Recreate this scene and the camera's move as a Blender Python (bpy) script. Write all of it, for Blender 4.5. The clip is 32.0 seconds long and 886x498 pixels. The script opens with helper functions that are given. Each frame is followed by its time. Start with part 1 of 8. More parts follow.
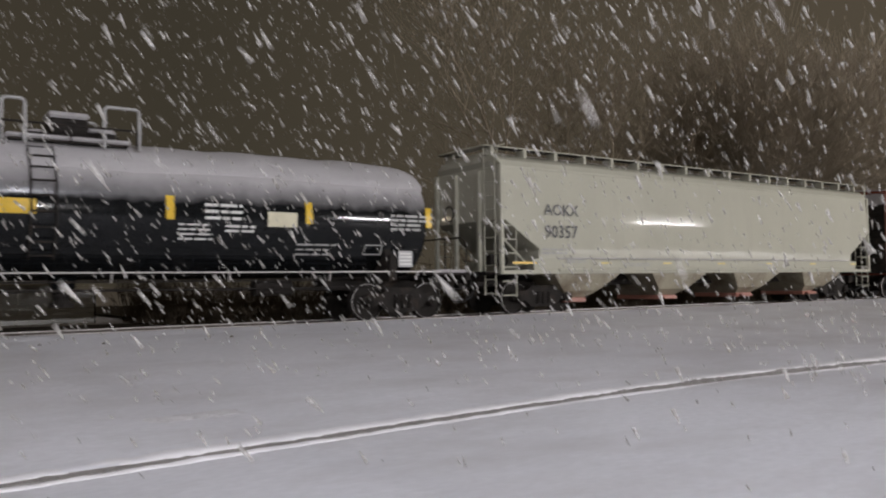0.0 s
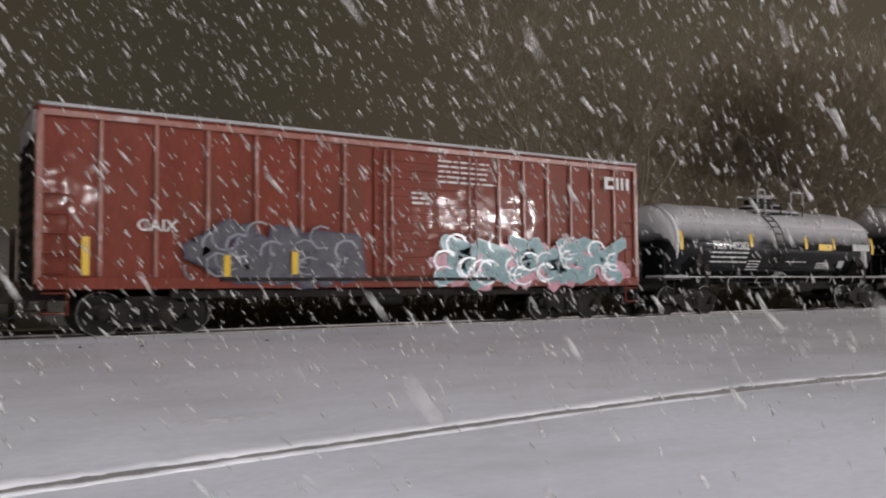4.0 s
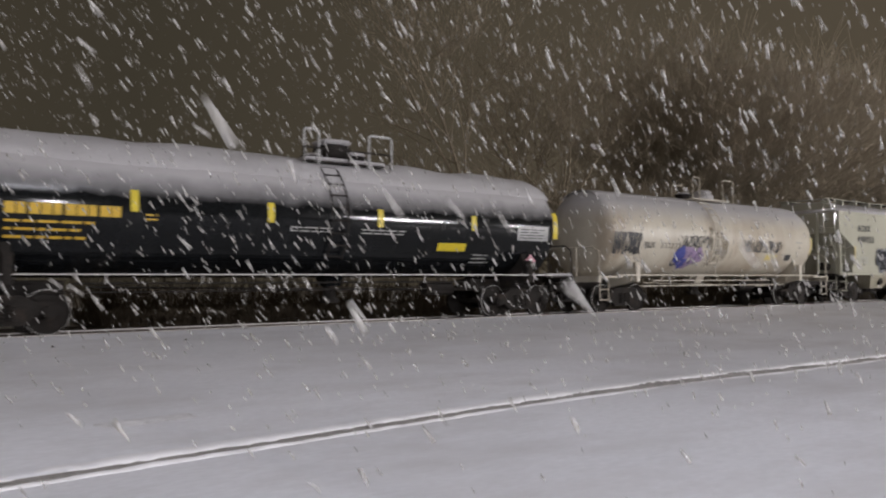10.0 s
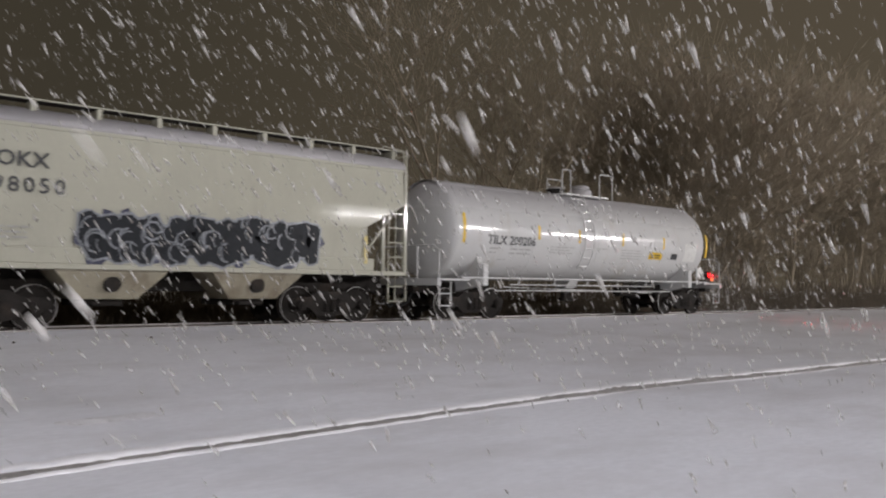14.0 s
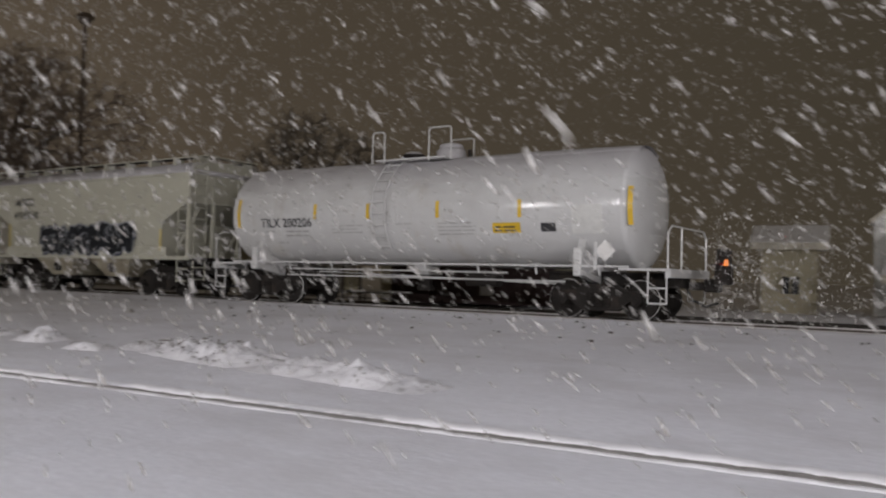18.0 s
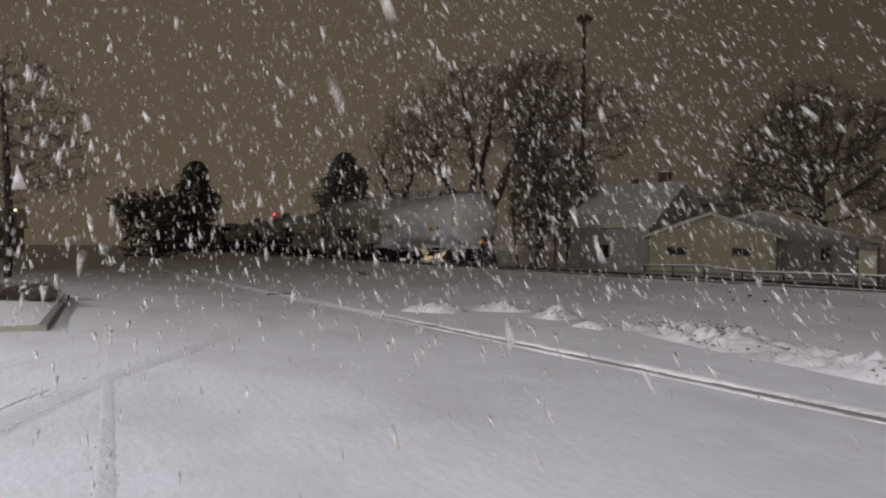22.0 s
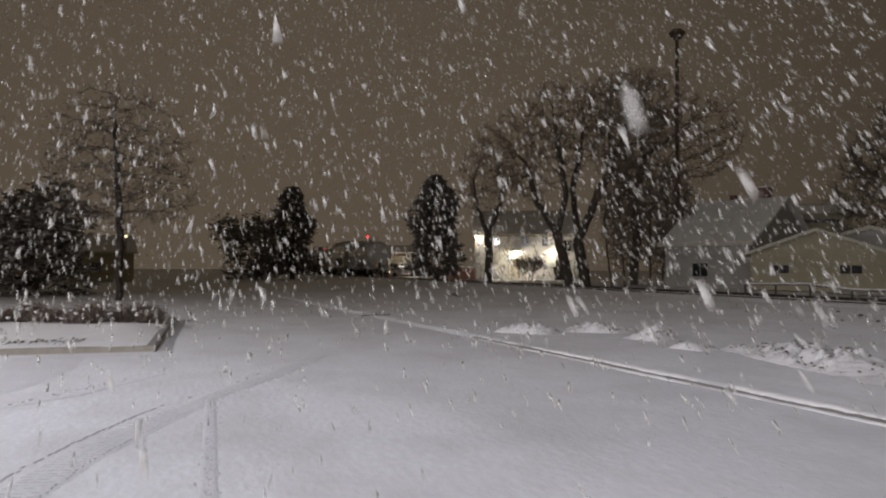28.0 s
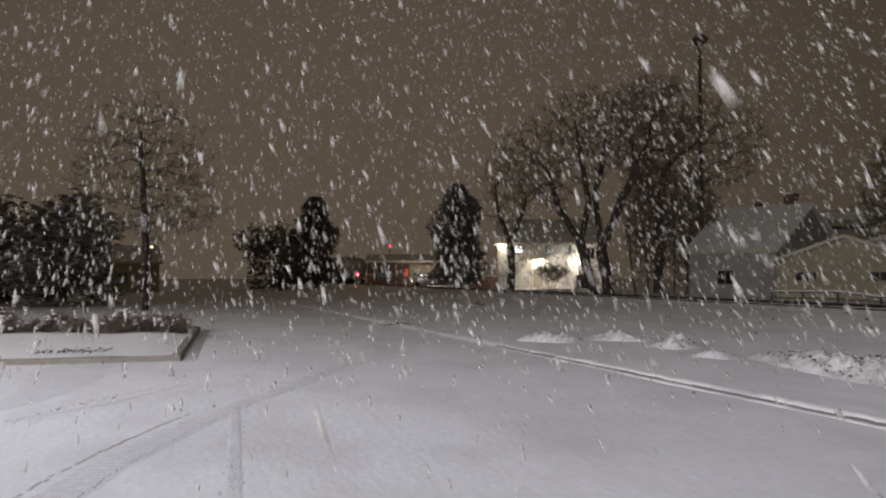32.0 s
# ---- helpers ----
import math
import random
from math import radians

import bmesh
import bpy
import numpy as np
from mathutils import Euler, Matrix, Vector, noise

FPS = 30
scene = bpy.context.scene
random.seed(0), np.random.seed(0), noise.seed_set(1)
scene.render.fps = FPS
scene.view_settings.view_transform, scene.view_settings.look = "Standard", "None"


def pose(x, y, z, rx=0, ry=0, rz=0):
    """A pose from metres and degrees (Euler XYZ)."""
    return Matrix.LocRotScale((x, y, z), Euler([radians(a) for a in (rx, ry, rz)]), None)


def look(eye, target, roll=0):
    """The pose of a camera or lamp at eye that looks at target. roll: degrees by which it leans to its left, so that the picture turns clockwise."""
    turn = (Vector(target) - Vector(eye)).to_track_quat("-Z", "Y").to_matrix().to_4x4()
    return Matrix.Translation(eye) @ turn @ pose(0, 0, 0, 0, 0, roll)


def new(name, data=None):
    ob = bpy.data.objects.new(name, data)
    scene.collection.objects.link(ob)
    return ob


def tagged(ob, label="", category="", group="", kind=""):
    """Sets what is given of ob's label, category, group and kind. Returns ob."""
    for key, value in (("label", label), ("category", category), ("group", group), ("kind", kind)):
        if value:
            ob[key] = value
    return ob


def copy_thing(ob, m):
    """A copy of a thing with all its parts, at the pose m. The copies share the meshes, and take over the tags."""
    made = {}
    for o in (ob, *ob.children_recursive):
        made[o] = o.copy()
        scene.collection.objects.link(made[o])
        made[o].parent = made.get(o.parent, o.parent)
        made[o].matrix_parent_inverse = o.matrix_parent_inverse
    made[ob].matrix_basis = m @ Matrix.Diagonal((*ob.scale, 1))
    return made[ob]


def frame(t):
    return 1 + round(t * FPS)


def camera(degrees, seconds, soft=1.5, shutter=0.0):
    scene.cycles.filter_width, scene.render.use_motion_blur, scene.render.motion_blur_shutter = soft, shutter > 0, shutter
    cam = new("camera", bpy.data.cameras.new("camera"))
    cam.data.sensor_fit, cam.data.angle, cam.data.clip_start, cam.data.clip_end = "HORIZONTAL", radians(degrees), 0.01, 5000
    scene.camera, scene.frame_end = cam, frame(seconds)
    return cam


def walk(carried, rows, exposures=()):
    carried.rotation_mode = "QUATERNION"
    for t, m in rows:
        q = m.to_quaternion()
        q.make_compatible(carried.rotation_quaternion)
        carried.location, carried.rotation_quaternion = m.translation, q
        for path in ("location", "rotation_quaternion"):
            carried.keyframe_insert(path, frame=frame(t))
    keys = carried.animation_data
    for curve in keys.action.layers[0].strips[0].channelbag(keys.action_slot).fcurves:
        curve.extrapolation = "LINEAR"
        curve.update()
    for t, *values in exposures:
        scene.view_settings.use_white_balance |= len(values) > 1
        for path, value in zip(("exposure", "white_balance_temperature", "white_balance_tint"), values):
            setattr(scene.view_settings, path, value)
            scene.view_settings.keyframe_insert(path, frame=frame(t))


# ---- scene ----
# ---- the camera: it stands on the snowy lot and turns to the left ----
EYE = 1.55
cam = camera(57.5, 32.0, 2.1, 0.24)
# seconds, turn to the left of the track's square, tilt up, roll
TURNS = [
    (0, -34.98, 2.4, 0.78), (0.5, -35.11, 2.37, 0.78), (1, -35.05, 2.33, 0.79), (1.5, -34.87, 2.35, 0.75),
    (2, -34.89, 2.46, 0.73), (2.5, -34.87, 2.56, 0.73), (3, -34.57, 2.65, 0.73), (3.5, -32.76, 2.72, 0.69),
    (5.5, -32.64, 2.89, 0.23), (6, -32.69, 2.89, 0.25), (6.5, -32.67, 2.88, 0.28), (7, -32.69, 2.82, 0.31),
    (7.5, -32.55, 2.74, 0.35), (8, -32.45, 2.66, 0.38), (8.5, -32.46, 2.58, 0.4), (9, -33.04, 2.58, 0.42),
    (9.5, -35.05, 2.59, 0.47), (10, -37.95, 2.61, 0.52), (10.5, -39.79, 2.63, 0.53), (11, -40.32, 2.62, 0.51),
    (11.5, -40.57, 2.62, 0.38), (12, -40.65, 2.66, 0.16), (12.5, -40.72, 2.66, -0.07), (13, -40.74, 2.7, -0.21),
    (13.5, -40.51, 2.73, -0.35), (14, -40.1, 2.75, -0.49), (14.5, -39.1, 2.73, -0.57), (15, -36.28, 2.63, -0.58),
    (15.5, -30.25, 2.48, -0.72), (17.5, 19.15, 2.08, -1.36), (18, 33.2, 1.89, -1.38), (18.5, 47.84, 1.5, -1.37),
    (19, 54.98, 1.21, -1.32), (19.5, 58.2, 0.78, -1.32), (20, 61.1, 0.4, -1.25), (20.5, 62.75, 0.16, -1.14),
    (21, 63.84, 0.03, -1.04), (21.5, 65.73, -0.0, -0.94), (22, 67.39, 0.04, -0.8), (22.5, 68.4, 0.2, -0.79),
    (23, 69.13, 0.44, -0.75), (23.5, 69.84, 0.64, -0.76), (24, 70.36, 0.78, -0.74), (24.5, 70.87, 0.85, -0.74),
    (25, 71.38, 0.96, -0.72), (25.5, 71.85, 1.01, -0.72), (27.5, 73.59, 1.34, -0.22), (28, 73.87, 1.46, -0.24),
    (28.5, 74.13, 1.49, -0.3), (29, 74.36, 1.54, -0.25), (29.5, 74.55, 1.58, -0.3), (30, 74.79, 1.7, -0.28),
    (30.5, 74.9, 1.81, -0.23), (31, 75.11, 1.91, -0.07), (31.5, 75.3, 1.99, -0.03), (32, 75.47, 2.08, 0.03),
]
walk(cam, [(t, pose(0, 0, EYE, 90 + p, r, y)) for t, y, p, r in TURNS], [(0.0, 0.0), (23.0, 0.0), (25.0, -0.1), (32.0, -0.1)])

# ---- the sky: low cloud lit by the town ----
world = bpy.data.worlds.new("night_sky")
scene.world = world
world.use_nodes = True
wn, wl = world.node_tree.nodes, world.node_tree.links
bg = wn["Background"]
tc = wn.new("ShaderNodeTexCoord")
sep = wn.new("ShaderNodeSeparateXYZ")
ramp = wn.new("ShaderNodeValToRGB")
wl.new(tc.outputs["Generated"], sep.inputs[0])
side = wn.new("ShaderNodeMath")
side.operation = "MULTIPLY_ADD"
side.inputs[1].default_value, side.inputs[2].default_value = -0.5, 0.5
wl.new(sep.outputs["X"], side.inputs[0])
wl.new(side.outputs[0], ramp.inputs[0])
ramp.color_ramp.elements[0].color = (0.088, 0.071, 0.050, 1)
ramp.color_ramp.elements[1].color = (0.104, 0.080, 0.057, 1)
low_sky = ramp.color_ramp.elements.new(0.36)
low_sky.color = (0.043, 0.0365, 0.0258, 1)
mid_sky = ramp.color_ramp.elements.new(0.86)
mid_sky.color = (0.065, 0.051, 0.0362, 1)
wl.new(ramp.outputs[0], bg.inputs[0])
bg.inputs[1].default_value = 1.0

TRACK_Y = 18.4
RAIL_Z = 0.64


# ---- materials ----
def material(name, color, rough=0.6, metal=0.0, vary=0.25, scale=3.0, fine=40.0, bump=0.1, dirt=None, dirt_amount=0.0,
             dirt_scale=0.8, random=0.0, coat=0.0, stretch=(1, 1, 1), spec=0.5):
    m = bpy.data.materials.new(name)
    m.use_nodes = True
    n, l = m.node_tree.nodes, m.node_tree.links
    p = n["Principled BSDF"]
    p.inputs["Roughness"].default_value, p.inputs["Metallic"].default_value = rough, metal
    p.inputs["Coat Weight"].default_value = coat
    p.inputs["Specular IOR Level"].default_value = spec
    co = n.new("ShaderNodeTexCoord")
    mp = n.new("ShaderNodeMapping")
    mp.inputs["Scale"].default_value = stretch
    l.new(co.outputs["Object"], mp.inputs[0])
    big, small = n.new("ShaderNodeTexNoise"), n.new("ShaderNodeTexNoise")
    big.inputs["Scale"].default_value, small.inputs["Scale"].default_value = scale, fine
    big.inputs["Detail"].default_value, small.inputs["Detail"].default_value = 5, 3
    l.new(mp.outputs[0], big.inputs["Vector"])
    l.new(mp.outputs[0], small.inputs["Vector"])
    add = n.new("ShaderNodeMath")
    add.operation = "ADD"
    l.new(big.outputs["Fac"], add.inputs[0])
    l.new(small.outputs["Fac"], add.inputs[1])
    fac = n.new("ShaderNodeMapRange")
    fac.inputs["From Min"].default_value, fac.inputs["From Max"].default_value = 0.6, 1.4
    fac.inputs["To Min"].default_value, fac.inputs["To Max"].default_value = 1 - vary, 1 + vary
    l.new(add.outputs[0], fac.inputs["Value"])
    value = fac.outputs[0]
    if random:
        oi, rr, mm = n.new("ShaderNodeObjectInfo"), n.new("ShaderNodeMapRange"), n.new("ShaderNodeMath")
        rr.inputs["To Min"].default_value, rr.inputs["To Max"].default_value = 1 - random, 1 + random
        l.new(oi.outputs["Random"], rr.inputs["Value"])
        mm.operation = "MULTIPLY"
        l.new(value, mm.inputs[0])
        l.new(rr.outputs[0], mm.inputs[1])
        value = mm.outputs[0]
    tint = n.new("ShaderNodeVectorMath")
    tint.operation = "SCALE"
    tint.inputs[0].default_value = color
    l.new(value, tint.inputs["Scale"])
    out = tint.outputs[0]
    if dirt:
        dn, dr, mix = n.new("ShaderNodeTexNoise"), n.new("ShaderNodeValToRGB"), n.new("ShaderNodeMix")
        dn.inputs["Scale"].default_value, dn.inputs["Detail"].default_value = dirt_scale, 8
        dn.inputs["Roughness"].default_value = 0.65
        l.new(mp.outputs[0], dn.inputs["Vector"])
        dr.color_ramp.elements[0].position, dr.color_ramp.elements[1].position = 0.62 - 0.3 * dirt_amount, 0.8 - 0.2 * dirt_amount
        l.new(dn.outputs["Fac"], dr.inputs[0])
        mix.data_type = "RGBA"
        mix.inputs["B"].default_value = (*dirt, 1)
        l.new(dr.outputs[0], mix.inputs["Factor"])
        l.new(out, mix.inputs["A"])
        out = mix.outputs["Result"]
    l.new(out, p.inputs["Base Color"])
    if bump:
        b = n.new("ShaderNodeBump")
        b.inputs["Strength"].default_value, b.inputs["Distance"].default_value = bump, 0.02
        l.new(add.outputs[0], b.inputs["Height"])
        l.new(b.outputs[0], p.inputs["Normal"])
    return m


def glow(name, color, strength):
    m = bpy.data.materials.new(name)
    m.use_nodes = True
    p = m.node_tree.nodes["Principled BSDF"]
    p.inputs["Base Color"].default_value = (*color, 1)
    p.inputs["Emission Color"].default_value = (*color, 1)
    p.inputs["Emission Strength"].default_value = strength
    return m


SNOW_GROUND = material("ground_snow", (0.80, 0.80, 0.84), 0.75, vary=0.09, scale=0.35, fine=13.0, bump=0.32, dirt=(0.66, 0.65, 0.67), dirt_amount=0.55, dirt_scale=0.55, stretch=(0.55, 1, 1))
PACKED_SNOW = material("packed_snow", (0.52, 0.51, 0.54), 0.6, vary=0.08, scale=2, fine=30, bump=0.2)
GREYER_SNOW = material("greyer_snow", (0.69, 0.69, 0.72), 0.75, vary=0.10, scale=1.2, fine=24, bump=0.3, dirt=(0.76, 0.76, 0.79), dirt_amount=0.3, dirt_scale=2.2)
SNOW = material("fresh_snow", (0.84, 0.83, 0.85), 0.8, vary=0.05, scale=1.5, fine=14, bump=0.3)
MOUND_SNOW = material("ploughed_snow", (0.74, 0.73, 0.75), 0.8, vary=0.05, scale=1.5, fine=22, bump=0.5, dirt=(0.16, 0.14, 0.13), dirt_amount=0.12, dirt_scale=5.5)
PACKED_ON_HEAD = material("snow_packed_on_heads", (0.66, 0.645, 0.655), 0.85, vary=0.06, scale=1.6, fine=14, bump=0.35)
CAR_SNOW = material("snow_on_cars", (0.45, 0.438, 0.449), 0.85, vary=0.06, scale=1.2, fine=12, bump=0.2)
FLAKE = material("snow_flake", (0.84, 0.82, 0.79), 0.7, vary=0.03, bump=0)
_n, _l = FLAKE.node_tree.nodes, FLAKE.node_tree.links
_geo, _map = _n.new("ShaderNodeNewGeometry"), _n.new("ShaderNodeMapRange")
_map.inputs["To Min"].default_value, _map.inputs["To Max"].default_value = 0.13, 0.63
_l.new(_geo.outputs["Random Per Island"], _map.inputs["Value"])
_l.new(_map.outputs[0], _n["Principled BSDF"].inputs["Alpha"])
BALLAST = material("ballast", (0.042, 0.035, 0.028), 0.95, vary=0.5, scale=4, fine=26, bump=0.9, dirt=(0.16, 0.15, 0.14), dirt_amount=-0.35, dirt_scale=1.6)
STEEL = material("dark_steel", (0.024, 0.021, 0.019), 0.85, 0.1, spec=0.25, vary=0.4, scale=5, bump=0.25, dirt=(0.062, 0.047, 0.036), dirt_amount=0.3, dirt_scale=2)
RAIL_HEAD = material("bright_rail_head", (0.62, 0.60, 0.58), 0.45, 0.3, vary=0.2, scale=3, bump=0.05)
RAIL = material("rail_steel", (0.07, 0.055, 0.045), 0.45, 0.6, vary=0.3, scale=6, bump=0.15)
WHEEL_RIM = material("worn_wheel_rim", (0.70, 0.69, 0.67), 0.5, 0.1, vary=0.2, scale=8, bump=0.1)
BLACK_PAINT = material("black_tank_paint", (0.0075, 0.0085, 0.0095), 0.11, vary=0.4, scale=1.5, bump=0.02, dirt=(0.022, 0.022, 0.022), dirt_amount=0.15, dirt_scale=0.9, stretch=(1, 1, 0.35), spec=0.32)
WHITE_PAINT = material("white_tank_paint", (0.60, 0.60, 0.595), 0.16, vary=0.06, scale=1.0, bump=0.03, dirt=(0.5, 0.47, 0.42), dirt_amount=0.12, dirt_scale=0.9, stretch=(1, 1, 0.3))
DIRTY_WHITE = material("dirty_cream_tank_paint", (0.53, 0.49, 0.41), 0.4, vary=0.12, scale=1.0, bump=0.05, dirt=(0.36, 0.29, 0.21), dirt_amount=0.4, dirt_scale=0.7, stretch=(1, 1, 0.25))
PALE_PAINT = material("pale_cream_hopper_paint", (0.455, 0.448, 0.372), 0.075, spec=0.32, vary=0.08, scale=0.9, bump=0.008, dirt=(0.40, 0.385, 0.32), dirt_amount=0.2, dirt_scale=0.8, stretch=(1, 1, 0.2))
GREY_PAINT = material("pale_grey_hopper_paint", (0.47, 0.463, 0.385), 0.045, vary=0.07, scale=0.9, bump=0.006, dirt=(0.42, 0.40, 0.34), dirt_amount=0.12, dirt_scale=0.8, stretch=(1, 1, 0.2))
BAY_PAINT = material("road_dirty_hopper_paint", (0.36, 0.33, 0.25), 0.4, vary=0.25, scale=1.6, bump=0.05, dirt=(0.14, 0.105, 0.07), dirt_amount=0.5, dirt_scale=1.3, stretch=(1, 1, 0.4))
RED_PAINT = material("oxide_red_boxcar_paint", (0.185, 0.041, 0.024), 0.45, vary=0.25, scale=1.4, fine=22, bump=0.07, spec=0.15, dirt=(0.12, 0.05, 0.03), dirt_amount=0.3, dirt_scale=1.0, stretch=(1, 1, 0.25))


def dented(m, weight):
    """A hard gloss over gently dented sheet."""
    n, l = m.node_tree.nodes, m.node_tree.links
    dents, b = n.new("ShaderNodeTexNoise"), n.new("ShaderNodeBump")
    dents.inputs["Scale"].default_value, dents.inputs["Detail"].default_value = 2.6, 0.6
    b.inputs["Strength"].default_value, b.inputs["Distance"].default_value = 0.6, 0.022
    l.new(n["Texture Coordinate"].outputs["Object"], dents.inputs["Vector"])
    l.new(dents.outputs["Fac"], b.inputs["Height"])
    l.new(b.outputs[0], n["Principled BSDF"].inputs["Coat Normal"])
    n["Principled BSDF"].inputs["Coat Weight"].default_value = weight
    n["Principled BSDF"].inputs["Coat Roughness"].default_value = 0.085


dented(RED_PAINT, 0.11)
RIB_PAINT = material("faded_red_rib_paint", (0.37, 0.165, 0.125), 0.38, vary=0.2, scale=2, bump=0.05)
YELLOW = material("yellow_reflective_strip", (0.72, 0.47, 0.03), 0.35, vary=0.12, scale=4, bump=0.02)
LEMON = material("lemon_yellow_panel", (0.66, 0.52, 0.03), 0.4, vary=0.1, scale=4, bump=0.02)
OLD_YELLOW = material("faded_yellow_panel", (0.60, 0.50, 0.20), 0.5, vary=0.25, scale=5, bump=0)
STENCIL_WHITE = material("white_stencil", (0.66, 0.66, 0.64), 0.5, vary=0.15, scale=6, bump=0)
STENCIL_DIM = material("worn_stencil", (0.36, 0.36, 0.35), 0.5, vary=0.25, scale=8, bump=0)
STENCIL_YELLOW = material("yellow_stencil", (0.62, 0.40, 0.04), 0.5, vary=0.15, scale=6, bump=0)
STENCIL_DARK = material("dark_stencil", (0.035, 0.036, 0.04), 0.5, vary=0.2, scale=6, bump=0)
CREAM_PANEL = material("cream_panel", (0.66, 0.62, 0.46), 0.5, vary=0.1, scale=4, bump=0)
GREY_PANEL = material("grey_data_panel", (0.40, 0.40, 0.40), 0.4, vary=0.15, scale=6, bump=0)
GRAFFITI_NAVY = material("navy_spray_paint", (0.035, 0.038, 0.075), 0.45, vary=0.5, scale=5, bump=0)
GRAFFITI_GREY = material("grey_spray_paint", (0.25, 0.265, 0.29), 0.33, vary=0.45, scale=5, bump=0)
GRAFFITI_SLATE = material("slate_spray_paint", (0.072, 0.07, 0.085), 0.5, vary=0.5, scale=4, bump=0)
GRAFFITI_DARK = material("dark_slate_spray_paint", (0.016, 0.018, 0.022), 0.5, vary=0.5, scale=5, bump=0, spec=0.2)
GRAFFITI_TEAL = material("teal_spray_paint", (0.115, 0.235, 0.255), 0.4, vary=0.4, scale=5, bump=0)
GRAFFITI_AQUA = material("aqua_spray_paint", (0.18, 0.30, 0.32), 0.25, vary=0.4, scale=5, bump=0)
GRAFFITI_PINK = material("pink_spray_paint", (0.38, 0.13, 0.18), 0.3, vary=0.45, scale=5, bump=0)
for _m in (GRAFFITI_GREY, GRAFFITI_SLATE, GRAFFITI_TEAL, GRAFFITI_AQUA, GRAFFITI_PINK):
    dented(_m, 0.6)
GRAFFITI_SILVER = material("silver_spray_paint", (0.46, 0.48, 0.50), 0.3, 0.3, vary=0.3, scale=5, bump=0)
GRAFFITI_MAUVE = material("mauve_spray_paint", (0.30, 0.22, 0.36), 0.5, vary=0.4, scale=5, bump=0)
GRAFFITI_BLUE = material("blue_spray_paint", (0.06, 0.075, 0.30), 0.5, vary=0.5, scale=6, bump=0)
STAIN = material("rusty_stain", (0.26, 0.21, 0.14), 0.8, vary=0.3, scale=2, bump=0)
_n, _l = STAIN.node_tree.nodes, STAIN.node_tree.links
_map = _n.new("ShaderNodeMapRange")
_map.inputs["From Min"].default_value, _map.inputs["From Max"].default_value, _map.inputs["To Max"].default_value = 0.42, 0.75, 0.5
_l.new(_n["Noise Texture"].outputs["Fac"], _map.inputs["Value"])
_l.new(_map.outputs[0], _n["Principled BSDF"].inputs["Alpha"])
PLACARD = material("hazard_placard", (0.75, 0.74, 0.72), 0.4, vary=0.1, scale=9, bump=0)
RED_GLOW = glow("red_lamp_glow", (1.0, 0.02, 0.03), 7)
MARKER_GLOW = glow("red_marker_glow", (1.0, 0.003, 0.008), 950)
FAINT_RED = glow("faint_red_sign_glow", (1.0, 0.15, 0.09), 0.42)
WARM_GLOW = glow("warm_lamp_glow", (1.0, 0.86, 0.62), 30)
DIM_GLOW = glow("dim_lamp_glow", (1.0, 0.85, 0.5), 2.5)
BARK = material("dark_bark", (0.085, 0.07, 0.056), 0.9, vary=0.4, scale=3, fine=20, bump=0.6)
DARK_BARK = material("wet_dark_bark", (0.045, 0.034, 0.027), 0.85, vary=0.4, scale=3, fine=20, bump=0.5, dirt=(0.45, 0.43, 0.42), dirt_amount=-0.1, dirt_scale=3.0)
# lighter red stands in for edges catching light; the pale patches are dusted snow
BOX_RIB = material("lit_snowy_red_ribs", (0.30, 0.13, 0.10), 0.3, vary=0.3, scale=2.0, fine=30, bump=0.1, dirt=(0.62, 0.56, 0.55), dirt_amount=0.25, dirt_scale=2.2)
TWIG = material("bare_twigs", (0.17, 0.132, 0.105), 0.9, vary=0.35, scale=0.6, bump=0, dirt=(0.45, 0.42, 0.40), dirt_amount=0.2, dirt_scale=2.5)
FROSTED_TWIG = material("snow_dusted_twigs", (0.085, 0.070, 0.058), 0.9, vary=0.35, scale=0.8, bump=0, dirt=(0.46, 0.44, 0.43), dirt_amount=0.35, dirt_scale=2.5)
BRUSH = material("dry_brown_brush", (0.285, 0.238, 0.172), 0.9, vary=0.4, scale=0.5, bump=0, dirt=(0.5, 0.46, 0.43), dirt_amount=0.15, dirt_scale=1.5)
LITTER = material("woodland_litter", (0.050, 0.040, 0.030), 0.95, vary=0.5, scale=1.2, fine=14, bump=0.6, dirt=(0.22, 0.21, 0.20), dirt_amount=-0.2, dirt_scale=0.8)
WEED = material("dry_undergrowth", (0.12, 0.098, 0.073), 0.9, vary=0.4, scale=0.6, bump=0, dirt=(0.30, 0.28, 0.26), dirt_amount=0.0, dirt_scale=2.0)
# snowfall's haze is put into this paler colour, with lodged snow mixed in
NEEDLE = material("hazed_conifer_needles", (0.145, 0.132, 0.115), 0.9, vary=0.5, scale=0.8, fine=12, bump=0, dirt=(0.42, 0.40, 0.39), dirt_amount=0.45, dirt_scale=2.2)
SIDING = material("yellow_siding", (0.315, 0.28, 0.187), 0.6, vary=0.08, scale=1, fine=8, bump=0.05, random=0.03)
OLIVE_SIDING = material("olive_yellow_siding", (0.132, 0.118, 0.074), 0.6, vary=0.10, scale=1, fine=8, bump=0.05, random=0.03)
WHITE_SIDING = material("white_siding", (0.66, 0.66, 0.64), 0.6, vary=0.08, scale=1, fine=8, bump=0.05, random=0.03)
GREY_SIDING = material("grey_siding", (0.32, 0.303, 0.28), 0.6, vary=0.1, scale=1, fine=8, bump=0.05, random=0.04)
TRIM = material("house_trim", (0.44, 0.41, 0.33), 0.5, vary=0.08, scale=3, bump=0.02)
ROOF_SNOW = material("roof_snow", (0.62, 0.61, 0.60), 0.85, vary=0.1, scale=0.7, fine=6, bump=0.2)
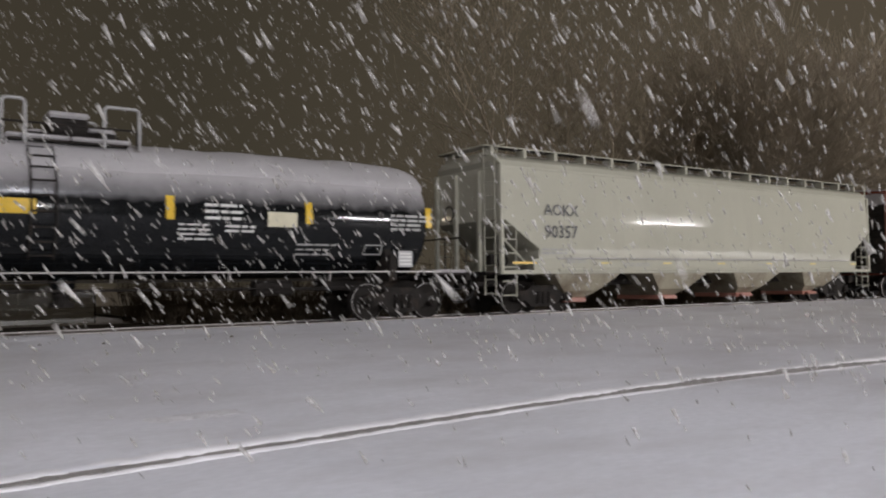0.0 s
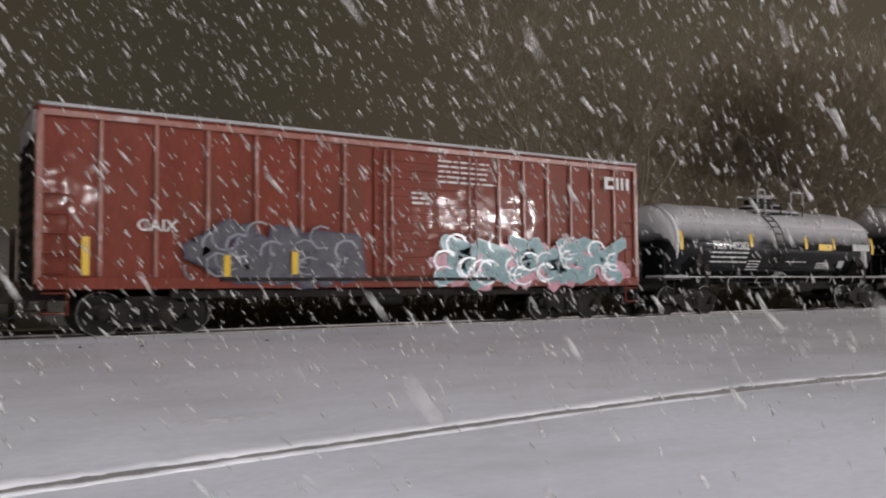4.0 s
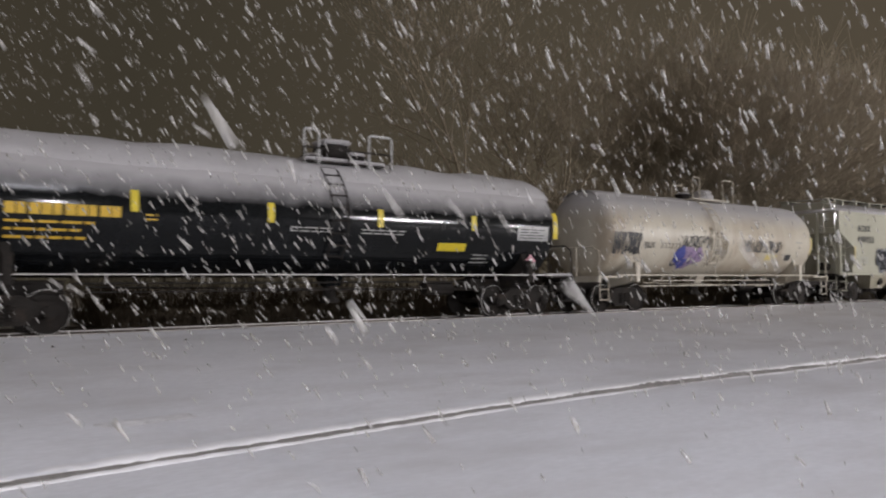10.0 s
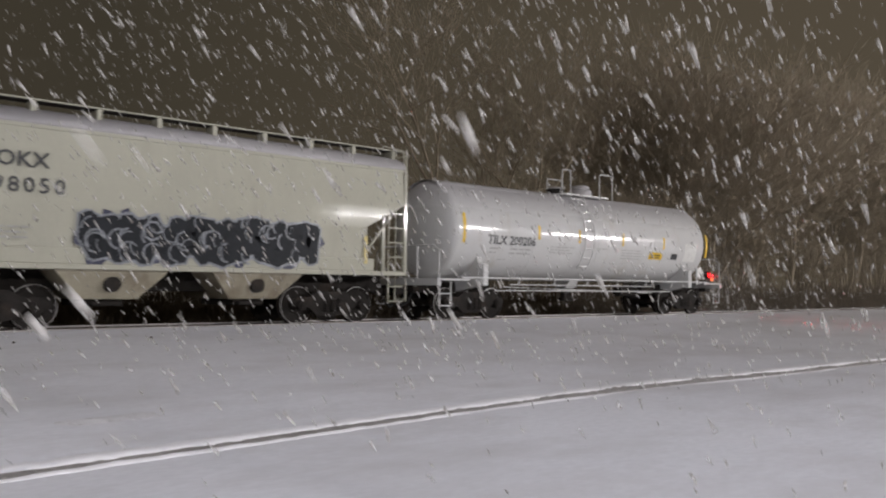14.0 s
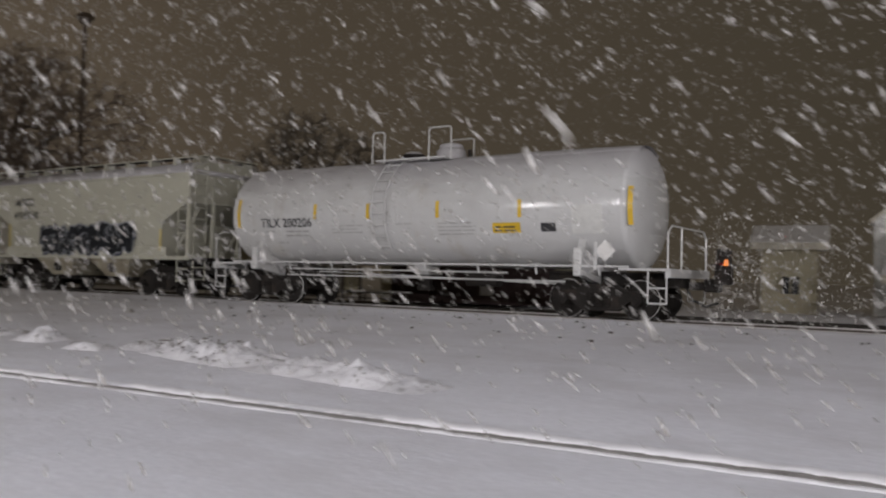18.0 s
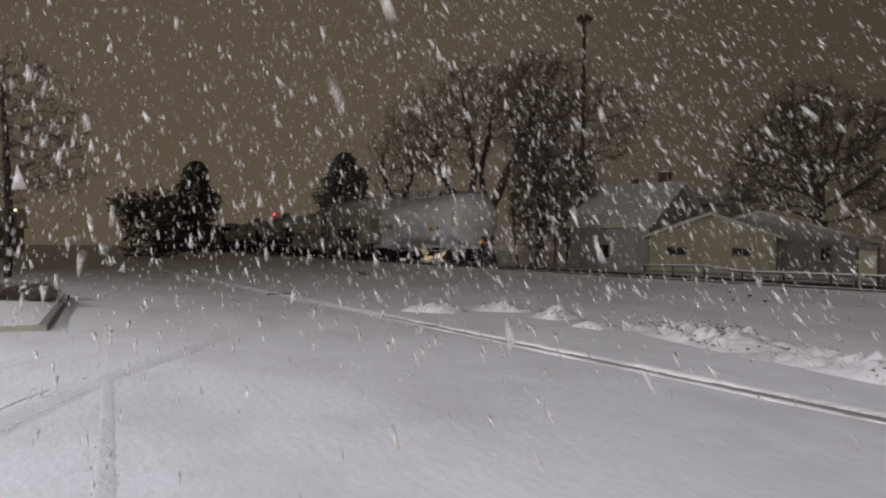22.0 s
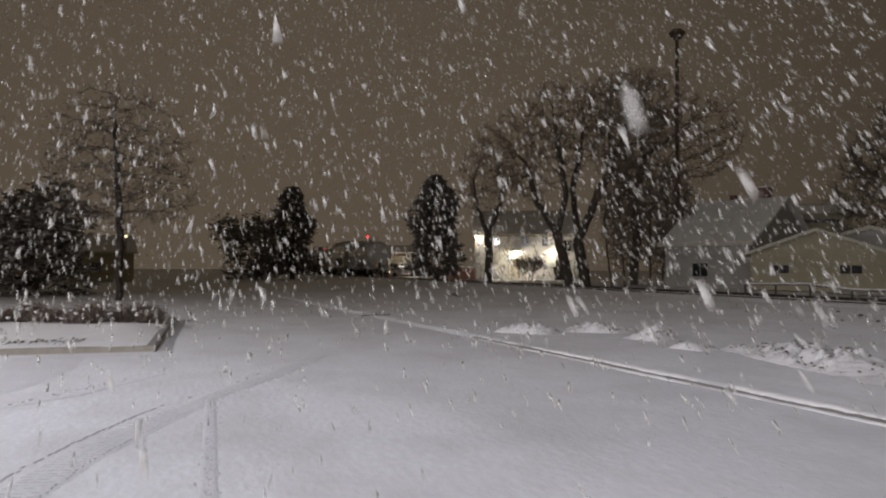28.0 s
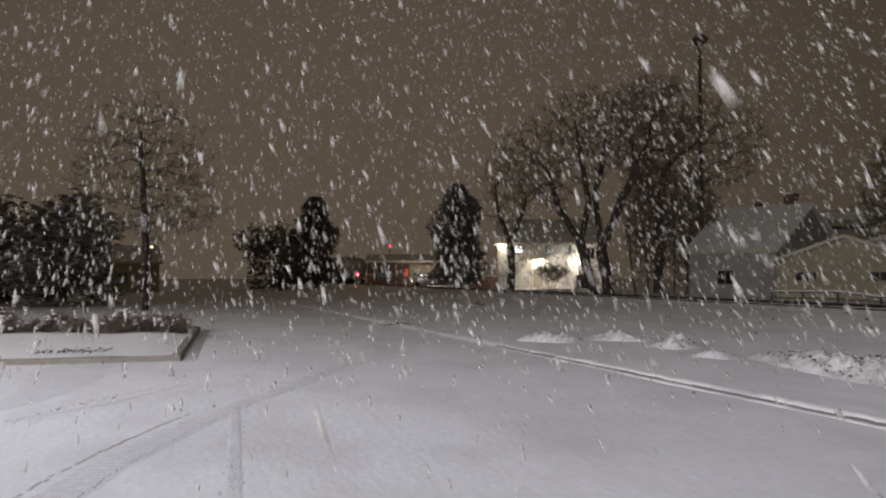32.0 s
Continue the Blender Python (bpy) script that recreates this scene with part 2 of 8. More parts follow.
DARK_GLASS = material("dark_window_glass", (0.02, 0.022, 0.025), 0.08, vary=0.2, bump=0, spec=0.8)
SHOP_RED = material("dark_red_shop_wall", (0.13, 0.075, 0.06), 0.8, vary=0.2, scale=2, bump=0.15, random=0.04)
BRICK = material("chimney_brick", (0.12, 0.065, 0.05), 0.85, vary=0.3, scale=6, bump=0.3)
PINK_BRICK = material("pale_red_brick", (0.42, 0.22, 0.17), 0.8, vary=0.25, scale=5, bump=0.3, random=0.12)
PORCH_RED = material("dark_red_porch_boards", (0.030, 0.016, 0.015), 0.85, vary=0.3, scale=3, bump=0.2, stretch=(6, 1, 1))
FENCE = material("weathered_fence", (0.06, 0.05, 0.043), 0.85, vary=0.3, scale=4, bump=0.3)
CONCRETE = material("kerb_concrete", (0.34, 0.31, 0.26), 0.85, vary=0.25, scale=4, bump=0.3)
KERB_DARK = material("wet_kerb_concrete", (0.25, 0.235, 0.225), 0.8, vary=0.4, scale=5, bump=0.4)
POLE_STEEL = material("galvanised_pole", (0.22, 0.20, 0.18), 0.5, 0.6, vary=0.2, bump=0.05)
WOOD_POLE = material("wooden_pole", (0.10, 0.075, 0.055), 0.9, vary=0.3, scale=3, bump=0.3)
TUFT = material("dry_weeds", (0.09, 0.07, 0.05), 0.9, vary=0.4, bump=0)
CAR_BODY = material("dark_car_paint", (0.03, 0.032, 0.036), 0.25, vary=0.2, bump=0, coat=0.5)
# the reflector's shine is put in as a faint glow of its own
AMBER = glow("amber_reflector_glow", (1.0, 0.30, 0.07), 0.5)
TYRE = material("tyre_rubber", (0.02, 0.02, 0.02), 0.85, vary=0.2, bump=0.1)


# ---- building blocks ----
def thing(name, label, category, group="", at=None):
    e = new(name)
    e.empty_display_size = 0.3
    if at is not None:
        e.matrix_basis = at
    return tagged(e, label, category, group)


def solid(bm, name, mat, smooth=False):
    me = bpy.data.meshes.new(name)
    bm.to_mesh(me)
    bm.free()
    me.materials.append(mat)
    if smooth:
        for f in me.polygons:
            f.use_smooth = True
    return me


def part(name, bm, mat, parent, label="", smooth=False):
    ob = new(name, solid(bm, name, mat, smooth))
    ob.parent = parent
    if label:
        tagged(ob, label)
    return ob


def mesh_object(name, verts, faces, mat, smooth=False):
    me = bpy.data.meshes.new(name)
    me.from_pydata(verts, [], faces)
    me.materials.append(mat)
    if smooth:
        me.polygons.foreach_set("use_smooth", [True] * len(me.polygons))
    return new(name, me)


def box(bm, x0, x1, y0, y1, z0, z1, bevel=0.0):
    r = bmesh.ops.create_cube(bm, size=1, matrix=Matrix.Translation(((x0 + x1) / 2, (y0 + y1) / 2, (z0 + z1) / 2)) @ Matrix.Diagonal((x1 - x0, y1 - y0, z1 - z0, 1)))
    if bevel:
        es = list({e for v in r["verts"] for e in v.link_edges})
        bmesh.ops.bevel(bm, geom=es, offset=bevel, segments=1, affect="EDGES")
    return bm


def boxes(*rows, bevel=0.0):
    bm = bmesh.new()
    for r in rows:
        box(bm, *r, bevel=bevel)
    return bm


def rod(bm, a, b, r, seg=8, r2=None):
    a, b = Vector(a), Vector(b)
    d = b - a
    m = Matrix.Translation((a + b) / 2) @ d.to_track_quat("Z", "Y").to_matrix().to_4x4()
    bmesh.ops.create_cone(bm, cap_ends=True, segments=seg, radius1=r, radius2=r if r2 is None else r2, depth=d.length, matrix=m)
    return bm


def rods(r, *paths, seg=6):
    bm = bmesh.new()
    for p in paths:
        for a, b in zip(p, p[1:]):
            rod(bm, a, b, r, seg)
    return bm


def prism(bm, profile, x0, x1, axis="x"):
    """A profile of (y, z) pushed from x0 to x1."""
    def at(u, v, w):
        return (w, u, v) if axis == "x" else (u, w, v)
    a = [bm.verts.new(at(u, v, x0)) for u, v in profile]
    b = [bm.verts.new(at(u, v, x1)) for u, v in profile]
    n = len(a)
    for i in range(n):
        bm.faces.new((a[i], a[(i + 1) % n], b[(i + 1) % n], b[i]))
    bm.faces.new(a[::-1])
    bm.faces.new(b)
    bmesh.ops.recalc_face_normals(bm, faces=bm.faces)
    return bm


def lathe(profile, seg=32, axis="x", a0=0.0, a1=360.0):
    """(x, radius) pairs turned round the x axis; a part turn stays open."""
    bm = bmesh.new()
    full = a1 - a0 > 359
    n = seg if full else seg + 1
    rings = []
    for x, r in profile:
        ring = []
        for i in range(n):
            a = radians(a0 + (a1 - a0) * i / seg)
            ring.append(bm.verts.new((x, r * math.cos(a), r * math.sin(a)) if axis == "x" else (r * math.cos(a), x, r * math.sin(a))))
        rings.append(ring)
    for p, q in zip(rings, rings[1:]):
        for i in range(seg):
            j = (i + 1) % n
            bm.faces.new((p[i], p[j], q[j], q[i]))
    bmesh.ops.remove_doubles(bm, verts=bm.verts, dist=1e-5)
    bmesh.ops.recalc_face_normals(bm, faces=bm.faces)
    return bm


def move(bm, x=0, y=0, z=0):
    bmesh.ops.translate(bm, verts=bm.verts, vec=(x, y, z))
    return bm


# ---- the ground: one sheet from the lot over the kerb to the far side of the track ----
def kerb_y(x):
    d = min(max(x - 6.0, 0.0), 8.0)
    return 7.12 + 0.075 * min(max(x, -60.0), 14.0) - 0.0105 * d * d - 0.03 * max(x - 14.0, 0.0)


def smooth(a, b, v):
    u = min(max((v - a) / (b - a), 0.0), 1.0)
    return u * u * (3 - 2 * u)


def ground_z(x, y):
    k = kerb_y(x)
    if y <= k + 0.04:
        return 0.012 * noise.noise((x * 0.5, y * 0.5, 3)) if abs(x) < 40 and y > -20 else 0.0
    if y < 17.05:
        u = (y - k) / (17.05 - k)
        return 0.05 + 0.555 * (0.55 * u + 0.45 * u * u) + 0.025 * noise.noise((x * 0.35, y * 0.6, 0))
    if y < 26.3:
        return 0.36
    return 0.36 + 0.16 * smooth(26.3, 28, y)


def build_ground():
    xs = [-2500, -900, -400, -220, -140, -100, -80] + [-62 + i * 1.0 for i in range(42)] + [-20 + i * 0.5 for i in range(120)] + [40 + i * 2.0 for i in range(20)] + [90, 130, 220, 500, 2500]
    bands = [-2500, -600, -200, -90, -50, -30, -20, -14, -10, -7.5, -5, -3, -1.5, 0, 1.2, 2.4, 3.4, 4.4]
    rel = [-1.2, -0.5, -0.14, -0.04, 0.05, 0.16, 0.4, 0.8, 1.4, 2.2, 3.2, 4.2]
    far = [12.5, 13.3, 14.1, 14.9, 15.6, 16.2, 16.7, 17.0, 17.06, 17.5, 19.4, 20.39, 22, 24, 26.2, 26.6, 28, 32, 40, 60, 100, 200, 500, 2500]
    verts, faces = [], []
    cols = len(bands) + len(rel) + len(far)
    for x in xs:
        k = kerb_y(x)
        ys = [min(b, k - 1.6 - 0.02 * (len(bands) - i)) for i, b in enumerate(bands)] + [k + r for r in rel]
        ys += [max(f, ys[-1] + 0.05 * (i + 1)) if f < 17 else f for i, f in enumerate(far)]
        for y in ys:
            verts.append((x, y, ground_z(x, y)))
    for i in range(len(xs) - 1):
        for j in range(cols - 1):
            a = i * cols + j
            faces.append((a, a + cols, a + cols + 1, a + 1))
    g = mesh_object("ground", verts, faces, SNOW_GROUND, True)
    tagged(g, "snow-covered parking lot and verge, grey-white under night lamps", "ground", kind="structure")
    # kerb: a concrete strip whose face stays bare between two snow lips
    kv, kf = [], []
    for i, x in enumerate(np.arange(-17.5, 60.01, 0.12)):
        k = kerb_y(x)
        w = 0.012 * noise.noise((x * 1.7, 0, 5)) + 0.012 * noise.noise((x * 7.0, 0, 8))
        rise = 0.024 * smooth(5.0, 11.0, x)
        kv += [(x, k - 0.06, -0.05), (x, k - 0.05 + w, 0.02 + 0.008 * noise.noise((x * 3, 1, 0))), (x, k + 0.0, 0.03 + 0.9 * rise), (x, k + 0.06, 0.045 + 1.1 * rise), (x, k + 0.09, -0.05)]
        if i:
            for j in range(4):
                a = (i - 1) * 5 + j
                kf.append((a, a + 5, a + 6, a + 1))
    tagged(mesh_object("kerb", kv, kf, KERB_DARK), "dark wet concrete kerb along the snowy lot", "kerb", kind="structure")
    # snow lips on both sides of the kerb face
    lip = []
    for side_y, zz, wd, hh in ((0.138, 0.012, 0.27, 0.055), (-0.082, -0.016, 0.11, 0.033)):
        lv, lf = [], []
        for i, x in enumerate(np.arange(-21.0, 60.01, 0.06)):
            k = kerb_y(x) + side_y
            n1, n2 = noise.noise((x * 1.1, side_y * 9, 0)), noise.noise((x * 4.0, side_y * 9, 2))
            h = hh * (1 + 0.35 * n1 + 0.25 * n2) * smooth(-21.0, -15.0, x)
            rise = 0.024 * smooth(5.0, 11.0, x)
            h = h * (1 - 0.2 * smooth(5.0, 11.0, x)) if side_y < 0 else h
            w = wd * (1 + 0.25 * n1)
            for q in range(7):
                a = math.pi * q / 6
                lv.append((x, k - w / 2 * math.cos(a) + 0.016 * n2 + 0.022 * noise.noise((x * 9.0, q * 0.9, side_y * 9)) + 0.014 * noise.noise((x * 21.0, q * 1.3, side_y * 9)), zz + (rise if side_y > 0 else 0.0) + h * math.sin(a) ** 0.8))
            if i:
                for q in range(6):
                    a = (i - 1) * 7 + q
                    lf.append((a, a + 7, a + 8, a + 1))
        lip.append(mesh_object("kerb_snow", lv, lf, SNOW, True))
        tagged(lip[-1], "ridge of fresh white snow along the kerb", "snow ridge", kind="structure")


def build_track():
    rnd = random.Random(5)
    bv, bf = [], []
    xs = np.concatenate([[-700, -420, -260, -180, -130], np.arange(-100, 90, 1.0), [100, 130, 180, 260, 420, 700]])
    ys = [17.02, 17.2, 17.5, 18.0, 18.5, 19.0, 19.8, 22.5, 26.5]
    for x in xs:
        for j, y in enumerate(ys):
            bv.append((x, y, 0.46 + 0.05 * noise.noise((x * 1.3, y * 3, 0)) if 0 < j < 8 else 0.42))
    n = len(ys)
    for i in range(len(xs) - 1):
        for j in range(n - 1):
            a = i * n + j
            bf.append((a, a + n, a + n + 1, a + 1))
    tagged(mesh_object("ballast_bed", bv, bf, BALLAST, True), "dark brown track ballast with blown snow", "track bed", kind="structure")
    tie = boxes((-0.12, 0.12, -1.3, 1.3, -0.16, 0.02), bevel=0.015)
    me = solid(tie, "sleeper", WOOD_POLE)
    track = thing("railway_track", "straight railway track with steel rails on dark sleepers", "railway track")
    tagged(track, kind="structure")
    for i in range(150):
        o = new("sleeper", me)
        o.parent = track
        o.matrix_basis = pose(-60 + i * 0.62, TRACK_Y, 0.5, 0, 0, rnd.uniform(-1, 1))
    prof = [(-0.075, 0), (0.075, 0), (0.075, 0.012), (0.012, 0.03), (0.012, 0.11), (0.036, 0.12), (0.036, 0.155), (-0.036, 0.155), (-0.036, 0.12), (-0.012, 0.11), (-0.012, 0.03), (-0.075, 0.012)]
    for s in (-0.755, 0.755):
        r = part("rail", prism(bmesh.new(), prof, -700, 700), RAIL, track)
        r.matrix_basis = pose(0, TRACK_Y + s, RAIL_Z - 0.155)
        r = part("rail_head", boxes((-700, 700, -0.038, 0.038, 0.122, 0.157), bevel=0.006), RAIL_HEAD, track, "worn bright rail head")
        r.matrix_basis = pose(0, TRACK_Y + s, RAIL_Z - 0.157)
    # broken snow edge on the shoulder beside the near rail
    ev, ef = [], []
    for i, x in enumerate(np.arange(-150, 110, 0.3)):
        n1, n2 = noise.noise((x * 0.7, 0, 9)), noise.noise((x * 3, 0, 4))
        top = 0.645 + 0.010 * n1 + 0.006 * n2
        for y, z in ((16.7, 0.575), (16.95, top - 0.015), (17.12 + 0.06 * n1 + 0.04 * n2, top), (17.22 + 0.08 * n1, 0.55 + 0.03 * n2), (17.30 + 0.08 * n1, 0.42)):
            ev.append((x, y, z))
        if i:
            for q in range(4):
                a = (i - 1) * 5 + q
                ef.append((a, a + 5, a + 6, a + 1))
    tagged(mesh_object("shoulder_snow", ev, ef, SNOW_GROUND, True), "snow bank edge along the track shoulder", "snow edge", kind="structure")
    # stones and weeds that stick out of the snow
    pv, pf = [], []
    for i in range(70):
        x = rnd.uniform(-30, 14)
        y = 17.0 - abs(rnd.gauss(0, 1.1)) - 0.1
        if y < kerb_y(x) + 0.6:
            continue
        s = rnd.uniform(0.012, 0.04)
        z = ground_z(x, y)
        b = len(pv)
        for q in range(6):
            a = math.pi * q / 3
            pv.append((x + s * 1.6 * math.cos(a) * rnd.uniform(0.6, 1), y + s * math.sin(a) * rnd.uniform(0.6, 1), z))
        pv.append((x, y, z + s * 1.1))
        pf += [(b + q, b + (q + 1) % 6, b + 6) for q in range(6)]
    tagged(mesh_object("stones", pv, pf, BALLAST), "small dark stones showing through the snow", "stones", kind="stuff")


def mound(name, x, y, length, width, height, turn, seed, label):
    rnd = random.Random(seed)
    ph = rnd.uniform(0, 50)
    nx, ny = max(12, int(length / 0.055)), max(10, int(width / 0.055))
    m = pose(x, y, 0, 0, 0, turn)
    v, f = [], []
    for i in range(nx + 1):
        for j in range(ny + 1):
            u, w = i / nx * 2 - 1, j / ny * 2 - 1
            p = m @ Vector((u * length / 2, w * width / 2, 0))
            e = max(0.0, 1 - u * u) ** 0.7 * max(0.0, 1 - w * w) ** 0.9
            lump = 0.75 + 0.55 * noise.noise((p.x * 0.9 + ph, p.y * 0.9, 0)) + 0.4 * noise.noise((p.x * 2.6, p.y * 2.6, ph)) + 0.55 * abs(noise.noise((p.x * 4.5, p.y * 4.5, ph + 3))) + 0.75 * abs(noise.noise((p.x * 9, p.y * 9, ph))) * max(0.25, min(1.0, 0.6 + 1.6 * noise.noise((p.x * 0.8, p.y * 0.8, ph + 9)))) - 0.2 + 0.3 * (noise.noise((p.x * 17, p.y * 17, ph)) > 0.25) * abs(noise.noise((p.x * 6, p.y * 6, ph)))
            v.append((p.x, p.y, ground_z(p.x, p.y) - 0.02 + height * e * max(lump, 0.1)))
    for i in range(nx):
        for j in range(ny):
            a = i * (ny + 1) + j
            f.append((a, a + ny + 1, a + ny + 2, a + 1))
    return tagged(mesh_object(name, v, f, MOUND_SNOW, True), label, "snow mound", "mounds of ploughed snow")


# ---- trees ----
def tube_mesh(segs, sides=4):
    """Joined tapered twigs: rows of start, end, start radius, end radius."""
    verts, faces = [], []
    for a, b, r0, r1 in segs:
        d = (b - a)
        if d.length < 1e-6:
            continue
        d.normalize()
        u = d.orthogonal().normalized()
        w = d.cross(u)
        k = len(verts)
        for p, r in ((a, r0), (b, r1)):
            for q in range(sides):
                t = 2 * math.pi * q / sides
                verts.append(p + (u * math.cos(t) + w * math.sin(t)) * r)
        for q in range(sides):
            s = (q + 1) % sides
            faces.append((k + q, k + s, k + sides + s, k + sides + q))
    return verts, faces


def bare_tree(name, x, y, z, height, spread, seed, label, stems=1, trunk=0.3, levels=5, fork=0.22, kids=(3, 4), twig=0.011, thin=0.64, lean=0.0, keep=(0.55, 0.72)):
    rnd = random.Random(seed)
    thick, fine = [], []

    def grow(p, d, length, r, lev):
        steps = 3
        for s in range(steps):
            d = (d + Vector((rnd.gauss(0, 0.10), rnd.gauss(0, 0.10), rnd.gauss(0.03, 0.08)))).normalized()
            q = p + d * (length / steps)
            r1 = max(r * 0.86, twig * 0.6)
            (thick if lev <= 1 else fine).append((p.copy(), q.copy(), r, r1))
            p, r = q, r1
            if lev < levels and (lev > 0 or s == steps - 1) and rnd.random() < 0.8:
                sd = (d * 0.6 + Vector((rnd.gauss(0, 0.75), rnd.gauss(0, 0.75), rnd.gauss(0.15, 0.35)))).normalized()
                grow(p, sd, length * (rnd.uniform(0.7, 1.0) if lev <= 1 else rnd.uniform(0.45, 0.75)), max(r * 0.5, twig), lev + 1 if lev <= 1 else max(lev + 2, levels - 1))
        if lev >= levels:
            return
        n = rnd.randint(*kids)
        for i in range(n):
            a = 2 * math.pi * (i + rnd.random() * 0.8) / n
            out = rnd.uniform(0.35, 0.85) * spread
            nd = (d * 0.9 + Vector((math.cos(a) * out, math.sin(a) * out, rnd.uniform(0.0, 0.35)))).normalized()
            grow(p, nd, length * rnd.uniform(0.62, 0.86), max(r * rnd.uniform(*keep), twig), lev + 1)

    unit = height / (fork + (1 - fork) * 1.05)
    for s in range(stems):
        a = 2 * math.pi * (s + 0.3) / stems
        d = Vector((0.28 * math.cos(a) * (stems > 1) + lean, 0.28 * math.sin(a) * (stems > 1), 1)).normalized()
        base = Vector((0.45 * trunk * 2 * math.cos(a) * (stems > 1), 0.45 * trunk * 2 * math.sin(a) * (stems > 1), -0.1))
        grow(base, d, height * fork, trunk / (1 if stems == 1 else 1.3), 0)
    top = max(b.z for _, b, _, _ in fine)
    k = height / top
    segs = [[(a * k, b * k, r0, r1) for a, b, r0, r1 in rows] for rows in (thick, fine)]
    t = thing(name, label, "tree", "", pose(x, y, z))
    for pn, rows, sides, mat in (("trunk", segs[0], 8, BARK), ("crown", segs[1], 3, TWIG)):
        v, f = tube_mesh(rows, sides)
        o = mesh_object(pn, v, f, mat, pn == "trunk")
        o.parent = t
    return t


def colony_tree(name, x, y, z, turn, label, trunks, lobes, points, seed, base=0.4, twig=0.013, step=0.42, kill=0.75, sprigs=3, sprig=0.7, bark=None, fine=None, droop=0.0):
    """A tree whose limbs grow towards points strewn through its lobes. trunks: paths in the tree's own space; lobes: centre and radii."""
    rs = np.random.RandomState(seed)
    size = np.array([a[3] * a[4] * a[5] for a in lobes])
    goal = []
    for lobe, k in zip(lobes, np.maximum(20, (points * size / size.sum()).astype(int))):
        d = rs.normal(0, 1, (k, 3))
        d /= np.linalg.norm(d, axis=1)[:, None]
        goal.append(np.array(lobe[:3]) + d * (rs.uniform(0.02, 1, k) ** 0.40)[:, None] * np.array(lobe[3:]))
    goal = np.concatenate(goal)
    node, up = [], []
    for path in trunks:
        path = [np.array(p, float) for p in path]
        last = -1
        if node and np.linalg.norm(np.array(node) - path[0], axis=1).min() < 0.6:
            last = int(np.linalg.norm(np.array(node) - path[0], axis=1).argmin())
        for a, b in zip(path, path[1:]):
            k = max(1, int(np.linalg.norm(b - a) / step))
            for i in range(k + (last < 0)):
                q = a + (b - a) * ((i if last < 0 and a is path[0] else i + 1) / k)
                node.append(q + rs.normal(0, 0.035, 3))
                up.append(last)
                last = len(node) - 1
    node = [np.array(q) for q in node]
    near = np.full(len(goal), 1e9)
    who = np.zeros(len(goal), int)
    done = 0
    live = np.ones(len(goal), bool)
    for turn_no in range(90):
        for i in range(done, len(node)):
            d = np.linalg.norm(goal - node[i], axis=1)
            m = d < near
            near[m], who[m] = d[m], i
        done = len(node)
        live &= near > kill
        if not live.any():
            break
        pull = {}
        for g in np.nonzero(live)[0]:
            if near[g] < 7.0:
                pull[who[g]] = pull.get(who[g], 0.0) + (goal[g] - node[who[g]]) / near[g]
        grown = 0
        for i, v in pull.items():
            v = v / (np.linalg.norm(v) + 1e-6) + rs.normal(0, 0.22, 3) + (0, 0, -droop)
            q = node[i] + v / np.linalg.norm(v) * step
            node.append(q)
            up.append(i)
            grown += 1
        if not grown or len(node) > 9000:
            break
    tips = np.zeros(len(node))
    kids = np.zeros(len(node), int)
    for i in range(len(node) - 1, -1, -1):
        tips[i] = max(tips[i], 1)
        if up[i] >= 0:
            tips[up[i]] += tips[i]
            kids[up[i]] += 1
    power = math.log(base / twig) / math.log(max(tips.max(), 3))
    rad = twig * tips ** power
    thick, thin = [], []
    for i, u in enumerate(up):
        if u < 0:
            continue
        a, b = Vector(node[u]), Vector(node[i])
        (thick if rad[i] > 0.07 else thin).append((a, b, min(rad[u], rad[i] * 1.25), rad[i]))
        if rad[i] < 0.05:
            d = (b - a).normalized()
            for c in range(sprigs + (2 if not kids[i] else 0)):
                v = (d * 0.8 + Vector(rs.normal(0, 0.55, 3)) + Vector((0, 0, 0.12 - droop))).normalized()
                m = a.lerp(b, rs.uniform(0.2, 1.0))
                e = m + v * sprig * rs.uniform(0.4, 1.1)
                thin.append((m, e, twig * 0.8, twig * 0.6))
                if rs.uniform() < 0.6:
                    h = m.lerp(e, 0.5)
                    thin.append((h, h + (v + Vector(rs.normal(0, 0.5, 3))).normalized() * sprig * 0.45, twig * 0.65, twig * 0.5))
    t = thing(name, label, "tree", "", pose(x, y, z, 0, 0, turn))
    if base < 0.08:
        for path in trunks:
            pts = [Vector(p) for p in path]
            v, f = tube_mesh([(p, q, base * 0.9, base * 0.7) for p, q in zip(pts, pts[1:])], 7)
            mesh_object("stem", v, f, bark or BARK, True).parent = t
        v, f = tube_mesh(thick + thin, 3)
        o = tagged(mesh_object("crown", v, f, fine or TWIG), kind="stuff")
        o.parent = t
        return t
    for pn, rows, sides, mat in (("trunk", thick, 8, bark or BARK), ("crown", thin, 3, fine or TWIG)):
        v, f = tube_mesh(rows, sides)
        o = mesh_object(pn, v, f, mat, pn == "trunk")
        o.parent = t
    return t


